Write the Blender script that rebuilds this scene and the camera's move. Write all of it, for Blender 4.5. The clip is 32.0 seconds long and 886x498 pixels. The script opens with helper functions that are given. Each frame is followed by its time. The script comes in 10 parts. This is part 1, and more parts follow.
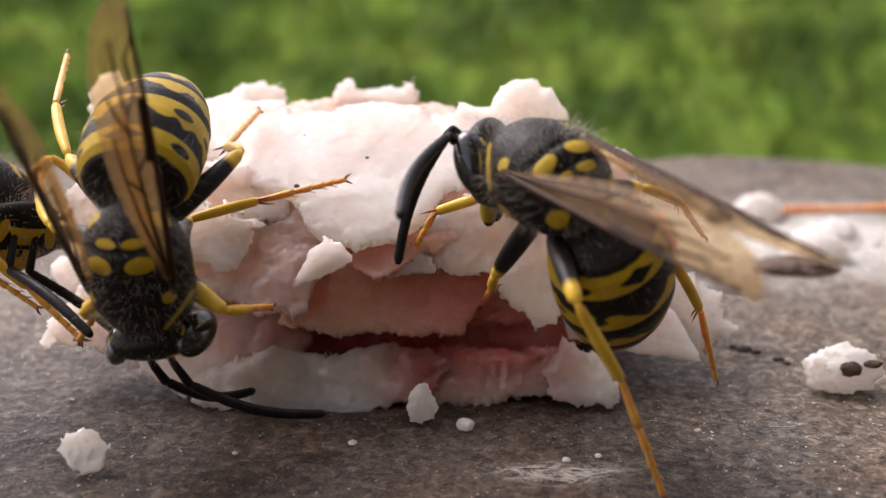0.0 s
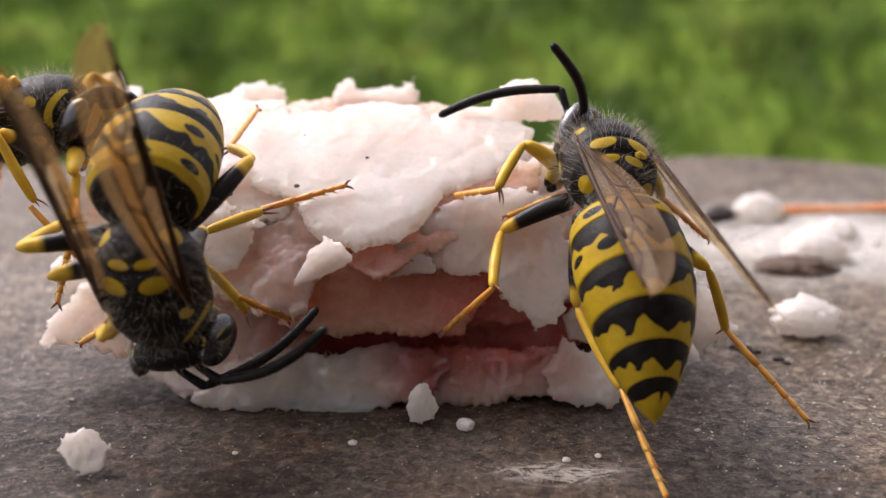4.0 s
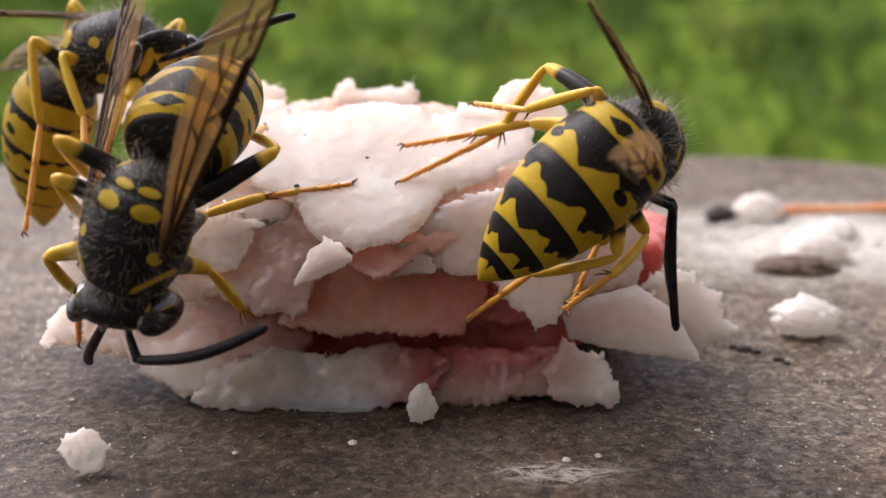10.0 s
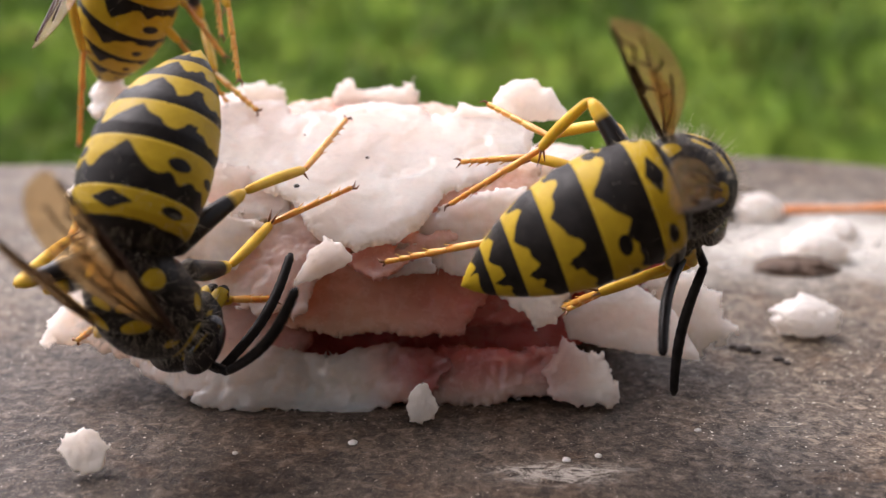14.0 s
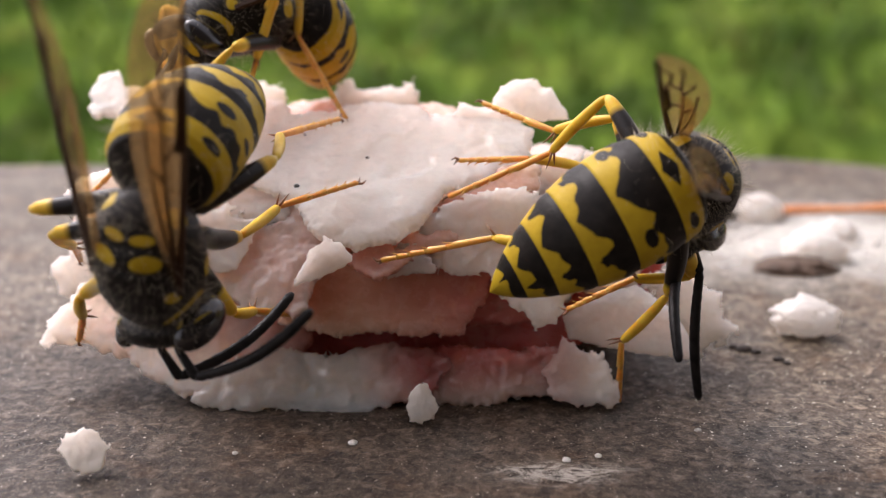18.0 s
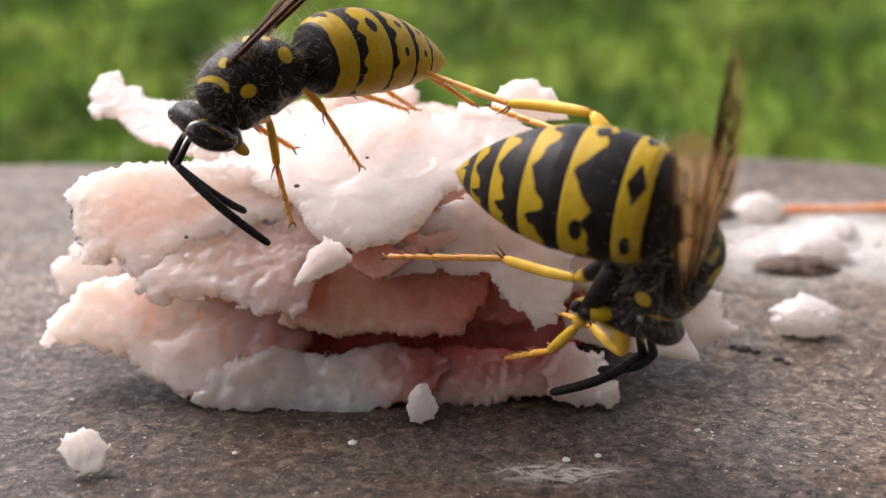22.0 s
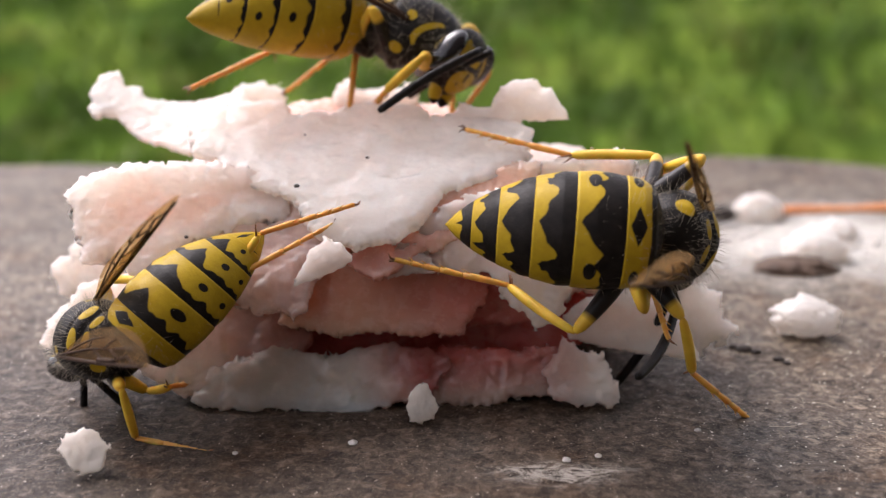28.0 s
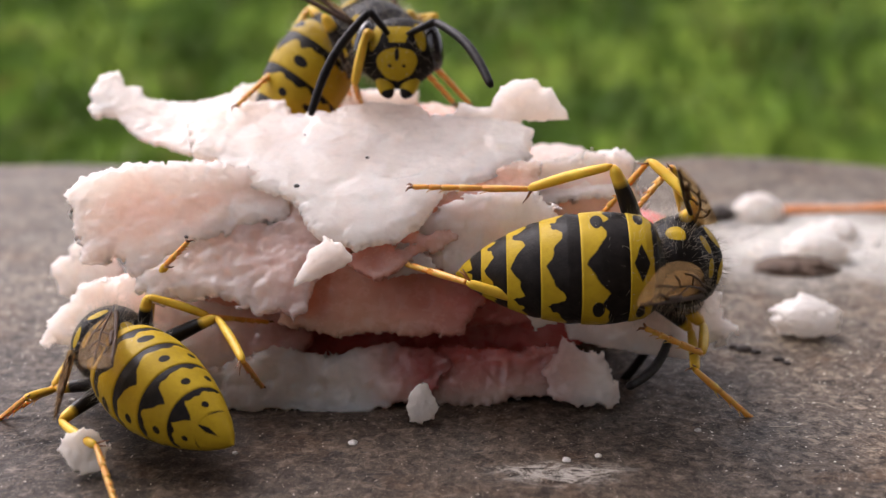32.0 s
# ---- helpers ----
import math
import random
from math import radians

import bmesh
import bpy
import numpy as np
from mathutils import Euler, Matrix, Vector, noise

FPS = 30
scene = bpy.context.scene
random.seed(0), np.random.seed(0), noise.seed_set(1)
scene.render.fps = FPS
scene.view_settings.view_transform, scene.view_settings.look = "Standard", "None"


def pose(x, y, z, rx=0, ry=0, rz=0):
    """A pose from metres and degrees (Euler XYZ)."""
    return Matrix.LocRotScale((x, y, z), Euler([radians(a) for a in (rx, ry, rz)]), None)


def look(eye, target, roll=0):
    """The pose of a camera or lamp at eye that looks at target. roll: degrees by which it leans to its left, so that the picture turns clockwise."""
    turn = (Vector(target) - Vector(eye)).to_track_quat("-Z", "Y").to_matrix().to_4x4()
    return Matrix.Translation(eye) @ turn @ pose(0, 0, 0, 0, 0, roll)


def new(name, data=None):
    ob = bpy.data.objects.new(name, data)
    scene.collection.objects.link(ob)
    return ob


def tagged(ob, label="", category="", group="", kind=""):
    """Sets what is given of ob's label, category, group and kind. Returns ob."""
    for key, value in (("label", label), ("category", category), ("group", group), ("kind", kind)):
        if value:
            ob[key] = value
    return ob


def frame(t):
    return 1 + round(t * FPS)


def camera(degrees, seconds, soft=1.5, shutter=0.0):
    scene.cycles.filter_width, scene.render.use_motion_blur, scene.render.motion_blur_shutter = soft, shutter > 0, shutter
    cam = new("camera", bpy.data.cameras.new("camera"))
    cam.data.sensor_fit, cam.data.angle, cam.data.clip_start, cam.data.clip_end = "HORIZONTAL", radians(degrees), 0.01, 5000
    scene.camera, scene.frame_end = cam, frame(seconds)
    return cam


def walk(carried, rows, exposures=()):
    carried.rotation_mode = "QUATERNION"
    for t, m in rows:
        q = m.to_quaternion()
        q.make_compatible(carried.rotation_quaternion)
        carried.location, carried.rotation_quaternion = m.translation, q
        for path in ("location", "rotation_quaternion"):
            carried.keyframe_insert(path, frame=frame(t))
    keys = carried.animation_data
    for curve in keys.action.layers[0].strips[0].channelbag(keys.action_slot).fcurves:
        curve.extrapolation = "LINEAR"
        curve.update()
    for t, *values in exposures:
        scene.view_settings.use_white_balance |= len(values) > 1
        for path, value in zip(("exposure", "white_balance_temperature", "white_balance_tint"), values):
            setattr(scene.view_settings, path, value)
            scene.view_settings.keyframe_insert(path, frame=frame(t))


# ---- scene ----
MM = 0.001


def mm(x, y, z, rx=0, ry=0, rz=0):
    """A pose from millimetres and degrees."""
    return pose(x * MM, y * MM, z * MM, rx, ry, rz)


# a close-up lens on a support, a hand's width from the bait
cam = camera(45, 32.0, soft=1.3)
cam.data.dof.use_dof = True
cam.data.dof.focus_distance = 0.0368
cam.data.dof.aperture_fstop = 60.0
EYE = mm(0, -36, 16, 75, 0, 0)
walk(cam, [(0, EYE), (32, EYE)], exposures=[(0, 0.70, 6480, 21), (18, 0.78, 6480, 21), (21, 0.68, 6400, 21), (22.5, 0.92, 6400, 21), (25, 0.96, 6400, 21), (28, 0.76, 6400, 21), (30, 0.59, 6400, 21), (32, 0.59, 6400, 21)])

# ---- light: bright hazy sky, a veiled sun high beside and behind the bait ----
world = bpy.data.worlds.new("sky")
scene.world = world
world.use_nodes = True
wn = world.node_tree.nodes
sky = wn.new("ShaderNodeTexSky")
sky.sky_type, sky.sun_disc = "NISHITA", False
sky.sun_elevation, sky.sun_rotation = radians(52), radians(-50)
sky.air_density, sky.dust_density, sky.ozone_density = 1.0, 4.0, 1.0
haze = wn.new("ShaderNodeHueSaturation")
haze.inputs["Saturation"].default_value = 0.15
world.node_tree.links.new(sky.outputs[0], haze.inputs["Color"])
world.node_tree.links.new(haze.outputs[0], wn["Background"].inputs[0])
wn["Background"].inputs[1].default_value = 0.20
sun = new("sun", bpy.data.lights.new("sun", "SUN"))
sun.data.energy, sun.data.angle, sun.data.color = 1.3, radians(40), (1.0, 0.965, 0.91)
sun.matrix_world = look((-0.12, 0.10, 0.20), (0, 0, 0))


# ---- materials ----
class Nodes:
    """Helpers for building one material."""

    def __init__(self, name):
        self.mat = bpy.data.materials.new(name)
        self.mat.use_nodes = True
        self.tree = self.mat.node_tree
        self.bsdf = self.tree.nodes["Principled BSDF"]
        self.out = self.tree.nodes["Material Output"]
        self.tc = self.tree.nodes.new("ShaderNodeTexCoord")

    def link(self, a, b):
        self.tree.links.new(a, b)

    def set(self, **kw):
        for key, value in kw.items():
            self.bsdf.inputs[key.replace("_", " ")].default_value = value

    def mapped(self, stretch=(1, 1, 1)):
        m = self.tree.nodes.new("ShaderNodeMapping")
        m.inputs["Scale"].default_value = stretch
        self.link(self.tc.outputs["Object"], m.inputs["Vector"])
        return m.outputs[0]

    def noise(self, scale, detail=4.0, rough=0.55, vector=None, distort=0.0):
        n = self.tree.nodes.new("ShaderNodeTexNoise")
        n.inputs["Scale"].default_value = scale
        n.inputs["Detail"].default_value = detail
        n.inputs["Roughness"].default_value = rough
        n.inputs["Distortion"].default_value = distort
        self.link(vector or self.tc.outputs["Object"], n.inputs["Vector"])
        return n.outputs["Fac"]

    def attr(self, name):
        n = self.tree.nodes.new("ShaderNodeAttribute")
        n.attribute_name = name
        return n.outputs["Fac"]

    def random(self):
        n = self.tree.nodes.new("ShaderNodeNewGeometry")
        return n.outputs["Random Per Island"]

    def ramp(self, fac, *stops):
        n = self.tree.nodes.new("ShaderNodeValToRGB")
        e = n.color_ramp.elements
        while len(e) < len(stops):
            e.new(0.5)
        for i, (p, c) in enumerate(stops):
            e[i].position = p
            e[i].color = (c, c, c, 1) if isinstance(c, (int, float)) else (*c, 1)
        self.link(fac, n.inputs[0])
        return n.outputs[0]

    def mix(self, fac, a, b, mode="MIX"):
        n = self.tree.nodes.new("ShaderNodeMix")
        n.data_type, n.blend_type = "RGBA", mode
        for sock, value in ((n.inputs[0], fac), (n.inputs[6], a), (n.inputs[7], b)):
            if isinstance(value, (int, float)):
                sock.default_value = value
            elif isinstance(value, tuple):
                sock.default_value = (*value, 1)
            else:
                self.link(value, sock)
        return n.outputs[2]

    def math(self, op, a, b=0.0):
        n = self.tree.nodes.new("ShaderNodeMath")
        n.operation = op
        for sock, value in ((n.inputs[0], a), (n.inputs[1], b)):
            if isinstance(value, (int, float)):
                sock.default_value = value
            else:
                self.link(value, sock)
        return n.outputs[0]

    def color(self, c):
        self.link(c, self.bsdf.inputs["Base Color"])

    def bump(self, height, strength=0.5, depth=0.0001):
        n = self.tree.nodes.new("ShaderNodeBump")
        n.inputs["Strength"].default_value = strength
        n.inputs["Distance"].default_value = depth
        self.link(height, n.inputs["Height"])
        self.link(n.outputs[0], self.bsdf.inputs["Normal"])


def stone_material():
    m = Nodes("weathered_stone")
    big = m.noise(120, 5, 0.6)
    tint = m.noise(260, 4, 0.6, None, 0.5)
    mid = m.noise(1000, 4, 0.6, None, 0.4)
    fine = m.noise(2300, 5, 0.7, None, 0.6)
    grain = m.noise(8500, 3, 0.6)
    glint = m.noise(6200, 1, 0.5)
    pits = m.ramp(m.noise(1500, 4, 0.65, m.mapped((0.7, 1.15, 1.0)), 1.2), (0.36, 0.0), (0.41, 1.0))
    c = m.ramp(big, (0.34, (0.0199, 0.0128, 0.0078)), (0.5, (0.0347, 0.0236, 0.0158)), (0.66, (0.0514, 0.0386, 0.0288)))
    c = m.mix(m.ramp(tint, (0.55, 0.0), (0.68, 0.7)), c, (0.0432, 0.0379, 0.0322))
    c = m.mix(m.ramp(tint, (0.32, 0.85), (0.46, 0.0)), c, (0.0499, 0.0256, 0.0116))
    c = m.mix(m.ramp(mid, (0.52, 0.0), (0.66, 0.55)), c, (0.1012, 0.0745, 0.0530))
    c = m.mix(m.ramp(mid, (0.34, 0.55), (0.47, 0.0)), c, (0.0136, 0.0088, 0.0060))
    c = m.mix(m.ramp(fine, (0.36, 0.9), (0.47, 0.0)), c, (0.0094, 0.0061, 0.0041))
    c = m.mix(m.ramp(fine, (0.53, 0.0), (0.66, 0.75)), c, (0.1484, 0.1104, 0.0779))
    c = m.mix(m.ramp(grain, (0.56, 0.0), (0.70, 0.55)), c, (0.1703, 0.1308, 0.0965))
    c = m.mix(m.ramp(grain, (0.30, 0.5), (0.44, 0.0)), c, (0.0115, 0.0078, 0.0056))
    # reflections on single grains, painted in as bright specks
    c = m.mix(m.ramp(glint, (0.72, 0.0), (0.77, 0.9)), c, (0.50, 0.45, 0.38))
    c = m.mix(m.ramp(pits, (0.0, 0.9), (1.0, 0.0)), c, (0.0080, 0.0049, 0.0034))

    def patch(x, y, sx, sy):
        place = m.tree.nodes.new("ShaderNodeMapping")
        place.inputs["Location"].default_value = (-x * sx, -y * sy, 0)
        place.inputs["Scale"].default_value = (sx, sy, 1)
        m.link(m.tc.outputs["Object"], place.inputs["Vector"])
        ball = m.tree.nodes.new("ShaderNodeTexGradient")
        ball.gradient_type = "SPHERICAL"
        m.link(place.outputs[0], ball.inputs["Vector"])
        return ball.outputs["Fac"]

    # a chalky stain far behind and a scraped spot close in front
    chalk = m.math("MULTIPLY", patch(0.0228, 0.0247, 50, 62), m.noise(420, 6, 0.75))
    c = m.mix(m.ramp(chalk, (0.14, 0.0), (0.42, 0.6)), c, (0.30, 0.275, 0.25))
    scrape = m.math("MULTIPLY", patch(0.0038, -0.0044, 300, 900), m.ramp(m.noise(1900, 5, 0.75, m.mapped((0.7, 1.6, 1.0)), 1.2), (0.42, 0.0), (0.62, 1.0)))
    c = m.mix(m.ramp(scrape, (0.08, 0.0), (0.45, 0.8)), c, (0.34, 0.31, 0.27))
    # sky sheen far off and shade round the bait painted into the stone colour
    sheenless = m.math("MULTIPLY", patch(-0.005, -0.003, 44, 38), m.ramp(big, (0.3, 0.8), (0.65, 1.2)))
    # dry here only masks the far stone that gets the painted sheen
    dry = m.ramp(sheenless, (0.06, 1.0), (0.50, 0.0))
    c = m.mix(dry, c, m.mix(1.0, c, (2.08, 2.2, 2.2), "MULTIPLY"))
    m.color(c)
    m.link(m.ramp(fine, (0.35, 0.70), (0.68, 0.42)), m.bsdf.inputs["Roughness"])
    h = m.math("ADD", m.math("MULTIPLY", mid, 0.40), m.math("MULTIPLY", fine, 0.22))
    h = m.math("ADD", h, m.math("ADD", m.math("MULTIPLY", pits, 0.12), m.math("MULTIPLY", grain, 0.05)))
    m.set(Specular_IOR_Level=0.20)
    m.bump(h, 0.6, 0.00030)
    return m.mat


def meat_material(name, pale, deep, shade, gloss=0.3, soft=1.0, dry=0.75, thin=0.42, coat=0.55):
    """Moist torn meat: pale dry rims (attribute rim), raw red flesh further in, deepened in place of shade (attribute
    raw).
    """
    m = Nodes(name)
    big = m.noise(160, 4, 0.6)
    mid = m.noise(560, 4, 0.6)
    fine = m.noise(6500, 3, 0.6)
    wet = m.noise(1900, 3, 0.6)
    fibre = m.noise(1300, 4, 0.6, m.mapped((0.3, 1.2, 1.2)), 0.5)
    c = m.ramp(big, (0.36, deep), (0.62, pale))
    c = m.mix(m.ramp(mid, (0.48, 0.0), (0.72, 0.7)), c, shade)
    c = m.mix(m.ramp(fibre, (0.58, 0.0), (0.80, 0.3)), c, shade)
    edge = m.math("MULTIPLY", m.attr("rim"), m.ramp(mid, (0.3, 0.55), (0.6, dry + 0.25)))
    c = m.mix(m.math("MULTIPLY", edge, dry), c, (0.93, 0.855, 0.745))
    ripe = m.math("ADD", m.attr("raw"), m.math("MULTIPLY", m.math("SUBTRACT", mid, 0.5), 0.5))
    c = m.mix(m.math("MULTIPLY", m.ramp(ripe, (0.10, 0.0), (0.95, 1.0)), 0.95), c, m.ramp(big, (0.35, (0.40, 0.062, 0.055)), (0.65, (0.52, 0.125, 0.105))))
    m.color(c)
    m.set(Coat_Weight=coat, Coat_Roughness=0.10, Subsurface_Weight=soft, Subsurface_Scale=0.0030, Specular_IOR_Level=0.5)
    m.bsdf.inputs["Subsurface Radius"].default_value = (1.0, 0.84, 0.76)
    m.link(m.ramp(wet, (0.38, gloss * 0.5), (0.66, gloss + 0.25)), m.bsdf.inputs["Roughness"])
    h = m.math("ADD", m.math("MULTIPLY", mid, 0.30), m.math("MULTIPLY", fine, 0.05))
    h = m.math("ADD", h, m.math("ADD", m.math("MULTIPLY", fibre, 0.18), m.math("MULTIPLY", wet, 0.26)))
    m.bump(h, 0.34, 0.00020)
    # a wet film with fine sparkles
    film = m.tree.nodes.new("ShaderNodeBump")
    film.inputs["Strength"].default_value, film.inputs["Distance"].default_value = 1.0, 0.0004
    m.link(m.noise(2600, 3, 0.6), film.inputs["Height"])
    m.link(film.outputs[0], m.bsdf.inputs["Coat Normal"])
    # light from behind shines through
    through_light = m.tree.nodes.new("ShaderNodeBsdfTranslucent")
    m.link(c, through_light.inputs["Color"])
    mix = m.tree.nodes.new("ShaderNodeMixShader")
    mix.inputs[0].default_value = thin
    m.link(m.bsdf.outputs[0], mix.inputs[1])
    m.link(through_light.outputs[0], mix.inputs[2])
    m.link(mix.outputs[0], m.out.inputs[0])
    return m.mat


def cuticle_material():
    """Yellow and black chitin; the drawing is in the mesh."""
    m = Nodes("banded_cuticle")
    wob = m.math("MULTIPLY", m.math("SUBTRACT", m.noise(1300, 3, 0.6), 0.5), 0.16)
    edge = m.math("ADD", m.math("ADD", m.attr("pattern"), wob), 0.5)
    mask = m.ramp(edge, (0.485, 0.0), (0.515, 1.0))
    yel = m.ramp(m.noise(900, 3), (0.3, (0.345, 0.228, 0.009)), (0.7, (0.45, 0.305, 0.016)))
    yel = m.mix(m.ramp(m.noise(5200, 2), (0.4, 0.0), (0.75, 0.3)), yel, (0.28, 0.155, 0.015))
    blk = m.ramp(m.noise(2500, 3), (0.3, (0.006, 0.005, 0.004)), (0.8, (0.018, 0.014, 0.012)))
    m.color(m.mix(mask, blk, yel))
    m.set(Specular_IOR_Level=0.11)
    m.link(m.ramp(m.noise(6000, 2), (0.3, 0.34), (0.75, 0.58)), m.bsdf.inputs["Roughness"])
    m.bump(m.noise(9000, 2, 0.6), 0.35, 0.00004)
    return m.mat


def plain(name, a, b, rough=0.4, scale=1500, bump=0.2, coat=0.0, sss=0.0):
    m = Nodes(name)
    m.color(m.ramp(m.noise(scale, 4, 0.6), (0.3, a), (0.72, b)))
    m.set(Roughness=rough, Coat_Weight=coat)
    if sss:
        m.set(Subsurface_Weight=sss, Subsurface_Scale=0.0004)
    m.bump(m.noise(scale * 4, 3, 0.6), bump, 0.00004)
    return m.mat


def wing_material():
    """Smoky amber film."""
    m = Nodes("wing_film")
    m.color(m.ramp(m.noise(500, 4, 0.6), (0.3, (0.26, 0.160, 0.080)), (0.75, (0.36, 0.250, 0.150))))
    m.set(Roughness=0.30, Specular_IOR_Level=0.4)
    m.bump(m.noise(1400, 3, 0.6), 0.5, 0.0001)
    clear = m.tree.nodes.new("ShaderNodeBsdfTransparent")
    clear.inputs[0].default_value = (0.94, 0.84, 0.66, 1)
    mix = m.tree.nodes.new("ShaderNodeMixShader")
    m.link(m.ramp(m.noise(700, 3), (0.3, 0.16), (0.7, 0.32)), mix.inputs[0])
    m.link(clear.outputs[0], mix.inputs[1])
    lit = m.tree.nodes.new("ShaderNodeBsdfTranslucent")
    lit.inputs[0].default_value = (0.36, 0.245, 0.13, 1)
    film = m.tree.nodes.new("ShaderNodeMixShader")
    film.inputs[0].default_value = 0.4
    m.link(m.bsdf.outputs[0], film.inputs[1])
    m.link(lit.outputs[0], film.inputs[2])
    m.link(film.outputs[0], mix.inputs[2])
    m.link(mix.outputs[0], m.out.inputs[0])
    return m.mat


def leg_material():
    m = Nodes("leg_cuticle")
    edge = m.math("ADD", m.attr("pattern"), 0.5)
    mask = m.ramp(edge, (0.46, 0.0), (0.54, 1.0))
    yel = m.ramp(m.noise(1200, 3), (0.3, (0.55, 0.33, 0.025)), (0.7, (0.70, 0.46, 0.05)))
    m.color(m.mix(mask, (0.012, 0.009, 0.008), yel))
    m.set(Roughness=0.36, Subsurface_Weight=0.15, Subsurface_Scale=0.0003, Specular_IOR_Level=0.2)
    m.bump(m.noise(6000, 2), 0.25, 0.00004)
    return m.mat


def lawn_material():
    m = Nodes("lawn")
    a = m.noise(5.5, 3, 0.5)
    b = m.noise(9.0, 3, 0.5, None, 0.4)
    c = m.ramp(a, (0.38, (0.0391, 0.0740, 0.0122)), (0.5, (0.0853, 0.1462, 0.0209)), (0.62, (0.1522, 0.2218, 0.0348)))
    c = m.mix(m.ramp(b, (0.60, 0.0), (0.75, 0.6)), c, (0.1131, 0.0827, 0.0261))
    c = m.mix(m.ramp(b, (0.28, 0.6), (0.42, 0.0)), c, (0.0261, 0.0452, 0.0122))
    m.color(c)
    m.set(Roughness=0.9, Specular_IOR_Level=0.0)
    m.bump(b, 0.3, 0.02)
    return m.mat


def blade_material():
    m = Nodes("grass_blades")
    c = m.ramp(m.random(), (0.0, (0.0740, 0.1392, 0.0191)), (0.5, (0.1131, 0.1870, 0.0278)),
               (0.9, (0.1610, 0.2349, 0.0400)), (0.97, (0.1914, 0.1653, 0.0609)))
    c = m.mix(m.ramp(m.noise(5.5, 3, 0.5), (0.38, 0.85), (0.55, 0.0)), c, (0.0522, 0.0914, 0.0174))
    m.color(m.mix(m.ramp(m.noise(4.1, 2, 0.5, m.mapped((1, 1.7, 1.3))), (0.60, 0.0), (0.70, 0.6)), c, (0.1740, 0.1218, 0.0391)))
    m.set(Roughness=0.7, Specular_IOR_Level=0.15)
    return m.mat


STONE = stone_material()
MEAT_WHITE = meat_material("pale_meat", (0.91, 0.83, 0.745), (0.89, 0.76, 0.67), (0.92, 0.87, 0.80))
MEAT_ROSE = meat_material("rose_meat", (0.89, 0.735, 0.635), (0.87, 0.635, 0.54), (0.91, 0.80, 0.705), 0.2)
MEAT_WET = meat_material("translucent_meat", (0.88, 0.75, 0.645), (0.84, 0.66, 0.55), (0.91, 0.82, 0.72), 0.16, 1.0, 0.5, 0.42)
MEAT_PINK = meat_material("pink_meat", (0.72, 0.38, 0.255), (0.64, 0.28, 0.18), (0.79, 0.49, 0.36), 0.18, 1.0, 0.3, 0.15)
MEAT_RED = meat_material("deep_red_meat", (0.54, 0.105, 0.088), (0.44, 0.065, 0.055), (0.60, 0.17, 0.14), 0.4, 1.0, 0.0, 0.05, 0.1)
# wet meat whose colour is also darkened in place of shade
MEAT_SOAKED_SHADED = meat_material("soaked_shaded_meat", (0.40, 0.235, 0.185), (0.32, 0.155, 0.12), (0.50, 0.34, 0.28), 0.16, 1.0, 0.3, 0.12)
CRUMB = meat_material("crumb_meat", (0.86, 0.82, 0.76), (0.84, 0.78, 0.71), (0.88, 0.85, 0.81), 0.25, 0.5)
CUTICLE = cuticle_material()
LEG = leg_material()
TARSUS = plain("tarsus_cuticle", (0.58, 0.25, 0.035), (0.74, 0.42, 0.07), 0.4, sss=0.3)
CLAW = plain("claw_cuticle", (0.16, 0.06, 0.02), (0.26, 0.10, 0.03), 0.35)
BLACK = plain("black_cuticle", (0.006, 0.005, 0.005), (0.020, 0.017, 0.016), 0.42, 2500, 0.3)
EYE_BLACK = plain("compound_eye", (0.006, 0.005, 0.006), (0.014, 0.011, 0.012), 0.16, 6000, 0.15, 0.4)
HAIR = plain("body_hair", (0.36, 0.31, 0.23), (0.62, 0.55, 0.43), 0.5)
WING = wing_material()
VEIN = plain("wing_vein", (0.020, 0.008, 0.004), (0.05, 0.022, 0.010), 0.5)
for dull in (VEIN, BLACK):
    dull.node_tree.nodes["Principled BSDF"].inputs["Specular IOR Level"].default_value = 0.12
TWIG = plain("dry_needle", (0.52, 0.17, 0.05), (0.70, 0.30, 0.12), 0.6, 900, 0.4)
STALK = plain("dry_stalk", (0.16, 0.17, 0.06), (0.26, 0.24, 0.10), 0.8, 60, 0.2)
DIRT = plain("dark_grit", (0.015, 0.011, 0.009), (0.05, 0.036, 0.028), 0.7, 2500, 0.6)
BARK = plain("brown_bit", (0.05, 0.028, 0.016), (0.13, 0.08, 0.05), 0.7, 2000, 0.6)
# dark surface for the added wall that blocks sky light
BLOCKER_DARK = plain("blocker_dark", (0.035, 0.026, 0.020), (0.06, 0.045, 0.035), 0.85, 9, 0.3)
LAWN = lawn_material()
BLADES = blade_material()


# ---- mesh helpers (lengths in millimetres) ----
def mesh_of(name, verts, faces, pattern=None, smooth=True, unit=MM):
    me = bpy.data.meshes.new(name)
    me.from_pydata((np.asarray(verts, dtype=float) * unit).tolist(), [], [tuple(f) for f in faces])
    if pattern is not None:
        layer = me.attributes.new("pattern", "FLOAT", "POINT")
        layer.data.foreach_set("value", np.asarray(pattern, dtype=np.float32))
    if smooth:
        me.polygons.foreach_set("use_smooth", [True] * len(me.polygons))
    me.update()
    v, n = np.empty(len(me.vertices) * 3), len(me.polygons)
    me.vertices.foreach_get("co", v)
    c, d = np.empty(n * 3), np.empty(n * 3)
    me.polygons.foreach_get("center", c)
    me.polygons.foreach_get("normal", d)
    a = np.empty(n)
    me.polygons.foreach_get("area", a)
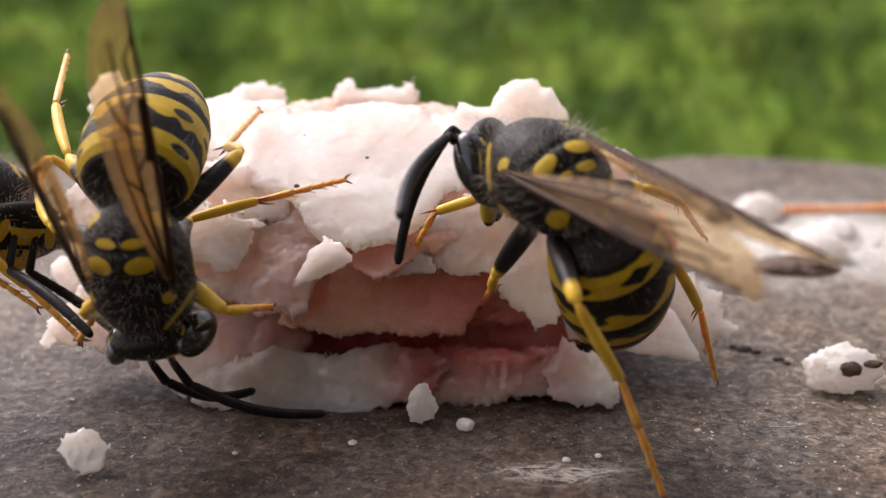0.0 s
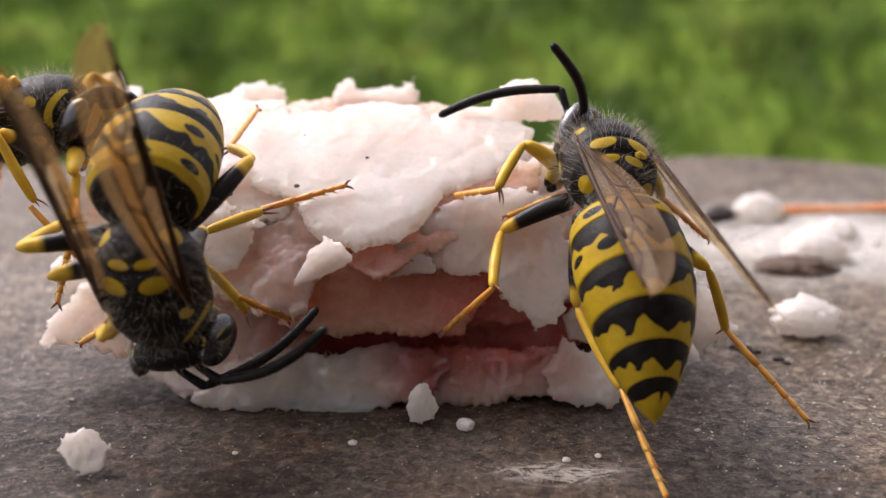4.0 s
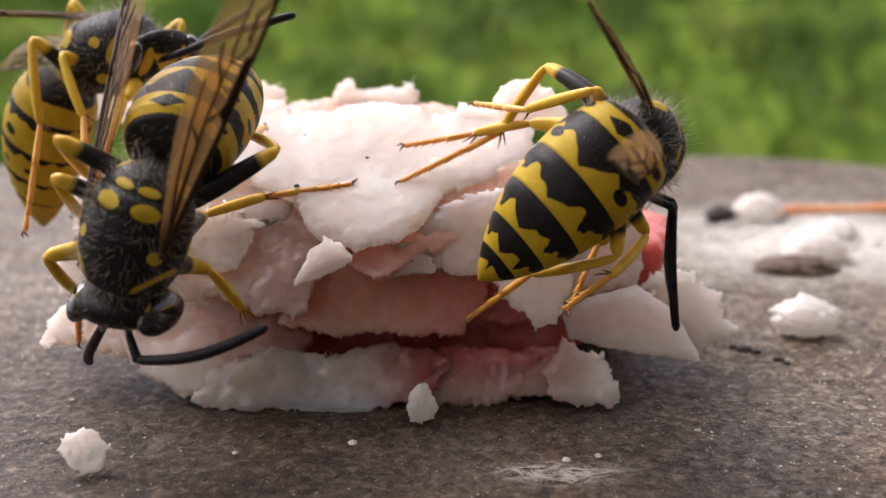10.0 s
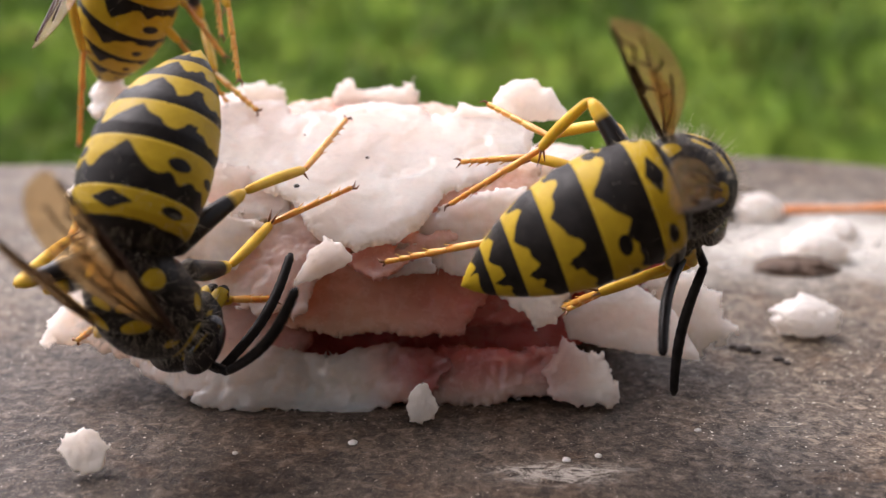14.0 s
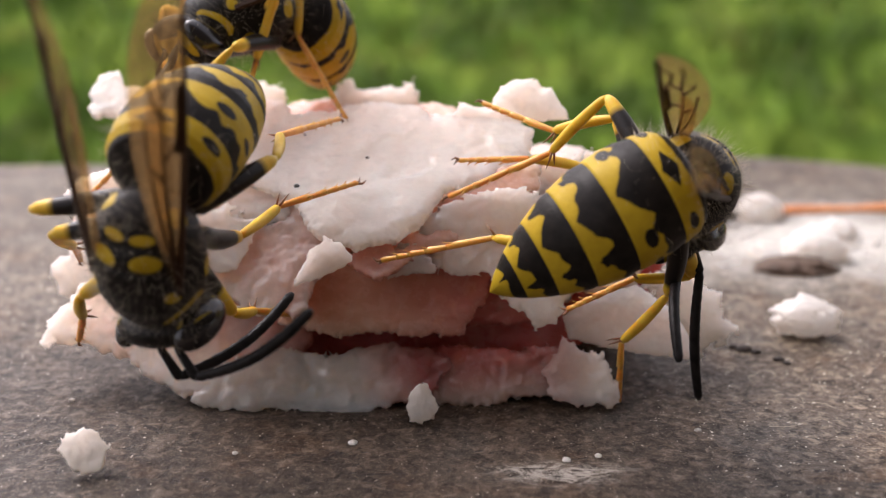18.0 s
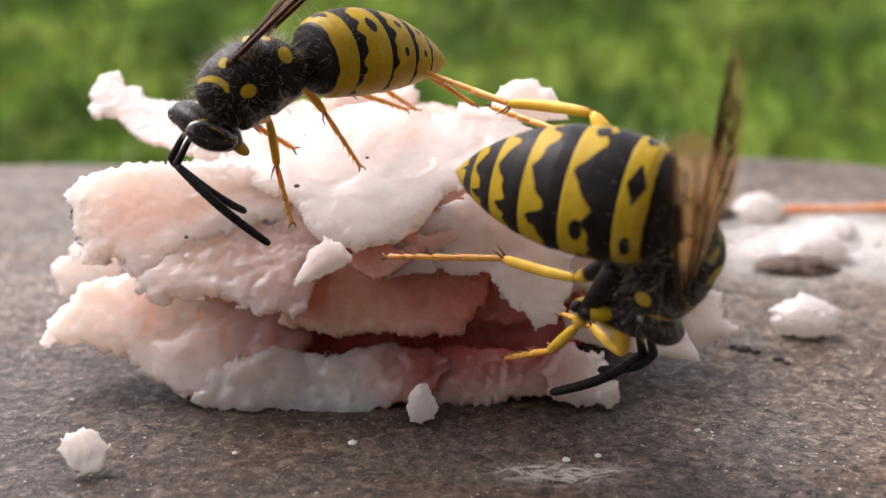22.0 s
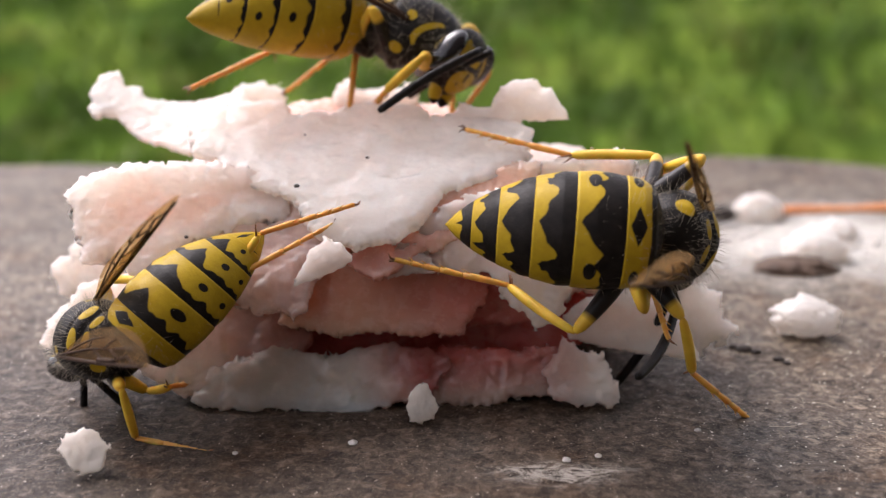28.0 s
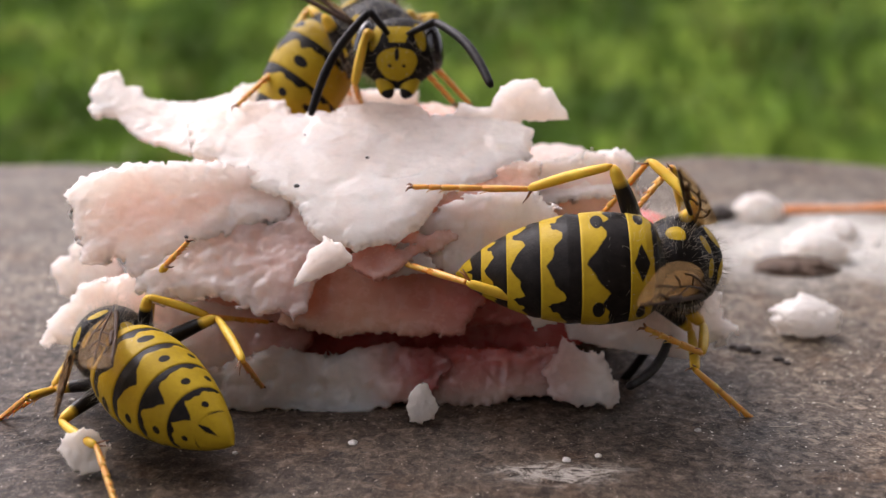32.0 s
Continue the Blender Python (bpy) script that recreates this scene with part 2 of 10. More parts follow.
    if ((c.reshape(-1, 3) - v.reshape(-1, 3).mean(0)) * d.reshape(-1, 3)).sum(1) @ a < 0:
        me.flip_normals()
    return me


def part(name, me, material, parent=None, label="", m=None):
    ob = new(name, me)
    if material and not me.materials:
        me.materials.append(material)
    if parent:
        ob.parent = parent
    if m is not None:
        ob.matrix_basis = m
    if label:
        tagged(ob, label)
    return ob


def tube(points, radii, n=10):
    """A closed tube along points."""
    p = np.asarray(points, dtype=float)
    verts, faces = [], []
    ref = np.array((0.03, 0.11, 1.0))
    for i in range(len(p)):
        d = p[min(i + 1, len(p) - 1)] - p[max(i - 1, 0)]
        d /= np.linalg.norm(d)
        a = np.cross(ref, d)
        a /= np.linalg.norm(a) + 1e-9
        b = np.cross(d, a)
        for k in range(n):
            w = 2 * math.pi * k / n
            verts.append(p[i] + radii[i] * (math.cos(w) * a + math.sin(w) * b))
    for i in range(len(p) - 1):
        for k in range(n):
            q = (k + 1) % n
            faces.append((i * n + k, i * n + q, (i + 1) * n + q, (i + 1) * n + k))
    faces.append(tuple(range(n - 1, -1, -1)))
    faces.append(tuple((len(p) - 1) * n + k for k in range(n)))
    return verts, faces


def merged(*pieces):
    verts, faces = [], []
    for v, f in pieces:
        o = len(verts)
        verts.extend(v)
        faces.extend([tuple(i + o for i in g) for g in f])
    return verts, faces


def rings(fn, nu, nv):
    """A closed skin: fn(u, angle) gives points for u in 0..1; the angle runs all round."""
    verts, uv, faces = [], [], []
    for i in range(nu + 1):
        for k in range(nv):
            u, w = i / nu, -math.pi + 2 * math.pi * k / nv
            verts.append(fn(u, w))
            uv.append((u, w))
    for i in range(nu):
        for k in range(nv):
            q = (k + 1) % nv
            faces.append((i * nv + k, i * nv + q, (i + 1) * nv + q, (i + 1) * nv + k))
    faces.append(tuple(range(nv - 1, -1, -1)))
    faces.append(tuple(nu * nv + k for k in range(nv)))
    return verts, faces, uv


def lattice_noise(x, y, seed):
    table = np.random.RandomState(seed).rand(64, 64)
    xi, yi = np.floor(x).astype(int), np.floor(y).astype(int)
    fx, fy = x - xi, y - yi
    fx, fy = fx * fx * (3 - 2 * fx), fy * fy * (3 - 2 * fy)
    a, b = table[xi % 64, yi % 64], table[(xi + 1) % 64, yi % 64]
    c, d = table[xi % 64, (yi + 1) % 64], table[(xi + 1) % 64, (yi + 1) % 64]
    return (a * (1 - fx) + b * fx) * (1 - fy) + (c * (1 - fx) + d * fx) * fy - 0.5


def fbm(x, y, seed, octaves=4, gain=0.5):
    total, amp = 0 * x, 1.0
    for i in range(octaves):
        total = total + amp * lattice_noise(x * 2 ** i + 7.3 * i, y * 2 ** i + 3.1 * i, seed + i)
        amp *= gain
    return total


# ---- the stone and what lies behind it ----
def stone_slab():
    xs = np.concatenate([np.linspace(-160, -22, 40), np.linspace(-21, 21, 150), np.linspace(22, 160, 40)])
    ys = np.concatenate([np.linspace(-90, -9, 14), np.linspace(-8, 14, 90), np.linspace(14.6, 62, 70)])
    X, Y = np.meshgrid(xs, ys, indexing="ij")
    Z = 0.22 * fbm(X / 6, Y / 6, 5) + 0.10 * fbm(X / 1.3, Y / 1.3, 9) + 0.9 * fbm(X / 40, Y / 30, 21, 2)
    Z = Z - 0.9 * fbm(np.zeros(1), np.zeros(1), 21, 2)[0]
    near = np.exp(-(X ** 2 / 900 + (Y - 4) ** 2 / 160))
    Z = Z * (1 - 0.8 * near)
    back = 53 + 2.0 * fbm(X / 22, X * 0 + 3, 33, 3)
    Z = Z + 1.7 * np.exp(-((X - 24) / 15) ** 2) * np.clip((Y - 24) / 26, 0, 1)
    Z = Z + 0.9 * np.exp(-((X + 30) / 22) ** 2) * np.clip((Y - 24) / 26, 0, 1) - 1.0 * np.clip((Y - 24) / 26, 0, 1)
    over = np.clip((Y - back + 5) / 5, 0, 4)
    Z = Z - 3.0 * over ** 2
    nx, ny = X.shape
    verts = np.stack([X, Y, Z], -1).reshape(-1, 3).tolist()
    faces = [(i * ny + j, (i + 1) * ny + j, (i + 1) * ny + j + 1, i * ny + j + 1) for i in range(nx - 1) for j in range(ny - 1)]
    rim = [i * ny for i in range(nx)] + [(nx - 1) * ny + j for j in range(1, ny)] + \
          [i * ny + ny - 1 for i in range(nx - 2, -1, -1)] + [j for j in range(ny - 2, 0, -1)]
    base = len(verts)
    for i in rim:
        verts.append([verts[i][0], verts[i][1], -75])
    for k in range(len(rim)):
        q = (k + 1) % len(rim)
        faces.append((rim[k], base + k, base + q, rim[q]))
    faces.append(tuple(base + k for k in range(len(rim))))
    me = mesh_of("stone", verts, faces)
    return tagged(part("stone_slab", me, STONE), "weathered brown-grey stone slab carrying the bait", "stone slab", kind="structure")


stone_slab()


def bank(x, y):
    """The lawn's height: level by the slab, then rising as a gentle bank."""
    # the rise is assumed, set so the turf looks less foreshortened
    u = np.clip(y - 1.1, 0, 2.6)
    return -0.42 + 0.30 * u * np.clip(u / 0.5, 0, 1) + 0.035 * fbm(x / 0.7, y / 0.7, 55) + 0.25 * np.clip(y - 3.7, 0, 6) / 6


def lawn():
    xs = np.concatenate([np.linspace(-60, -4, 20), np.linspace(-3.8, 3.8, 120), np.linspace(4, 60, 20)])
    ys = np.concatenate([np.linspace(-30, 0.8, 10), np.linspace(0.9, 4.2, 90), np.linspace(4.5, 400, 24)])
    X, Y = np.meshgrid(xs, ys, indexing="ij")
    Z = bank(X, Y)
    nx, ny = X.shape
    verts = np.stack([X, Y, Z], -1).reshape(-1, 3)
    faces = [(i * ny + j, (i + 1) * ny + j, (i + 1) * ny + j + 1, i * ny + j + 1) for i in range(nx - 1) for j in range(ny - 1)]
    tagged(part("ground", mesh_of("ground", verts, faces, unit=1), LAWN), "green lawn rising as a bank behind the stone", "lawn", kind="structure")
    # loose blades in the turf, in drifts
    rng = np.random.RandomState(3)
    n = 24000
    x, y = (rng.rand(n) - 0.5) * 6.4, 1.0 + 2.9 * rng.rand(n)
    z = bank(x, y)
    h, w, a = 0.035 + 0.06 * rng.rand(n), 0.002 + 0.003 * rng.rand(n), 6.283 * rng.rand(n)
    lean = 0.9 * h[:, None] * rng.randn(n, 2)
    side = np.stack([w * np.cos(a), w * np.sin(a), 0 * a], 1)
    foot = np.stack([x, y, z - 0.004], 1)
    mid = foot + np.stack([lean[:, 0] * 0.4, lean[:, 1] * 0.4, 0.6 * h], 1)
    tip = foot + np.stack([lean[:, 0], lean[:, 1], h], 1)
    verts = np.stack([foot - side, foot + side, mid + 0.8 * side, mid - 0.8 * side, tip], 1).reshape(-1, 3)
    faces = [f for k in range(0, 5 * n, 5) for f in ((k, k + 1, k + 2, k + 3), (k + 3, k + 2, k + 4))]
    tagged(part("grass", mesh_of("grass", verts, faces, smooth=False, unit=1), BLADES), "uneven tufts of green grass", "grass", kind="stuff")


lawn()


def pier():
    verts, faces, uv = rings(lambda u, w: (70 * math.cos(w) * (1 + 0.1 * math.sin(3 * w)) * (1.1 - 0.1 * u),
                                           -15 + 55 * math.sin(w) * (1.1 - 0.1 * u), -450 + 376 * u), 8, 24)
    tagged(part("pier", mesh_of("pier", verts, faces), STONE), "rough stone pier under the slab", "stone pier", kind="structure")


pier()


def sky_blocker():
    """An unseen dark wall added to block sky light from the front; the garden is open beside it."""
    bm = bmesh.new()
    bmesh.ops.create_cube(bm, size=1.0, matrix=Matrix.Translation((2.75, -0.75, 1.0)) @ Matrix.Diagonal((6.0, 0.25, 3.0, 1)))
    bmesh.ops.bevel(bm, geom=bm.edges, offset=0.02, segments=2, affect="EDGES")
    me = bpy.data.meshes.new("blocker_wall")
    bm.to_mesh(me)
    bm.free()
    tagged(part("blocker_wall", me, BLOCKER_DARK), "unseen dark wall added to block sky light from the front", "wall", kind="structure")


sky_blocker()


# ---- the bait: a torn chunk of pale cooked meat ----
bait = new("meat_chunk")
tagged(bait, "torn chunk of pale pink cooked meat with flaky edges", "meat")


def facets(x, y, size, seed):
    """Broken faces: each cell of an uneven grid is a plane with its own height and tilt."""
    r = np.random.RandomState(seed).rand(32, 32, 5)
    x, y = x / size, y / size
    xi, yi = np.floor(x).astype(int), np.floor(y).astype(int)
    best, h = np.full(x.shape, 9.0), np.zeros(x.shape)
    for i in (-1, 0, 1):
        for j in (-1, 0, 1):
            c = r[(xi + i) % 32, (yi + j) % 32]
            dx, dy = x - (xi + i + c[..., 0]), y - (yi + j + c[..., 1])
            d = np.hypot(dx, dy * 1.15)
            near = d < best
            best = np.where(near, d, best)
            h = np.where(near, 0.6 * (c[..., 2] - 0.5) + 1.0 * (c[..., 3] - 0.5) * dx + 1.0 * (c[..., 4] - 0.5) * dy, h)
    return h


def chunk_mesh(name, outline, thick, rag=0.25, rough=0.3, seed=1, res=0.07, warp=(0, 0, 0), rim=0.3, droop=None, raw=None, grain=0.07):
    """A torn slab: an outline in its own plane, thickened, with a ragged rim and an uneven face. warp bends it (u*u, v*v, u*v);
    raw=(u0, v0, u1, v1) turns the flesh from pale at the first point to red at the second."""
    pts = np.asarray(outline, dtype=float)
    lo, hi = pts.min(0) - 0.8, pts.max(0) + 0.8
    us, vs = np.arange(lo[0], hi[0], res), np.arange(lo[1], hi[1], res)
    U, V = np.meshgrid(us, vs, indexing="ij")
    inside = np.zeros(U.shape, bool)
    dist = np.full(U.shape, 1e9)
    for i in range(len(pts)):
        a, b = pts[i], pts[(i + 1) % len(pts)]
        e = b - a
        t = np.clip(((U - a[0]) * e[0] + (V - a[1]) * e[1]) / (e @ e), 0, 1)
        dist = np.minimum(dist, np.hypot(U - a[0] - t * e[0], V - a[1] - t * e[1]))
        cross = (a[1] > V) != (b[1] > V)
        inside ^= cross & (U < (b[0] - a[0]) * (V - a[1]) / (b[1] - a[1] + 1e-12) + a[0])
    sd = np.where(inside, dist, -dist)
    sd = sd + rag * (1.2 * fbm(U / 1.5, V / 1.5, seed, 3) + 1.1 * facets(U, V, 0.9, seed + 50) + 0.8 * facets(U, V, 0.42, seed + 60)) + min(1.0, rag / 0.2) * (0.18 * facets(U, V, 0.36, seed + 70) + 0.12 * facets(U, V, 0.18, seed + 80))
    gu, gv = np.gradient(sd, res)
    g2 = np.maximum(gu * gu + gv * gv, 0.3)
    out = sd < 0
    U2 = np.where(out, U - np.clip(sd, -res * 1.5, 0) * gu / g2, U)
    V2 = np.where(out, V - np.clip(sd, -res * 1.5, 0) * gv / g2, V)
    d = np.clip(sd, 0, None)
    # thin at the torn rim, full further in; the face stays nearly level
    full = thick * (0.20 + 0.80 * np.clip(d / (0.6 + thick * rim), 0, 1) ** 0.8)
    W1, W2 = U + 0.35 * fbm(U / 0.7, V / 0.7, seed + 3, 3), V + 0.35 * fbm(U / 0.7, V / 0.7, seed + 4, 3)
    lift = 0.62 * rough * (1.2 * facets(W1, W2, 2.1, seed + 7) + 0.55 * facets(W1, W2, 0.85, seed + 13) + 0.9 * fbm(U / 3.0, V / 2.4, seed + 23, 2))
    for i in range(3):
        p = np.pad(lift, 1, mode="edge")
        lift = 0.2 * (p[1:-1, 1:-1] + p[:-2, 1:-1] + p[2:, 1:-1] + p[1:-1, :-2] + p[1:-1, 2:])
    lift = lift + 0.10 * facets(W1, W2, 0.5, seed + 31) * (0.24 + 0.7 * np.exp(-d / 0.7))
    lift = lift + grain * (fbm(U / 0.5, V / 0.42, seed + 41, 3) + 0.6 * facets(W1, W2, 0.33, seed + 43))
    lift = lift * np.clip(d / 0.35, 0, 1)
    bend = warp[0] * U * U + warp[1] * V * V + warp[2] * U * V
    if droop:
        bend = bend - droop[1] * np.clip(droop[0] - V, 0, None) ** 2
    face = thick / 2 - 0.10 * thick * (1 - np.clip(d / 0.5, 0, 1)) ** 2
    front, back = face + lift + bend, face - full + 0.4 * lift + bend
    nu, nv = U.shape
    cell = ((~out[:-1, :-1]) | (~out[1:, :-1]) | (~out[:-1, 1:]) | (~out[1:, 1:]))
    verts = np.concatenate([np.stack([U2, V2, front], -1).reshape(-1, 3), np.stack([U2, V2, back], -1).reshape(-1, 3)])
    ij = np.argwhere(cell)
    a = ij[:, 0] * nv + ij[:, 1]
    quad = np.stack([a, a + nv, a + nv + 1, a + 1], 1)
    o = nu * nv
    outf = out.reshape(-1)
    join = np.concatenate([np.arange(o), np.where(outf, np.arange(o), np.arange(o) + o)])
    faces = np.concatenate([quad, join[quad[:, ::-1] + o]])
    verts[:o][outf, 2] = (bend + 0.36 * thick).reshape(-1)[outf]
    used, inv = np.unique(faces, return_inverse=True)
    me = mesh_of(name, verts[used], inv.reshape(faces.shape).tolist())
    ripe = np.zeros(U.shape)
    if raw:
        a, e = np.array(raw[:2]), np.array(raw[2:]) - np.array(raw[:2])
        ripe = np.clip(((U - a[0]) * e[0] + (V - a[1]) * e[1]) / (e @ e), 0, 1)
    for key, value in (("rim", np.exp(-(d / 0.8))), ("raw", ripe)):
        layer = me.attributes.new(key, "FLOAT", "POINT")
        layer.data.foreach_set("value", np.concatenate([value.reshape(-1)] * 2)[used].astype(np.float32))
    return me


FLAKES = [chunk_mesh("flake", [(0.75 * math.cos(a) * (1 + 0.35 * math.sin(3 * a + i)), 0.5 * math.sin(a) * (1 + 0.3 * math.cos(2 * a + i * 2)))
                               for a in np.linspace(0, 5.6, 8)], 0.3, rag=0.22, rough=0.12, seed=200 + i, res=0.08, warp=(0.12, 0.1, 0.05)) for i in range(7)]


FLAKES_OF = {}


def flake_of(material, i):
    if (material.name, i) not in FLAKES_OF:
        FLAKES_OF[material.name, i] = FLAKES[i].copy()
    return FLAKES_OF[material.name, i]


def slab(name, material, place, tilt, outline, thick, label="", turn=0.0, parent=bait, **kw):
    """A chunk of meat: tilt 0 stands upright and faces the front, 90 lies flat."""
    return part(name, chunk_mesh(name, outline, thick, **kw), material, parent, label, mm(*place, 90 - tilt, 0, turn))


# torn layers, from the stone up
slab("core", MEAT_RED, (-0.8, 9.4, 2.6), 88, [(-12, -2.5), (-8, -4.6), (0, -4.9), (6, -4.4), (10, -2), (11, 3), (5, 6.5), (-4, 7), (-11, 5)], 4.6, rag=0.4, rough=0.3, seed=3, res=0.2, label="deep pink core of the chunk")
slab("core", MEAT_ROSE, (-1.5, 9.6, 5.6), 84, [(-10, -2.5), (-6, -4.9), (0, -5.2), (6, -4.6), (8.5, -2), (8, 3), (3, 5.5), (-4, 6), (-9, 4)], 4.0, rag=0.4, rough=0.3, seed=5, res=0.2)
slab("core", MEAT_PINK, (-1.5, 9.0, 7.6), 78, [(-8, -2.5), (-5, -3.9), (0, -4.2), (3, -3.4), (3.9, -1), (3.6, 3), (1, 5), (-4, 5.5), (-7, 4)], 2.6, rag=0.4, rough=0.3, seed=6, res=0.2)
slab("base_slab", MEAT_WET, (-4.7, 1.7, 0.5), 34, [(-4.5, -0.7), (-4.0, 0.6), (-2.8, 1.1), (-1.3, 1.3), (0.6, 1.2), (2.8, 1.3), (4.4, 1.3), (4.9, 0.7), (4.3, -0.2), (3.8, -0.6), (1.7, -1.0), (0.0, -1.2), (-1.2, -0.9), (-2.4, -1.2)], 1.8, rag=0.25, rough=0.7, grain=0.10, seed=11, raw=(0.9, 0.1, 3.6, 1.6), label="pale torn bottom layer", droop=(-0.1, 0.05))
# colour darkened and reddened for the shade beneath the right wasp
slab("base_slab", MEAT_SOAKED_SHADED, (1.6, 2.1, 0.35), 32, [(-3.3, 0.8), (-2.1, 1.3), (0.2, 1.5), (2.2, 1.4), (3.4, 1.0), (3.2, -0.6), (1.5, -0.6), (-0.4, -0.9), (-2.5, -0.6), (-3.1, -0.2)], 1.7, rag=0.2, rough=0.34, seed=13, raw=(0.3, -0.6, 0.0, 1.4), label="soaked pinkish bottom layer, coloured darker for shade")
slab("base_flake", MEAT_WET, (5.2, 1.5, 1.0), 26, [(-1.5, 0.2), (-1.0, 1.0), (-0.7, 1.4), (-0.2, 0.9), (0.9, 0.6), (1.5, -0.4), (1.1, -1.3), (-0.7, -0.9), (-1.3, -0.6)], 1.5, rag=0.25, rough=0.45, seed=15, raw=(0.9, 0.0, -2.6, 0.9))
slab("inner_wall", MEAT_RED, (-1.8, 4.8, 1.6), 12, [(-6.1, 1.5), (-3.0, 1.1), (2.2, 0.9), (4.4, 1.7), (6.5, 2.0), (7.8, 1.5), (7.6, -0.4), (4.4, -1.1), (-0.0, -1.2), (-6.1, -1.2)], 1.8, rag=0.15, rough=0.38, seed=17, label="deep red inner face of the chunk")
slab("inner_wall", MEAT_PINK, (-4.9, 4.6, 5.1), 16, [(-6.7, -0.9), (-3.0, 1.3), (-0.0, 2.0), (5.2, 1.3), (9.5, -0.2), (9.5, -2.8), (5.2, -3.2), (0.9, -3.2), (-2.8, -2.6)], 2, rag=0.15, rough=0.3, seed=19, raw=(0.5, -0.5, 6.5, -2.2))
slab("inner_fold", MEAT_ROSE, (-7.2, 3.9, 2.6), 30, [(-4.2, 0.2), (-3.0, 1.4), (-0.5, 1.5), (2.2, 1.2), (3.0, 0.3), (2.2, -0.7), (0.6, -1.2), (-2.4, -1.4), (-3.8, -0.8)], 1.6, rag=0.2, rough=0.45, seed=47, raw=(-1.2, 0.6, 2.6, -0.4), label="pink fold inside the chunk")
slab("middle_slab", MEAT_PINK, (-2.6, 2.7, 3.25), 26, [(-3.6, -0.7), (-3.5, 0.2), (-3.1, 1.3), (-2.1, 1.8), (0.8, 2.1), (4.4, 1.7), (4.2, 0.4), (3.4, -1.1), (0.6, -1.0), (-1.3, -1.1), (-2.1, -0.9)], 2.4, rag=0.14, rough=0.14, grain=0.03, seed=23, raw=(-1.5, 0.4, 5.5, 0.2), label="smooth beige-pink slice")
slab("triangle_flake", MEAT_WHITE, (-4.2, 0.1, 5.7), 14, [(-1.0, -0.7), (-0.5, 0.6), (0.1, 1.0), (0.8, 0.8), (1.1, 0.2), (-0.0, -0.4)], 0.6, rag=0.11, rough=0.14, seed=31)
slab("lower_left_slab", MEAT_ROSE, (-10.4, 3.0, 1.45), 40, [(-5.0, 0.1), (-4.7, 0.9), (-3.7, 2.3), (-1.8, 3.0), (1.6, 2.0), (4.3, 1.6), (5.6, 0.2), (4.8, -0.9), (1.2, -2.0), (-0.6, -1.3), (-1.5, -0.3), (-3.3, 0.3)], 2.4, rag=0.3, rough=0.36, seed=41, raw=(1.0, 0.2, 6.5, 0.6))
slab("left_pink_layer", MEAT_ROSE, (-7.9, 2.0, 4.95), 38, [(-3.4, -0.7), (-2.1, 0.9), (0.3, 2.0), (2.6, 2.4), (4.3, 1.0), (3.5, -0.2), (2.5, -1.9), (1.8, -1.7), (0.1, -1.3), (-2.6, -1.2)], 1.6, rag=0.3, rough=0.55, seed=53, grain=0.13, raw=(-3.0, 1.0, 12.0, -1.6))
slab("upper_left_slab", MEAT_ROSE, (-10.1, 2.8, 6.5), 36, [(-4.0, 1.0), (-3.3, 1.8), (-1.7, 2.3), (0.6, 2.5), (2.8, 2.3), (4.5, 0.9), (4.3, -0.0), (2.5, -0.3), (1.0, -0.8), (-0.1, -1.7), (-1.0, -2.3), (-1.6, -1.5), (-3.1, -1.7), (-3.5, -0.2)], 1.3, rag=0.2, rough=0.19, seed=61, label="pale pink torn layer with a ragged front edge")
slab("top_sheet", MEAT_WHITE, (-2.9, 1.5, 6.4), 57, [(-7.0, 3.2), (-5.7, 3.7), (-6.7, 4.1), (-7.3, 6.1), (-7.2, 7.0), (-5.2, 7.5), (-3.6, 7.5), (-3.2, 6.6), (-1.5, 6.8), (-0.4, 7.4), (2.0, 7.4), (2.4, 6.5), (4.4, 6.7), (5.5, 6.3), (6.6, 5.6), (6.2, 4.0), (4.7, 2.6), (3.2, 2.0), (2.0, 0.1), (-0.2, -0.8), (-1.6, -0.1), (-2.7, 1.4), (-3.8, 2.0)], 1.2, rag=0.18, rough=0.2, seed=71, grain=0.02, label="white torn top layer", warp=(0.0, -0.008, 0.0), droop=(2.0, 0.035))
slab("left_flap", MEAT_WHITE, (-12.2, 9.7, 8.6), 62, [(4.2, -0.6), (3.1, -1.3), (1.5, -1.4), (-0.9, -0.2), (-2.1, 1.2), (-3.0, 1.0), (-3.4, 2.5), (-3.3, 3.8), (-2.5, 4.1), (-2.0, 3.2), (-1.3, 3.3), (-0.8, 2.4), (0.8, 2.2), (3.3, 2.7)], 0.8, rag=0.15, rough=0.11, seed=83, label="white curled flap of meat", warp=(0.03, 0.02, 0.0))
slab("back_crest", MEAT_WHITE, (-8.6, 13.6, 9.9), 20, [(-1.7, -0.8), (-1.3, 0.1), (-0.7, 0.6), (1.2, 0.7), (1.4, -0.8)], 1.2, rag=0.2, rough=0.11, seed=91)
slab("back_crest", MEAT_WHITE, (-2.9, 13.6, 10.0), 20, [(-2.4, -1.0), (-2.1, -0.1), (-1.3, 0.8), (-1.1, 0.2), (0.8, 0.3), (1.5, 0.6), (2.0, -0.7), (1.8, -1.0)], 1.2, rag=0.2, rough=0.11, seed=93)
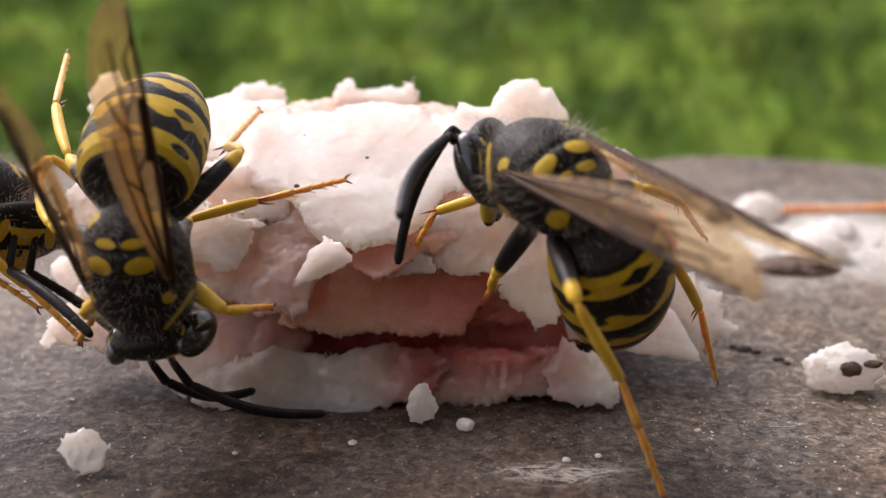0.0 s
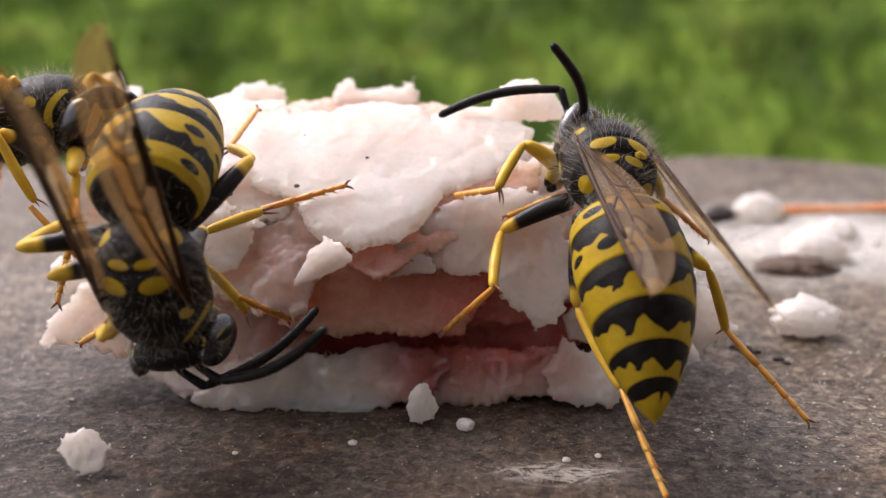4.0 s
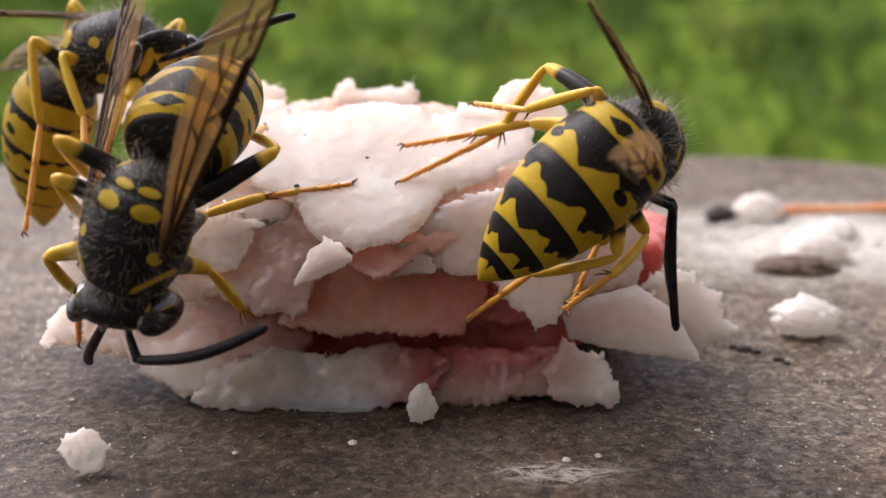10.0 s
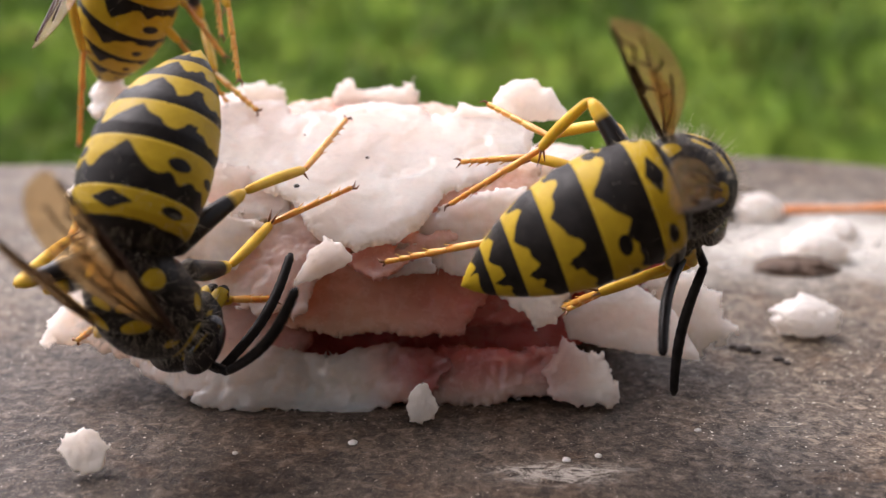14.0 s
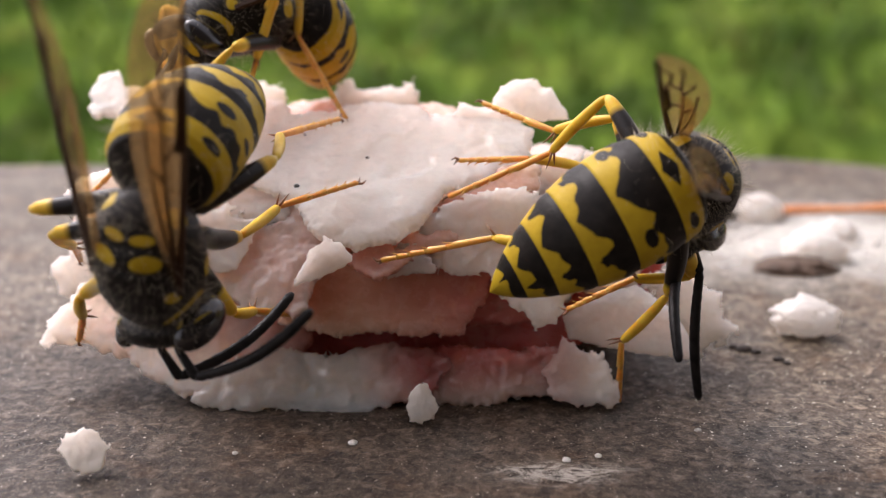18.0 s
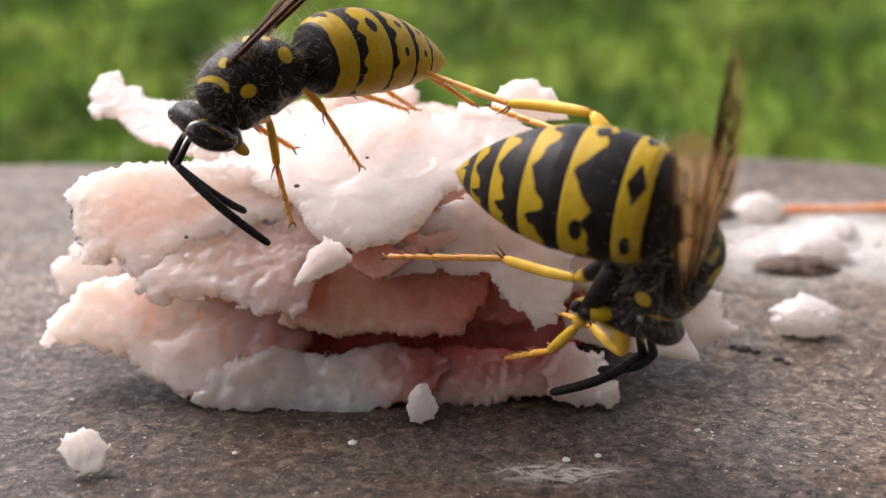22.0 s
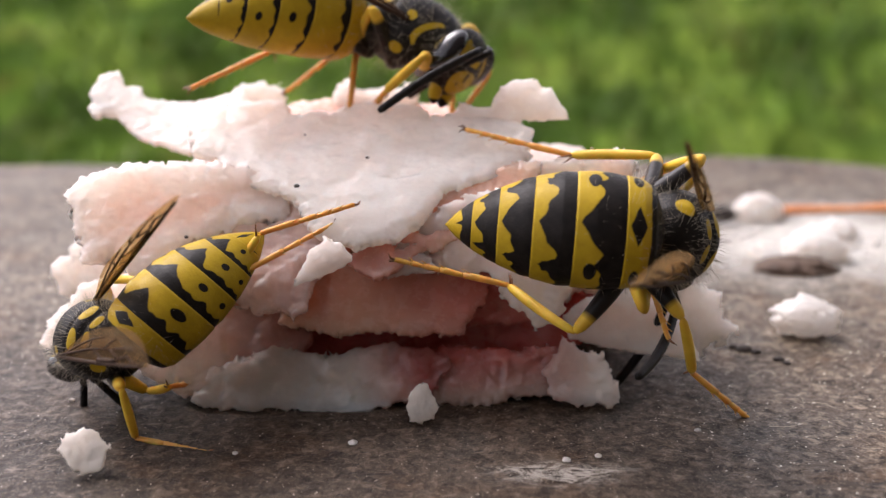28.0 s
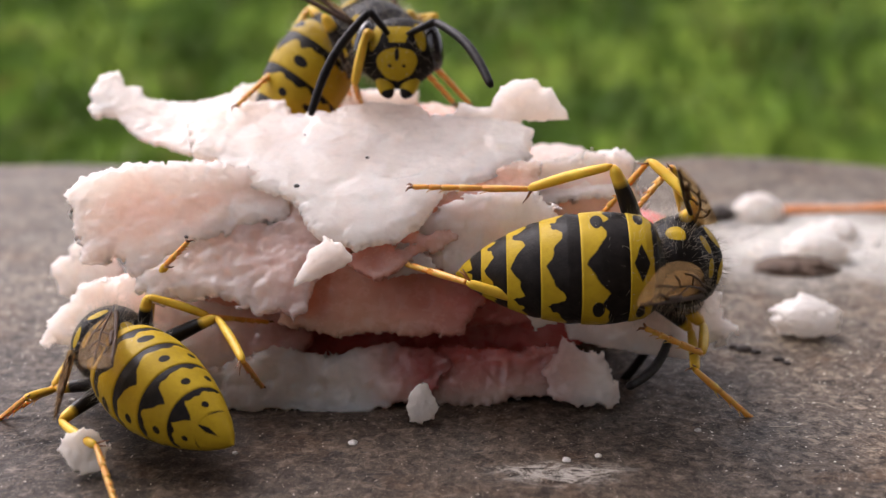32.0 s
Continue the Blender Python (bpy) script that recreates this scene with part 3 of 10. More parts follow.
slab("right_tip", MEAT_WHITE, (3.3, 7.3, 10.5), 25, [(-3.0, -1.1), (-2.7, 0.0), (-1.4, -0.2), (-1.0, 0.7), (0.5, 0.9), (0.7, 0.6), (1.1, 0.6), (1.6, -0.4), (1.9, -0.8), (-0.1, -0.8), (0.1, -2.1), (-1.4, -2.1)], 0.7, rag=0.1, rough=0.09, seed=97, label="pointed white shred of meat")
slab("right_mass", MEAT_ROSE, (4.3, 6.2, 5.3), 26, [(-4.2, 1.4), (-2.6, 2.3), (-0.8, 2.7), (1.9, 3.2), (3.2, 2.9), (3.6, 1.6), (3.6, -0.5), (3.2, -2.2), (0.4, -2.9), (-2.2, -2.7), (-4.0, -1.8)], 3.6, rag=0.35, rough=0.38, seed=101)
slab("right_top_flake", MEAT_WHITE, (5.8, 6.3, 7.9), 50, [(-1.8, -0.3), (-1.2, 0.6), (0.5, 0.8), (1.8, 0.7), (1.9, -0.3), (1.2, -1.7), (-1.2, -1.7), (-3.2, -2.5), (-4.3, -2.0), (-3.2, -0.9)], 1, rag=0.3, rough=0.22, seed=103)
slab("right_front_flake", MEAT_ROSE, (2.4, 2.2, 5.5), 22, [(-3.8, 0.5), (-2.9, 1.5), (-1.6, 2.2), (0.6, 2.4), (2.3, 1.2), (2.3, -1.0), (1.7, -2.5), (0.8, -2.7), (-0.1, -1.9), (-0.6, -1.0), (-1.0, -0.6), (-2.1, -0.9), (-2.7, -0.4)], 1.4, rag=0.3, rough=0.34, seed=107)
slab("crevice_wall", MEAT_PINK, (-0.1, 2.7, 6.5), 45, [(-3.5, -1.7), (-2.9, -1.0), (-1.7, -0.2), (-0.4, 0.9), (2.6, 2.7), (4.0, 2.7), (3.6, 1.4), (1.7, 0.1), (0.4, -0.8), (-0.8, -1.6), (-2.2, -2.5)], 1.2, rag=0.15, rough=0.2, seed=117, raw=(3.0, 2.0, -7.0, -2.0))
slab("small_flake", MEAT_ROSE, (-1.3, 1.5, 5.4), 20, [(-1.3, -0.6), (-0.7, 0.4), (-0.0, 0.8), (1.0, 0.2), (1.0, -0.3), (0.0, -0.4)], 0.6, rag=0.2, rough=0.15, seed=109)
slab("lower_right_slab", MEAT_ROSE, (7.2, 3.0, 2.1), 32, [(-2.6, 0.7), (-1.7, 1.4), (0.3, 1.9), (1.7, 0.8), (2.6, -1.1), (0.6, -0.8), (-1.3, -0.5), (-2.4, -0.2)], 1.3, rag=0.05, rough=0.08, seed=113, label="smooth pink slice with a pointed tip")
slab("right_outer_flake", MEAT_WHITE, (10.0, 5.1, 2.5), 25, [(-2.4, 0.9), (-1.5, 1.6), (0.1, 1.4), (1.0, 0.5), (1.7, -1.1), (0.7, -1.5), (-0.0, -1.9), (-0.7, -0.5)], 1.4, rag=0.35, rough=0.3, seed=127)
slab("left_outer_flake", MEAT_WHITE, (-15.3, 7.6, 3.1), 20, [(-1.2, 0.0), (-1.0, 0.6), (-0.2, 1.2), (1.4, 1.0), (2.1, -0.2), (0.7, -1.2), (-0.7, -0.7)], 1.2, rag=0.35, rough=0.22, seed=131)


def crumb_mesh(name, size, seed):
    """An angular torn bit with broken faces."""
    bm = bmesh.new()
    bmesh.ops.create_icosphere(bm, subdivisions=5 if max(size) > 0.5 else 4, radius=1.0)
    for v in bm.verts:
        p = v.co.copy()
        q = p * 1.9 + Vector((seed * 1.7, seed * 0.3, 0)) + 0.15 * noise.noise_vector(p * 5)
        c = noise.voronoi(q)[1][0]
        way = noise.noise_vector(c * 3.7)
        k = 1 + 0.12 * way.x + 0.4 * (q - c).dot(way) + 0.10 * noise.noise(p * 5) + 0.05 * noise.noise(p * 13)
        v.co = Vector((p.x * size[0], p.y * size[1], p.z * size[2])) * k * MM
    bmesh.ops.smooth_vert(bm, verts=bm.verts, factor=0.2, use_axis_x=True, use_axis_y=True, use_axis_z=True)
    for f in bm.faces:
        f.smooth = True
    me = bpy.data.meshes.new(name)
    bm.to_mesh(me)
    bm.free()
    return me


def crumb(place, size, seed, material, label, name="meat_crumb", category="crumb", group="", turn=0.0):
    ob = part(name, crumb_mesh(name, size, seed), material, None, "", mm(*place, 0, 0, turn))
    return tagged(ob, label, category, group)


def torn_crumb(place, outline, thick, seed, tilt, label):
    me = chunk_mesh("meat_crumb", outline, thick, rag=0.12, rough=0.3, seed=seed, res=0.05)
    return tagged(part("meat_crumb", me, CRUMB, None, "", mm(*place, tilt, 0, 8)), label, "crumb", "crumbs")


torn_crumb((-11.6, -4.3, 0.72), [(-0.74, 0.1), (-0.45, 0.62), (0.05, 0.85), (0.5, 0.6), (0.76, 0.15), (0.66, -0.5), (0.2, -0.68), (-0.3, -0.72), (-0.5, -0.35)], 0.9, 301, 62, "small whitish crumb of meat on the stone")
torn_crumb((-0.8, -0.35, 0.74), [(-0.58, -0.1), (-0.42, 0.4), (-0.12, 0.78), (0.25, 0.72), (0.45, 0.25), (0.62, -0.1), (0.36, -0.5), (0.0, -0.72), (-0.42, -0.62)], 0.6, 307, 72, "whitish crumb leaning on the chunk")
tiny_crumb = crumb((0.8, -1.0, 0.18), (0.32, 0.3, 0.22), 5.7, CRUMB, "tiny white crumb of meat", group="crumbs")
standing = crumb_mesh("meat_crumb", (1.4, 0.75, 0.92), 12.4)
moved_crumb = tagged(part("meat_crumb", standing, CRUMB, None, "", mm(15.3, 2.3, 0.95)), "large white crumb with a brown bit stuck on it", "crumb", "crumbs")
part("brown_bit", crumb_mesh("brown_bit", (0.42, 0.2, 0.3), 2.2), BARK, moved_crumb, "square brown bit of bark", mm(0.0, -0.68, 0.30))
part("brown_bit", crumb_mesh("brown_bit", (0.4, 0.2, 0.15), 4.2), BARK, moved_crumb, "", mm(0.85, -0.5, 0.45))
rng = np.random.RandomState(77)
for i in range(24):
    x, y, k = 21.5 + 3.6 * rng.randn(), 24.5 + 3.6 * rng.randn(), 0.6 + 1.1 * rng.rand()
    ob = part("meat_crumb", flake_of(CRUMB, i % 7), CRUMB, None, "", mm(x, y, 0.05 + 0.06 * k, 14 * rng.randn(), 14 * rng.randn(), 360 * rng.rand()) @ Matrix.Diagonal((k, k, k, 1)))
    tagged(ob, "white flake among scattered meat bits on the stone", "crumb", "scattered crumbs")
crumb((18.6, 18.4, 0.35), (2.1, 1.2, 0.6), 31.0, BARK, "dark brown clod of grit on the stone", "grit", "grit")
for x, y, size, seed in ((20.4, 20.6, (1.7, 1.2, 1.05), 95), (23.2, 25.2, (1.2, 1.0, 0.8), 97), (20.0, 30.0, (1.5, 1.0, 1.1), 99)):
    crumb((x, y, 0.7 * size[2]), size, seed, CRUMB, "creamy lump of meat lying on the stone", group="scattered crumbs")
crumb((21.5, 25.0, 0.3), (0.9, 0.7, 0.4), 39.0, DIRT, "dark brown clod of grit on the stone", "grit", "grit")
crumb((17.5, 29.8, 0.6), (0.9, 0.8, 0.6), 37.0, DIRT, "dark brown clod of grit on the stone", "grit", "grit")
for x, y, s, seed in ((12.8, 6.8, 0.35, 41), (13.2, 6.5, 0.22, 43), (12.4, 7.1, 0.2, 47), (13.9, 5.6, 0.25, 49), (14.1, 5.2, 0.18, 51)):
    crumb((x, y, 0.12), (s, s * 0.7, s * 0.5), seed, DIRT, "dark speck of grit on the stone", "grit", "grit", "specks")
for x, y, s, seed in ((-3.1, -2.2, 0.16, 61), (5.2, -3.2, 0.12, 63), (-7.0, -3.0, 0.1, 67), (4.1, -3.5, 0.14, 69), (9.0, -1.2, 0.12, 71), (-14, 1.5, 0.12, 73)):
    crumb((x, y, 0.05), (s, s, s * 0.5), seed, CRUMB, "pale fleck on the stone", "fleck", "fleck", "flecks")

for x, y, z, s, seed in ((-2.89, 4.29, 8.8, 0.07, 81), (-6.93, 1.26, 1.07, 0.07, 83), (-0.82, 1.79, 2.89, 0.17, 85), (-9.39, 1.94, 6.28, 0.08, 87),
                         (-5.42, 2.84, 8.0, 0.10, 89), (-9.63, 3.48, 2.99, 0.07, 91), (-5.39, 5.55, 9.47, 0.05, 93)):
    crumb((x, y, z), (s, s * 0.8, s * 0.8), seed, DIRT, "dark speck on the meat", "grit", "grit", "specks on the meat")


def blob(size, n=20, m=28, fn=None):
    def skin(u, w):
        t = math.pi * (u * 0.996 + 0.002)
        p = (-math.cos(t) * size[0], math.sin(t) * math.sin(w) * size[1], math.sin(t) * math.cos(w) * size[2])
        return fn(*p) if fn else p
    v, f, uv = rings(skin, n, m)
    return v, f


def litter():
    rng = np.random.RandomState(8)
    pieces = []
    for i in range(260):
        x, y = 22 + 4.2 * rng.randn(), 24.5 + 4.2 * rng.randn()
        if abs(x - 8) < 8 and y < 16:
            continue
        r = 0.06 + 0.30 * rng.rand() ** 3
        v, f = blob((r * (0.8 + 0.9 * rng.rand()), r * (0.8 + 0.5 * rng.rand()), r * 0.45), 4, 6, lambda x_, y_, z_, q=rng.rand(6): (x_ * (0.6 + q[0]) + 0.6 * (q[1] - 0.5) * abs(y_), y_ * (0.6 + q[2]) + 0.5 * (q[3] - 0.5) * abs(x_), z_ * (0.7 + q[4])))
        pieces.append(([(p[0] + x, p[1] + y, p[2] + 0.12 + r * 0.2) for p in v], f))
    me = mesh_of("crumb_litter", *merged(*pieces))
    tagged(part("crumb_litter", me, CRUMB), "fine white meat crumbs strewn over the stone", "crumbs", kind="stuff")


def needle():
    pts = [(20.6 + 2.0 * k, 30.8 + 0.25 * k + 0.15 * math.sin(k), 0.36 + 0.02 * k) for k in range(16)]
    v, f = tube(pts, [0.45 + 0.08 * math.sin(k * 1.7) for k in range(16)], 12)
    tagged(part("pine_needle", mesh_of("pine_needle", v, f), TWIG), "dry orange-brown needle lying on the stone", "needle")
    pts = [(860 + 26 * k, 2120 + 30 * k, 330 + 26 * k + 0.5 * k * k) for k in range(9)]
    v, f = tube(pts, [7 - 0.5 * k for k in range(9)], 8)
    tagged(part("dry_stalk", mesh_of("dry_stalk", v, f), STALK), "pale dry grass stalk in the lawn", "stalk")


def fibres():
    """Fine pale fibres lying on the stone."""
    for x, y, turn, bow in ((13.4, 1.2, -25, 0.25), (12.2, 3.0, 70, 0.3), (11.6, -0.9, 10, -0.15)):
        pts = [(0.16 * k, bow * math.sin(k / 8 * math.pi), 0.0) for k in range(9)]
        v, f = tube(pts, [0.008] * 9, 6)
        tagged(part("fibre", mesh_of("fibre", v, f), HAIR, None, "", mm(x, y, 0.075, 0, 0, turn)), "fine pale fibre lying on the stone", "fibre", "fibres")


fibres()

needle()
litter()


# ---- wasps ----
# a wasp's own space: x forwards, y to its left, z out of its back
GASTER_S = [0.0, 0.18, 0.4, 0.8, 1.4, 2.3, 3.4, 4.5, 5.5, 6.4, 7.0, 7.3]
GASTER_W = [0.24, 0.98, 1.50, 1.78, 1.90, 1.97, 1.91, 1.68, 1.30, 0.82, 0.36, 0.04]
CUTS = [0.0, 1.35, 2.95, 4.30, 5.45, 6.35, 7.3]


def gaster_drawing(k, u, a, dark):
    """Above zero yellow, below zero black; k: ring from the waist, u: along the ring, a: angle from the back's middle line."""
    s = abs(a)
    j = 0.05 * math.sin(a * 9 + k * 2.1) + 0.04 * math.sin(a * 17 + k)
    if k == 0:
        d = min(u - (0.36 + 0.06 * dark), 1.0)
        blot = max(abs(a) / 0.36 + abs(u - 0.70) / 0.20 - 1, -1) * 0.3
        side = (math.hypot((s - 1.05) / 0.22, (u - 0.72) / 0.12) - 1) * 0.25 if dark > 0.7 else 1.0
        return min(d, blot, side)
    if k == 5:
        return min(0.3 * (s / 0.16 + abs(u - 0.3) / 0.35 - 1), u - 0.38 * (dark > 0.7) + 0.05 * math.cos(3 * a))
    base = (0.13 + 0.34 * dark) * (1.0 if s < 1.2 else max(0.35, 1 - (s - 1.2) * 0.55)) + j
    if k >= 3:
        base *= 1.05 if dark > 0.7 else 0.8
    d = u - base
    reach = 0.90 if dark > 0.7 else 0.72
    tri = (s / (0.42 * (0.7 + 0.5 * dark)) + (u - base) / max(0.1, reach - base) - 1) * 0.3
    d = min(d, tri)
    if k == 1:
        d = min(d, (math.hypot((s - 0.88) / 0.19, (u - 0.66) / 0.13) - 1) * 0.25)
        if dark > 0.7:
            d = min(d, (math.hypot((s - 1.62) / 0.2, (u - 0.60) / 0.10) - 1) * 0.25)
    elif dark > 0.7:
        d = min(d, (abs(s - 0.86) / 0.20 + (u - base) / 0.36 - 1) * 0.25, (math.hypot((s - 0.88) / 0.13, (u - base - 0.20) / 0.09) - 1) * 0.2)
    else:
        d = min(d, (math.hypot((s - 0.82) / 0.13, (u - 0.66) / 0.12) - 1) * 0.25)
        if k < 4:
            d = min(d, (math.hypot((s - 1.55) / 0.12, (u - 0.62) / 0.10) - 1) * 0.25)
    return d


def gaster_meshes(dark):
    out = []
    for k in range(6):
        s0, s1 = CUTS[k], CUTS[k + 1]

        def skin(u, w):
            t = -0.10 + 1.12 * u if k else 1.02 * u
            s = s0 + (s1 - s0) * t
            r = float(np.interp(s, GASTER_S, GASTER_W))
            if k:
                r *= 0.972 + 0.028 * min(1.0, max(0.0, (t + 0.1) * 2.5))
            lip = 1.0
            if u > 0.965:
                lip = 1.0 - 0.035 * (u - 0.965) / 0.035
            r *= lip
            drop = -0.035 * s * s + 0.06 * s
            return (-s, r * 1.0 * math.sin(w), r * 0.92 * math.cos(w) + drop)

        v, f, uv = rings(skin, 40, 96)
        pat = [gaster_drawing(k, (-0.10 + 1.12 * u if k else u), w, dark) for u, w in uv]
        out.append(mesh_of("tergite", v, f, pat))
    return out


def thorax_mesh():
    xs = [-2.25, -2.1, -1.8, -1.2, -0.5, 0.3, 1.0, 1.6, 1.95, 2.1]
    ws = [0.30, 0.62, 1.10, 1.48, 1.66, 1.70, 1.62, 1.40, 1.15, 0.80]
    tops = [0.05, 0.35, 0.80, 1.28, 1.50, 1.55, 1.45, 1.20, 0.95, 0.65]
    lows = [-0.5, -0.75, -1.05, -1.35, -1.52, -1.58, -1.48, -1.25, -1.0, -0.65]

    def skin(u, w):
        x = -2.25 + 4.35 * u
        r, t, b = (float(np.interp(x, xs, q)) for q in (ws, tops, lows))
        y = r * math.sin(w)
        z = (t if math.cos(w) > 0 else -b) * math.cos(w)
        if math.cos(w) > 0:
            z += 0.10 * math.exp(-((x + 0.85) / 0.28) ** 2) * math.cos(w) - 0.12 * math.exp(-((x + 0.48) / 0.10) ** 2) * math.cos(w)
            z -= 0.12 * math.exp(-((x + 1.22) / 0.08) ** 2) * math.cos(w)
        return (x, y, z)

    v, f, uv = rings(skin, 70, 80)
    pat = []
    for x, y, z in v:
        s = abs(y)
        d = -0.4

        def spot(cx, cy, rx, ry):
            return 1 - math.hypot((x - cx) / rx, (s - cy) / ry)

        if z > 0:
            d = max(d, 0.4 * spot(-0.84, 0.62, 0.26, 0.42), 0.4 * spot(-1.42, 0.42, 0.14, 0.34), 0.4 * spot(0.42, 1.22, 0.22, 0.17))
            line = 1.75 - 1.1 * (s - 0.75)
            d = max(d, (0.12 - abs(x - line)) * 1.2 if 0.75 < s < 1.65 else -0.4)
        d = max(d, 0.4 * (1 - math.hypot((x - 0.15) / 0.32, (z + 0.35) / 0.26)) if s > 1.1 else -0.4)
        d = max(d, 0.4 * (1 - math.hypot((x + 1.75) / 0.24, (z - 0.1) / 0.35)) if s > 0.45 else -0.4)
        pat.append(d)
    return mesh_of("thorax", v, f, pat)


def head_mesh():
    def skin(u, w):
        t = math.pi * (u * 0.998 + 0.001)
        x, r = -math.cos(t), math.sin(t)
        y, z = r * math.sin(w), r * math.cos(w)
        k = 1.0 - 0.22 * max(0.0, -z)
        return (0.70 + 0.82 * x * (1.0 if x > 0 else 0.75), 1.82 * y * k, -0.25 + 1.48 * z)

    v, f, uv = rings(skin, 72, 96)
    pat = []
    for x, y, z in v:
        s, d = abs(y), -0.4
        if x > 0.80:
            d = max(d, 0.5 * (1 - math.hypot(s / (0.80 + 0.12 * (z + 0.95)), (z + 0.88) / 0.62)))
            d = max(d, 0.5 * min(1 - s / (0.34 + 0.5 * max(0.0, z - 0.1)), 1 - abs(z - 0.30) / 0.34) + 0.02)
            d = max(d, 0.5 * (1 - math.hypot((s - 0.93 + 0.25 * z) / 0.20, (z - 0.25) / 0.62)))
            d = min(d, 0.5 * (math.hypot(s / 0.10, (z + 0.55) / 0.26) - 1))
            d = min(d, 0.5 * (math.hypot((s - 0.28) / 0.07, (z + 0.98) / 0.07) - 1))
        elif x < 0.75 and s > 1.2 and x > 0.2:
            d = max(d, 0.075 - abs(x - 0.45))
        pat.append(d)
    return mesh_of("head", v, f, pat)


def limb_mesh(name, length, r0, r1, r2, black=0.0, bow=0.0):
    n = 14
    pts = [(length * k / n, 0, bow * math.sin(math.pi * k / n)) for k in range(n + 1)]
    rad = []
    for k in range(n + 1):
        u = k / n
        r = (r0 * (1 - u) ** 2 + 2 * r1 * u * (1 - u) + r2 * u * u)
        if k == 0 or k == n:
            r *= 0.55
        rad.append(r)
    v, f = tube(pts, [1.12 * r for r in rad], 10)
    return mesh_of(name, v, f, [p[0] / length - black for p in v])


def tarsus_mesh(length):
    pieces, x = [], 0.0
    for i, q in enumerate((0.40, 0.20, 0.15, 0.11, 0.14)):
        l = q * length
        r = 0.125 - 0.007 * i
        pieces.append(tube([(x, 0, 0), (x + 0.06, 0, 0), (x + l * 0.8, 0, -0.02), (x + l, 0, 0)], [r * 0.8, r * 0.85, r * 1.10, r * 0.85], 8))
        if i < 4:
            for s in (-1, 1):
                pieces.append(tube([(x + l * 0.8, s * 0.08, -0.05), (x + l * 1.0 + 0.1, s * 0.17, -0.14)], [0.03, 0.008], 5))
        x += l
    v, f = merged(*pieces)
    return mesh_of("tarsus", v, f)


def claw_mesh(length):
    pieces = []
    for s in (-1, 1):
        pieces.append(tube([(length - 0.05, 0, 0), (length + 0.14, s * 0.12, 0.03), (length + 0.26, s * 0.2, -0.10)], [0.06, 0.045, 0.01], 6))
    v, f = merged(*pieces)
    return mesh_of("claw", v, f)


def wing_blade(name, length, width, thick=0.03, fold=0.25):
    nu, nv = 40, 10
    verts, faces = [], []
    for side in (1, -1):
        for i in range(nu + 1):
            u = i / nu
            w = width * (0.14 + 0.86 * math.sin(min(1.0, u / 0.62) * math.pi / 2) ** 1.2) * math.sqrt(max(0.0, 1 - max(0.0, (u - 0.66) / 0.345) ** 2.2))
            for k in range(nv + 1):
                t = k / nv
                y = 0.25 * width * math.sin(math.pi * u * 0.9) * 0.3 - w * t
                z = fold * width * (1 - abs(2 * t - 1)) * (0.4 + 0.6 * math.sin(u * math.pi)) + 0.10 * width * math.sin(9 * u + 4 * t) * t * 0.35
                verts.append((-length * u, y, z + side * thick / 2))
    n = (nu + 1) * (nv + 1)
    for i in range(nu):
        for k in range(nv):
            a = i * (nv + 1) + k
            q = (a, a + 1, a + nv + 2, a + nv + 1)
            faces.append(q)
            faces.append(tuple(j + n for j in q[::-1]))
    rim = [i * (nv + 1) for i in range(nu + 1)] + [nu * (nv + 1) + k for k in range(1, nv + 1)] + [i * (nv + 1) + nv for i in range(nu - 1, -1, -1)] + list(range(nv - 1, 0, -1))
    for i in range(len(rim)):
        a, b = rim[i], rim[(i + 1) % len(rim)]
        faces.append((a, a + n, b + n, b))
    return mesh_of(name, verts, faces)


def vein_meshes(length, width):
    def point(u, t):
        w = width * (0.14 + 0.86 * math.sin(min(1.0, u / 0.62) * math.pi / 2) ** 1.2) * math.sqrt(max(0.0, 1 - max(0.0, (u - 0.66) / 0.345) ** 2.2))
        return (-length * u, 0.25 * width * math.sin(math.pi * u * 0.9) * 0.3 - w * t,
                0.10 * width * (1 - abs(2 * t - 1)) * (0.4 + 0.6 * math.sin(u * math.pi)) + 0.10 * width * math.sin(9 * u + 4 * t) * t * 0.35)
    lines = [([(u / 20, 0.01) for u in range(0, 20)], 0.10), ([(u / 20, 0.05 + 0.10 * u / 20) for u in range(10, 15)], 0.10),
             ([(u / 20, 0.35 + 0.08 * math.sin(u / 6)) for u in range(0, 14)], 0.055), ([(0.12, 0.42), (0.2, 0.6), (0.3, 0.68), (0.46, 0.72), (0.6, 0.74)], 0.04),
             ([(0.48, 0.38), (0.52, 0.2), (0.55, 0.12)], 0.04), ([(0.66, 0.42), (0.70, 0.25), (0.74, 0.14)], 0.04), ([(0.40, 0.40), (0.44, 0.58), (0.46, 0.72)], 0.04),
             ([(0.60, 0.42), (0.66, 0.6), (0.72, 0.7)], 0.04), ([(0.74, 0.2), (0.82, 0.28), (0.86, 0.10), (0.90, 0.02)], 0.04), ([(0.68, 0.42), (0.80, 0.5), (0.88, 0.55)], 0.035)]
    return [mesh_of("vein", *tube([point(u, t) for u, t in line], [max(0.035, 1.2 * r * (1 - 0.55 * k / len(line))) for k in range(len(line))], 6)) for line, r in lines]


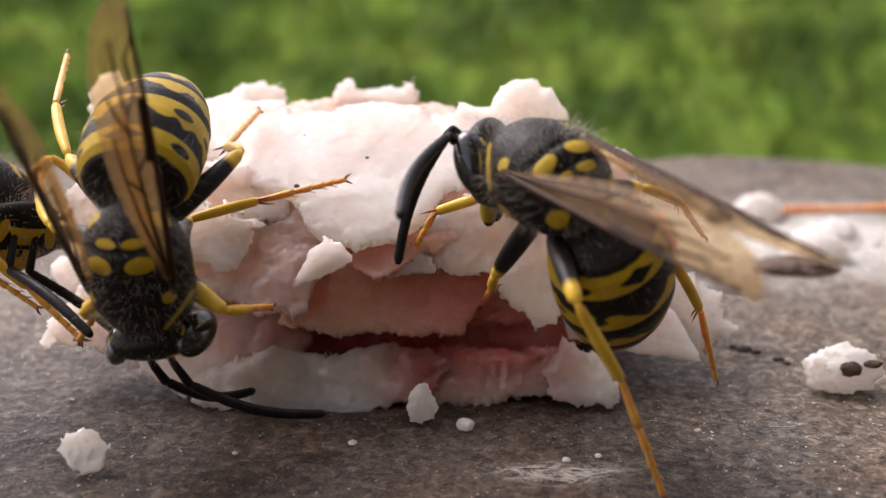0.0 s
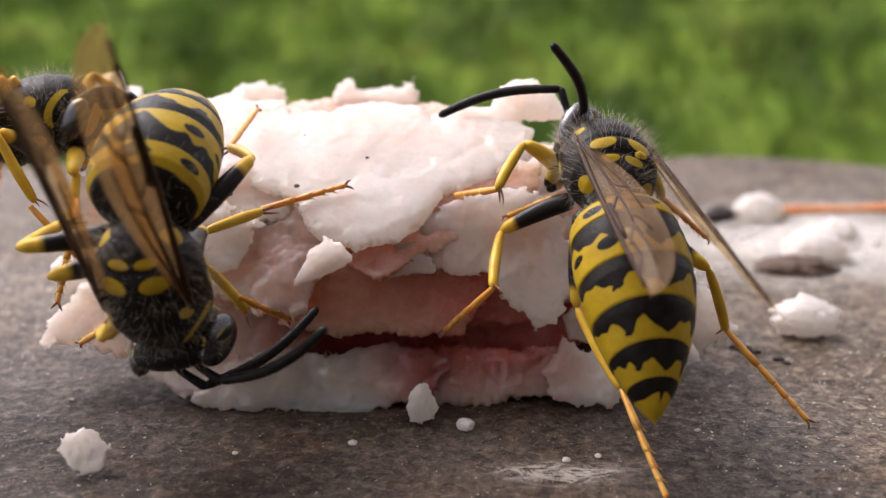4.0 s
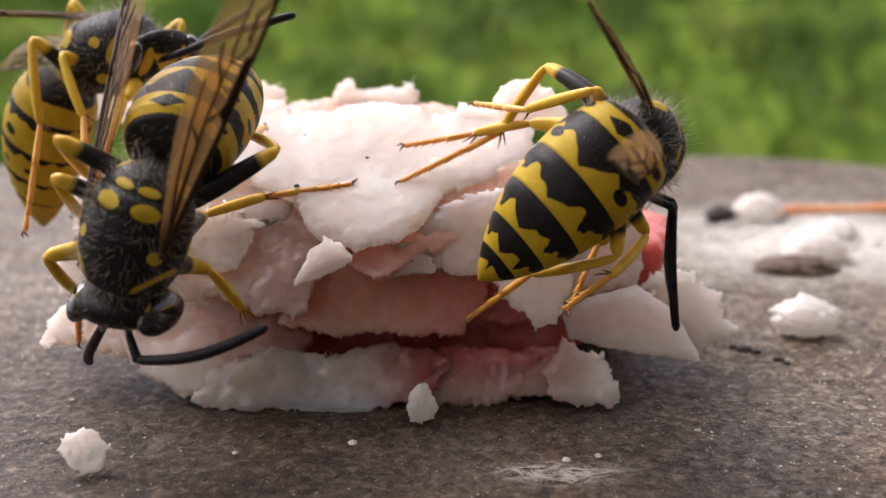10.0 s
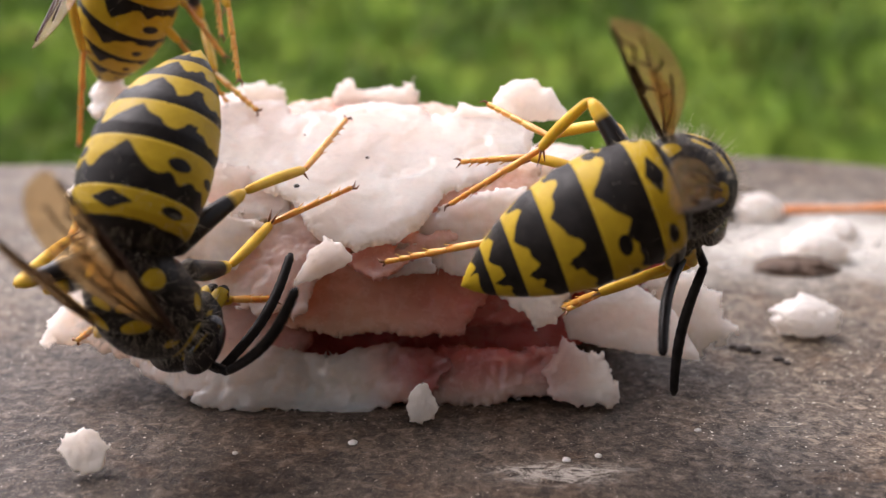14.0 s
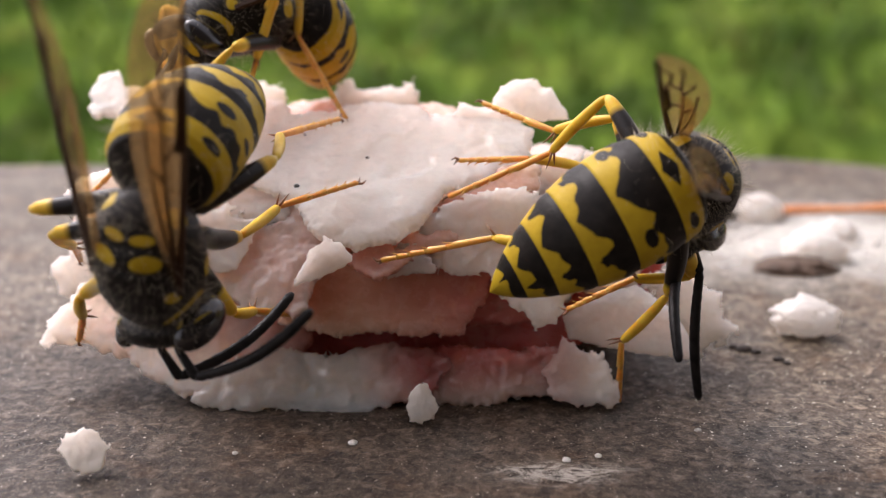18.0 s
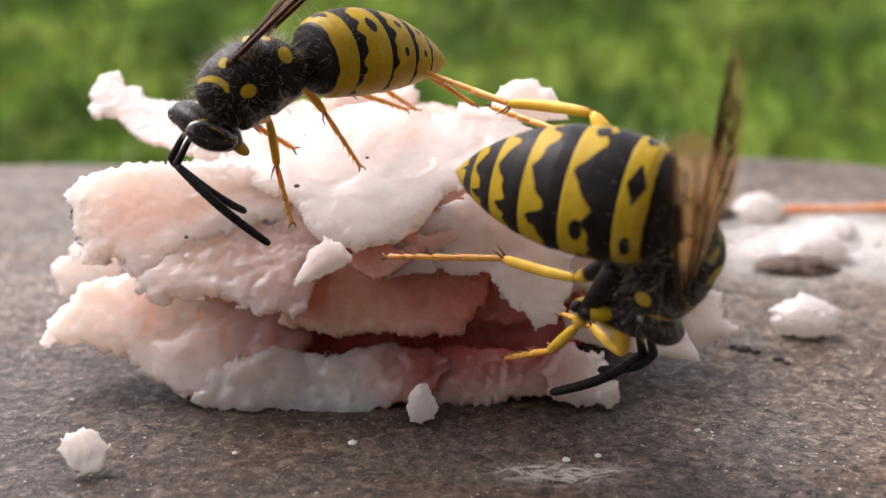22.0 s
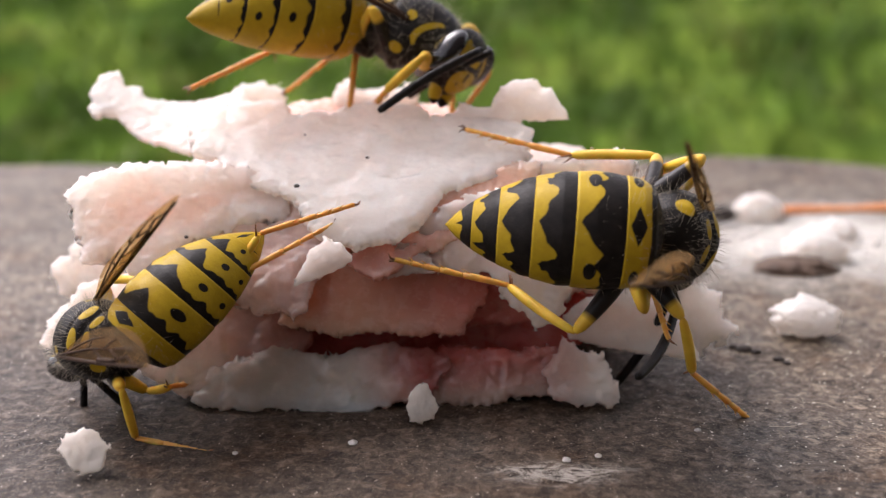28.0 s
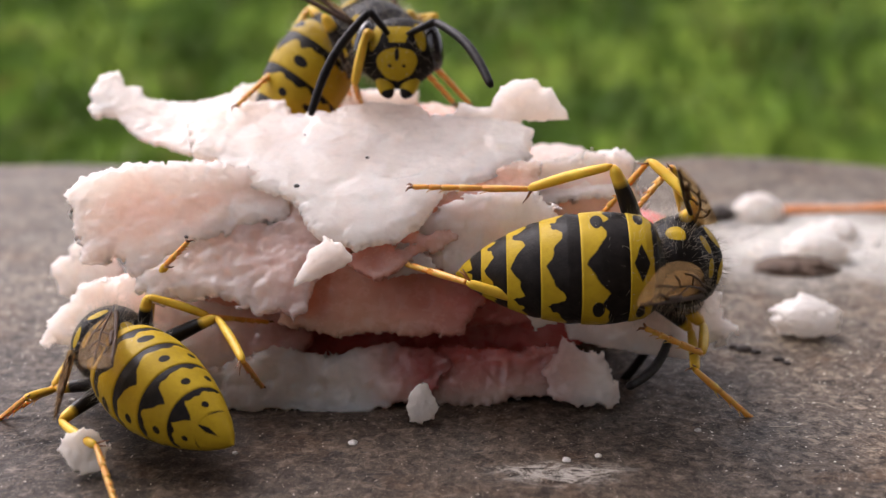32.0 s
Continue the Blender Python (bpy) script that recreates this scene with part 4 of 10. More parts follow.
def hair_mesh(source, count, length, seed, only=None):
    """Fine upright hairs on the skin of a mesh."""
    rng = np.random.RandomState(seed)
    verts, faces = [], []
    polys = [p for p in source.polygons if len(p.vertices) == 4 and (only is None or only(p.center / MM))]
    area = np.array([p.area for p in polys])
    for i in rng.choice(len(polys), count, p=area / area.sum()):
        p = polys[i]
        c, n = np.array(p.center) / MM, np.array(p.normal)
        d = n + 0.35 * rng.randn(3) * 0.8
        d /= np.linalg.norm(d)
        l = length * (0.5 + 0.8 * rng.rand())
        a = np.cross(d, rng.randn(3))
        a *= 0.0048 / np.linalg.norm(a)
        b = np.cross(d, a)
        o = len(verts)
        bend = 0.15 * l * rng.randn(3)
        verts += [c + a, c - 0.5 * a + 0.87 * b, c - 0.5 * a - 0.87 * b, c + d * l + bend]
        faces += [(o, o + 1, o + 3), (o + 1, o + 2, o + 3), (o + 2, o, o + 3)]
    return mesh_of("hairs", verts, faces)


HIPS = {"front": (1.15, 0.75, -1.25), "mid": (0.05, 0.85, -1.4), "hind": (-1.05, 0.75, -1.25)}
BONES = {"front": (2.5, 2.2, 2.6), "mid": (2.9, 2.7, 3.2), "hind": (3.4, 3.4, 4.2)}
NECK, WAIST = (1.85, 0, -0.15), (-2.2, 0, -0.5)
WING_ROOT = (0.35, 1.35, 0.85)
SHARED = {}


def shared(key, build, *args):
    if key not in SHARED:
        SHARED[key] = build(*args)
    return SHARED[key]


def wasp(label, dark, size=1.0):
    w = new("wasp")
    w.scale = (size, size, size)
    tagged(w, label, "wasp", "wasps on the bait")
    limbs = {}
    th = shared("thorax", thorax_mesh)
    thorax = part("thorax", th, CUTICLE, w, "black hairy thorax with yellow spots")
    hairs = part("hairs", shared("thorax_hair", hair_mesh, th, 1000, 0.65, 4, lambda c: abs(c.y) > 0.95 or c.x < -1.5 or c.z < 0), HAIR, thorax)
    tagged(hairs, kind="stuff")
    hairs = part("hairs", shared("back_hair", hair_mesh, th, 420, 0.55, 14, lambda c: c.z > 0.3), HAIR, thorax, "short pale hairs")
    tagged(hairs, kind="stuff")
    hd = shared("head", head_mesh)
    head = part("head", hd, CUTICLE, w, "black and yellow head", mm(*NECK))
    hairs = part("hairs", shared("head_hair", hair_mesh, hd, 600, 0.4, 5), HAIR, head)
    tagged(hairs, kind="stuff")
    limbs["head"] = head
    for s in (1, -1):
        v, f = shared("eye", blob, (0.60, 0.42, 1.02))
        e = shared(("eye", s), mesh_of, "eye", v, f)
        part("eye", e, EYE_BLACK, head, "glossy black compound eye", mm(0.83, s * 1.36, 0.02, s * 14, 8, s * 18))
        v, f = shared("jaw", blob, (0.26, 0.34, 0.62))
        e = shared("jaw_mesh", lambda: mesh_of("mandible", v, f, [p[2] / 1.0 + 0.32 for p in v]))
        part("mandible", e, CUTICLE, head, "yellow mandible with a dark tip", mm(0.87, s * 0.5, -1.62, s * -22, -12, 0))
    rings_ = shared(("gaster", dark), gaster_meshes, dark)
    gaster = part("gaster", rings_[0], CUTICLE, w, "yellow abdomen banded in black", mm(*WAIST))
    for me in rings_[1:]:
        part("tergite", me, CUTICLE, gaster)
    hairs = part("hairs", shared("gaster_hair", hair_mesh, rings_[0], 260, 0.45, 6), HAIR, gaster)
    tagged(hairs, kind="stuff")
    hairs = part("hairs", shared("gaster_hair_far", hair_mesh, rings_[1], 60, 0.25, 7), HAIR, gaster)
    tagged(hairs, kind="stuff")
    limbs["gaster"] = gaster
    for s, side in ((1, "left"), (-1, "right")):
        blade = shared(("wing", s), lambda: mirrored(wing_blade("wing", 10.3, 1.36, 0.03, 0.10), s))
        wing = part("wing", blade, WING, w, "smoky amber folded wing", mm(WING_ROOT[0], s * WING_ROOT[1], WING_ROOT[2]))
        for me in shared(("veins", s), lambda: [mirrored(q, s) for q in vein_meshes(10.3, 1.36)]):
            part("vein", me, VEIN, wing, "dark brown wing vein")
        part("hindwing", shared(("hindwing", s), lambda: mirrored(wing_blade("hindwing", 6.6, 0.5, 0.02, 0.08), s)), WING, wing, "", mm(-0.6, -0.25 * s, -0.16, 0, 0, 2 * s))
        limbs["wing_" + side] = wing
        scape = shared("scape", lambda: mesh_of("antenna", *tube([(0, 0, 0), (0.4, 0, 0.04), (1.25, 0, 0.05), (1.35, 0, 0.03)], [0.10, 0.13, 0.16, 0.10], 10)))
        ant = part("antenna", scape, BLACK, w, "long black antenna")
        n = 26
        flag = shared("flagellum", lambda: mesh_of("flagellum", *tube(
            [(4.7 * k / n, 0, 0.36 * math.sin(math.pi * k / n) - 0.1 * k / n) for k in range(n + 1)],
            [(0.11 if k == 0 else (0.09 if k == n else 0.145 + 0.03 * math.sin(math.pi * k / n) + (0.012 if k % 2 else 0))) for k in range(n + 1)], 12)))
        limbs["flagellum_" + side] = part("flagellum", flag, BLACK, ant, "", mm(1.30, 0, 0.03))
        limbs["antenna_" + side] = ant
        for leg in ("front", "mid", "hind"):
            a, b, c = BONES[leg]
            femur = part("femur", shared(("femur", leg), limb_mesh, "femur", a, 0.30, 0.36, 0.17, 0.8 if leg != "front" else 0.45, 0.12), LEG, w, "black thigh with a yellow end")
            tibia = part("tibia", shared(("tibia", leg), limb_mesh, "tibia", b, 0.12, 0.22, 0.14, -1.0, 0.06), LEG, w, "yellow shin")
            spur = shared("spur", lambda: mesh_of("spur", *merged(tube([(0, 0.05, 0), (0.25, 0.12, -0.22), (0.5, 0.16, -0.36)], [0.05, 0.035, 0.008], 6), tube([(0, -0.05, 0), (0.2, -0.1, -0.2), (0.36, -0.14, -0.34)], [0.05, 0.035, 0.008], 6))))
            part("spur", spur, CLAW, tibia, "", mm(b - 0.1, 0, -0.06))
            tarsus = part("tarsus", shared(("tarsus", leg), tarsus_mesh, c), TARSUS, w, "orange-yellow jointed foot")
            part("claw", shared(("claw", leg), claw_mesh, c), CLAW, tarsus)
            limbs[leg + "_" + side] = (femur, tibia, tarsus)
    return w, limbs


def mirrored(me, s):
    if s < 0:
        for v in me.vertices:
            v.co.y = -v.co.y
        me.flip_normals()
    return me


def bone(a, b, pole):
    x = (b - a).normalized()
    z = (pole - x * pole.dot(x))
    z = z.normalized() if z.length > 1e-6 else x.orthogonal().normalized()
    y = z.cross(x)
    m = Matrix((x, y, z)).transposed().to_4x4()
    m.translation = a * MM
    return m


def leg_poses(hip, foot, bones, pole, ankle=None, knee=None):
    """Thigh, shin and foot of a leg that reaches from hip to foot (millimetres, the wasp's own space); ankle and knee: about where these joints are."""
    la, lb, lc = bones
    gap = hip - foot
    if ankle is None:
        up = (gap.normalized() + 0.35 * pole).normalized()
        ankle = foot + up * lc * 0.97
        if gap.length < 3.0:
            ankle = foot + (pole + 0.2 * gap.normalized()).normalized() * lc * 0.6
    d = ankle - hip
    dist = min(max(d.length, abs(la - lb) + 0.1, 0.6), la + lb - 0.05)
    way = d.normalized()
    ankle = hip + way * dist
    x = (la * la + dist * dist - lb * lb) / (2 * dist)
    x = max(-la * 0.98, min(la * 0.98, x))
    bend = pole if knee is None else knee - hip
    side = bend - way * bend.dot(way)
    if side.length < 1e-4:
        side = pole - way * pole.dot(way)
    joint = hip + way * x + side.normalized() * math.sqrt(max(0.0, la * la - x * x))
    return bone(hip, joint, side), bone(joint, ankle, side), bone(ankle, foot, side)


def held(rows, t):
    """The row in force at t."""
    now = rows[0]
    for r in rows:
        if r[0] <= t + 0.02:
            now = r
    return now


# where a free foot hangs, in the wasp's own space
TUCKED = {"front": (2.4, 2.2, -2.8), "mid": (0.2, 4.0, -3.2), "hind": (-4.0, 3.2, -3.4)}


def stride(w, limbs, body, feet):
    """Moves a wasp along body rows and keeps its feet where they stand. A row of feet: seconds, the foot and, where known, the ankle and the knee."""
    walk(w, body)
    for s, side in ((1, "left"), (-1, "right")):
        for leg in ("front", "mid", "hind"):
            rows = feet.get(leg + "_" + side, [])
            keys = ([], [], [])
            for t, m in body:
                x, y, z = HIPS[leg]
                hip = Vector((x, s * y, z))
                place = held(rows, t) if rows else (0,)
                ankle = knee = None
                if len(place) > 3 and place[0] <= t + 0.02:
                    spots = [(m.inverted() @ (Vector(place[k:k + 3]) * MM)) / (MM * w.scale.x) for k in range(1, len(place), 3)]
                    foot = spots[0]
                    if len(spots) == 3:
                        ankle, knee = spots[1:]
                else:
                    a, b, c = TUCKED[leg]
                    foot = Vector((a, s * b, c))
                gap = foot - hip
                reach = sum(BONES[leg]) * 0.97
                if gap.length > reach:
                    foot = hip + gap.normalized() * reach
                    ankle = None
                out = 0.9 if leg != "hind" else 0.5
                pole = Vector((0.5 if leg == "front" else -0.35, out * s, 0.9)).normalized()
                for k, q in enumerate(leg_poses(hip, foot, BONES[leg], pole, ankle, knee)):
                    keys[k].append((t, q))
            for limb, rows_ in zip(limbs[leg + "_" + side], keys):
                walk(limb, rows_)


carried_flake = tagged(part("meat_flake", chunk_mesh("meat_flake", [(-2.1, -0.5), (-1.5, 0.8), (-0.9, 0.7), (-0.3, 1.5), (0.9, 1.0), (2.1, 0.3), (1.5, -0.4), (1.3, -0.9), (0.2, -1.5), (-0.6, -0.9), (-1.2, -1.2)], 0.7, rag=0.4, rough=0.3, seed=151, warp=(0.05, 0.04, 0)), MEAT_WHITE), "loose white flake of meat carried off by a wasp", "meat flake")
right_wasp = wasp("yellow and black wasp with bold black bands, feeding on the meat", 1.0)
left_wasp = wasp("dark yellow and black wasp, head down at the meat", 0.74)
rear_wasp = wasp("bright yellow wasp with narrow black bands", 0.35)
late_wasp = wasp("bright yellow wasp with narrow bands and small dots", 0.45, 0.84)


def motions():
    w, limbs = right_wasp
    feet = {
        "front_left": [
            (0, -1.01, 1.71, 5.92, -0.27, 0.01, 7.68, 1.65, -0.55, 8.4), (1, -0.7, 1.91, 7.04, 0.6, -0.23, 7.64, 1.79, -1.37, 9.05),
            (2, -0.6, 2.38, 6.92, 0.71, 0.33, 7.61, 2.03, -0.27, 9.13), (3, 0.44, 2.73, 7.7, 1.89, 0.61, 8.35, 2.85, 1.92, 9.73),
            (6, 0.96, 2.53, 7.64, 2.28, 0.41, 8.3, 3.26, 1.94, 9.52), (7, 0.66, 3.37, 7.56, 2.04, 1.55, 8.67, 3.49, 3.23, 8.88),
            (8, 0.44, 3, 7.1, 1.73, 1.26, 8.32, 2.05, 2.29, 10.49), (9, -1.63, 4.13, 9.3, 1.61, 3.96, 10.29, 3.89, 3.68, 11.02),
            (26, 7.7, 3.2, 7.6)],
        "mid_left": [
            (0, 1.43, 2.93, 3.36, 1.76, 0.29, 4.84, 2.08, -1.82, 6.32), (1, 1.29, 2.26, 4.02, 1.98, -0.44, 5.48, 2.22, -2.37, 7.29),
            (2, 1.31, 2.81, 3.85, 1.91, 0.17, 5.3, 1.99, -1.62, 7.2), (3, 0.02, 1.04, 2.99, 1.72, -0.71, 5.15, 2.06, 1.5, 6.57),
            (6, 0.13, 1.81, 2.83, 2.06, 0.95, 5.07, 2.46, 0.02, 7.38), (7, 0.44, 1.35, 3.32, 1.88, -0.53, 5.51, 2.1, -2.21, 7.63),
            (8, 1.5, 2.26, 4.46, 1.48, -0.47, 6.1, 1.33, 1.47, 7.97), (9, 1.13, 2.76, 7.48, 2.42, 0.39, 9.1, 2.97, -1.07, 11.25),
            (10, 1.14, 2.7, 11.09, 2.77, -0.11, 11.22, 5, -1.54, 12.04), (11, 1.56, 2.92, 11.12, 4.05, 3.89, 9.73, 6.43, 4.89, 9.79),
            (12, 1.63, 3.63, 10.97, 4.04, 1.79, 10.06, 5.72, -0.27, 10.48), (13, 1.82, 6.59, 10.43, 4.22, 4.51, 9.63, 6.07, 2.66, 10.44),
            (14, 1.61, 3.07, 11.04, 3.62, 0.61, 10.24, 5.66, -1.1, 10.98), (16.5, 1.52, 3.03, 11.04, 3.83, 0.75, 10.42, 5.53, -1.3, 11.1),
            (17, 1.52, 3.04, 11.04, 3.83, 0.76, 10.41, 5.53, -1.28, 11.1), (18, 1.56, 3.82, 10.94, 3.95, 1.97, 10.19, 5.83, 0.18, 10.79),
            (19, 1.46, 2.92, 11.12, 3.72, 0.65, 10.24, 5.54, -1.4, 10.65), (20, 1.67, 3.11, 10.99, 3.76, 0.87, 9.81, 5.18, -1.45, 10.1),
            (26, 6.5, 3.1, 7.5)],
        "hind_left": [
            (0, 6.78, -6.25, 0.14, 5.25, -6.62, 4.1, 3.69, -7.8, 6.92), (1, 6.8, -6.16, 0.13, 5.42, -7.11, 4.04, 4.01, -8.31, 6.93),
            (2, 6.92, -5.88, -0.01, 5.51, -6.66, 3.85, 4.49, -3.79, 5.35), (3, 6.86, -6.12, 0.11, 5.97, -2.66, 2.19, 4.63, -0.36, 4.22),
            (6, 6.83, -6.04, 0.03, 6.2, -2.46, 2.11, 5.22, 0.04, 4.19), (7, 6.88, -6.06, 0.04, 6.09, -2.54, 2.14, 4.68, -3.04, 5.2),
            (8, 0.56, -4.68, 0.01, 2.55, -2.66, 3.2, 2.58, -0.25, 5.63), (10, -1.97, 2.98, 7.97, 2.14, 3.84, 9.84, 3.69, 2.26, 12.3),
            (11, -1, 1.72, 7.56, 3.35, 1.65, 8.86, 5.58, 3.61, 10.51), (12, 0.02, 2.83, 7.68, 3.6, 1.22, 9.34, 5.51, -0.75, 11.39),
            (13, 0.23, 2.32, 7.26, 3.98, 3.01, 9.13, 5.56, 1.12, 11.44), (14, 0.12, 1.67, 7.51, 3.27, -0.21, 9.89, 4.5, -2.59, 12.07),
            (16.5, 0.02, 1.63, 7.52, 3.48, -0.04, 9.67, 4.87, -2.25, 11.94), (17, 0.12, 1.92, 7.6, 3.59, 0.09, 9.64, 5.01, -2.15, 11.9),
            (18, 0.13, 2.67, 7.61, 3.83, 1.58, 9.48, 5.45, -0.43, 11.73), (19, 0.43, 1.92, 7.66, 3.78, 0.14, 9.77, 5.27, -2.24, 11.77),
            (20, 0.53, 1.68, 6.98, 4.19, 0.01, 8.58, 5.88, -2.06, 10.75), (21, -0.62, 4.43, 9.75, 3.86, 2.95, 9.66, 6.71, 1.14, 10.75),
            (22, -0.78, 2.25, 12.3, 2.16, -0.74, 11.52, 4.62, -3.13, 11.62), (23, 0.34, 3.56, 10.24, 3.28, -0.04, 9.92, 6.87, -1.67, 10.6),
            (24, 0.45, 3.94, 10.1, 3.22, 0.35, 9.7, 7.02, -1, 10.02), (25, 0.76, 3.61, 9.94, 2.78, -0.42, 9.54, 7.13, -1.41, 10.1),
            (27.5, 0.8, 5.86, 9.68, 4.4, 3.89, 8.76, 7.79, 3.75, 8.68), (28, 0.53, 5.34, 9.83, 4.85, 4.17, 8.93, 7.83, 2.46, 9.23),
            (29, 0.61, 5.06, 9.81, 4.55, 3.27, 8.55, 7.58, 1.51, 8.48), (30, 0.52, 5.23, 10, 4.33, 3.18, 8.68, 7.32, 1.37, 9.12),
            (31, 0.52, 5.25, 10.06, 4.34, 3.25, 8.56, 6.95, 0.99, 9.15), (32, -1.63, 2.3, 8.11, 3.08, 1.9, 8.09, 5.85, 0.27, 9.22)],
        "hind_right": [
            (0, 10.9, 1.9, 0.1), (3, 13.09, -1.14, 0.17, 10.26, 0.68, 3.12, 9.19, -1.03, 5.85),
            (6, 11.84, -4.81, 0.37, 9.2, -3.63, 3.77, 9.83, -0.54, 4.89), (7, 12.18, -3.89, 0.07, 10.03, -1.37, 3.12, 9.05, -2.55, 6.1),
            (8, 10.08, 3.85, 0.22, 9.01, 1.68, 3.76, 8.77, 0.57, 7.05), (9, 11.45, -0.94, 0.19, 9.27, 0.16, 3.83, 8.98, -0.2, 7.23),
            (10, 0.65, 1.78, 2.95, 3.06, -0.33, 5.55, 5.68, -2.2, 6.48), (11, -3.44, 0.06, 5.91, 0.93, 0.79, 5.43, 4.39, 0.64, 3.99),
            (12, -2.42, 1.07, 5.77, 1.48, -0.59, 5.62, 4.28, -2.52, 5.32), (13, -2.25, 0.71, 5.77, 1.34, -1.62, 6.02, 4.24, -0.49, 4.88),
            (14, -2.25, 0.64, 5.68, 0.85, -2.24, 6.3, 3.6, -4.34, 6.18), (16.5, -2.25, 0.57, 5.77, 1.85, -0.95, 5.87, 4.26, -3.41, 5.6),
            (17, -2.25, 0.64, 5.74, 1.54, -1.39, 6, 4.25, -3.52, 5.64), (18, -2.25, 0.57, 5.77, 1.85, -0.96, 5.87, 4.47, -3.19, 5.53),
            (19, -2.23, 0.25, 5.86, 1.41, -2.17, 6.22, 4.79, -3.46, 5.81), (20, -2.3, 0.89, 5.82, 1.26, -1.47, 5.68, 5.21, -2.08, 4.59),
            (21, -2.42, 1.1, 5.76, 2.16, 1.16, 5.43, 4.76, -0.42, 4.34), (22, -2.23, 0.4, 5.96, 2.04, -0.94, 6.27, 4.31, -3.54, 6.21),
            (23, -2.29, 0.66, 5.89, 2.08, -0.28, 5.94, 4.22, -2.95, 5.74), (24, -2.27, 0.99, 5.86, 1.67, -0.68, 5.65, 3.99, -2.92, 4.48),
            (25, -2.26, 0.9, 5.92, 1.87, -0.4, 6.12, 3.93, -3.11, 5.7), (27.5, -2.25, 0.74, 5.86, 2.1, -0.14, 5.18, 4.41, 0.51, 2.85),
            (28, -2.21, 1.01, 5.79, 2.35, 0.77, 4.8, 4.23, -1.78, 3.68), (29, -2.3, 0.79, 5.85, 2.01, 0.01, 4.51, 3.98, -2.45, 3.22),
            (30, -2.19, 0.72, 5.87, 2.31, 0.07, 4.81, 4.26, -2.39, 3.5), (31, -2.23, 1.28, 5.71, 0.87, -1.52, 5.6, 4.18, -2.31, 3.27),
            (32, -2.33, 2, 5.52, 0.8, -0.53, 5.3, 4.24, -1.08, 2.8)],
        "mid_right": [
            (0, 9.8, 2.8, 6.1), (10, 4.22, 0, 4.1, 5.48, -2.39, 6.06, 7.38, -0.65, 6.35),
            (11, 4.32, -0.01, 4.21, 5.89, 2.6, 3.91, 8.07, 0.89, 4.55), (12, 4.35, 0.28, 4.01, 4.91, -2.62, 5.45, 7.16, -4, 6.53),
            (13, 4.82, 4.2, 2.94, 5.72, 1.43, 4.28, 8.25, 0.88, 5.09), (14, 4.26, 1.25, 3.73, 5.19, -1.38, 5.16, 7.98, -1.04, 6.16),
            (16.5, 6.64, 1.53, -0.12, 6.54, 0.39, 2.79, 7.55, -0.6, 5.02), (17, 6.64, 1.5, -0.1, 6.53, 0.34, 2.81, 7.54, -0.67, 5.04),
            (18, 6.63, 1.44, -0.08, 6.42, 0.27, 2.83, 7.51, -0.83, 4.99), (19, 6.54, 0.95, 0.13, 6.23, -0.93, 2.75, 7.14, -2.26, 4.94),
            (20, 4.41, 0.44, 2.77, 4.77, -2.72, 3.82, 5.18, -5.18, 5.09), (21, 2.24, 1.59, 1.57, 3.36, -0.9, 3.26, 5.93, -0.17, 3.31),
            (22, 2.2, 0.85, 1.85, 2.79, -1.84, 3.7, 4.23, -3.85, 4.99), (23, 0.33, 1.17, 3.16, 2.66, -0.8, 4.26, 4.05, -3.08, 4.73),
            (24, 1.71, -0.22, 0.31, 4.3, -0.62, 2.63, 5.93, -2.48, 3.83), (25, 1.79, 1.53, 3.59, 4.22, -0.72, 4.64, 5.9, -3.04, 4.52),
            (27.5, 11.37, 0.12, -0.06, 8.78, -0.18, 1.71, 8, -1.04, 4.13), (28, 11.26, 0.08, -0.16, 8.91, -0.21, 1.83, 8.31, -1.37, 4.15),
            (29, 11.24, -0.3, 0.01, 8.68, -0.79, 1.85, 8.21, -1.82, 4.3), (30, 11.27, -0.23, -0.02, 8.91, -0.58, 2.08, 8.46, -1.95, 4.34),
            (31, 11.16, -0.57, 0.13, 8.78, -1.11, 2.29, 9.24, 1.35, 3.21), (32, 11.36, 0.08, -0.16, 9.05, -0.04, 1.87, 9.39, 2.59, 2.56)],
        "front_right": [
            (0, 2.4, 2, 7.1), (9.4, 4.5, 0.2, 4.1),
            (19.9, 4.3, 0.1, 3.9), (24.5, 4.4, -1, 3.6),
            (27, 8, -0.1, 3.1)],
    }
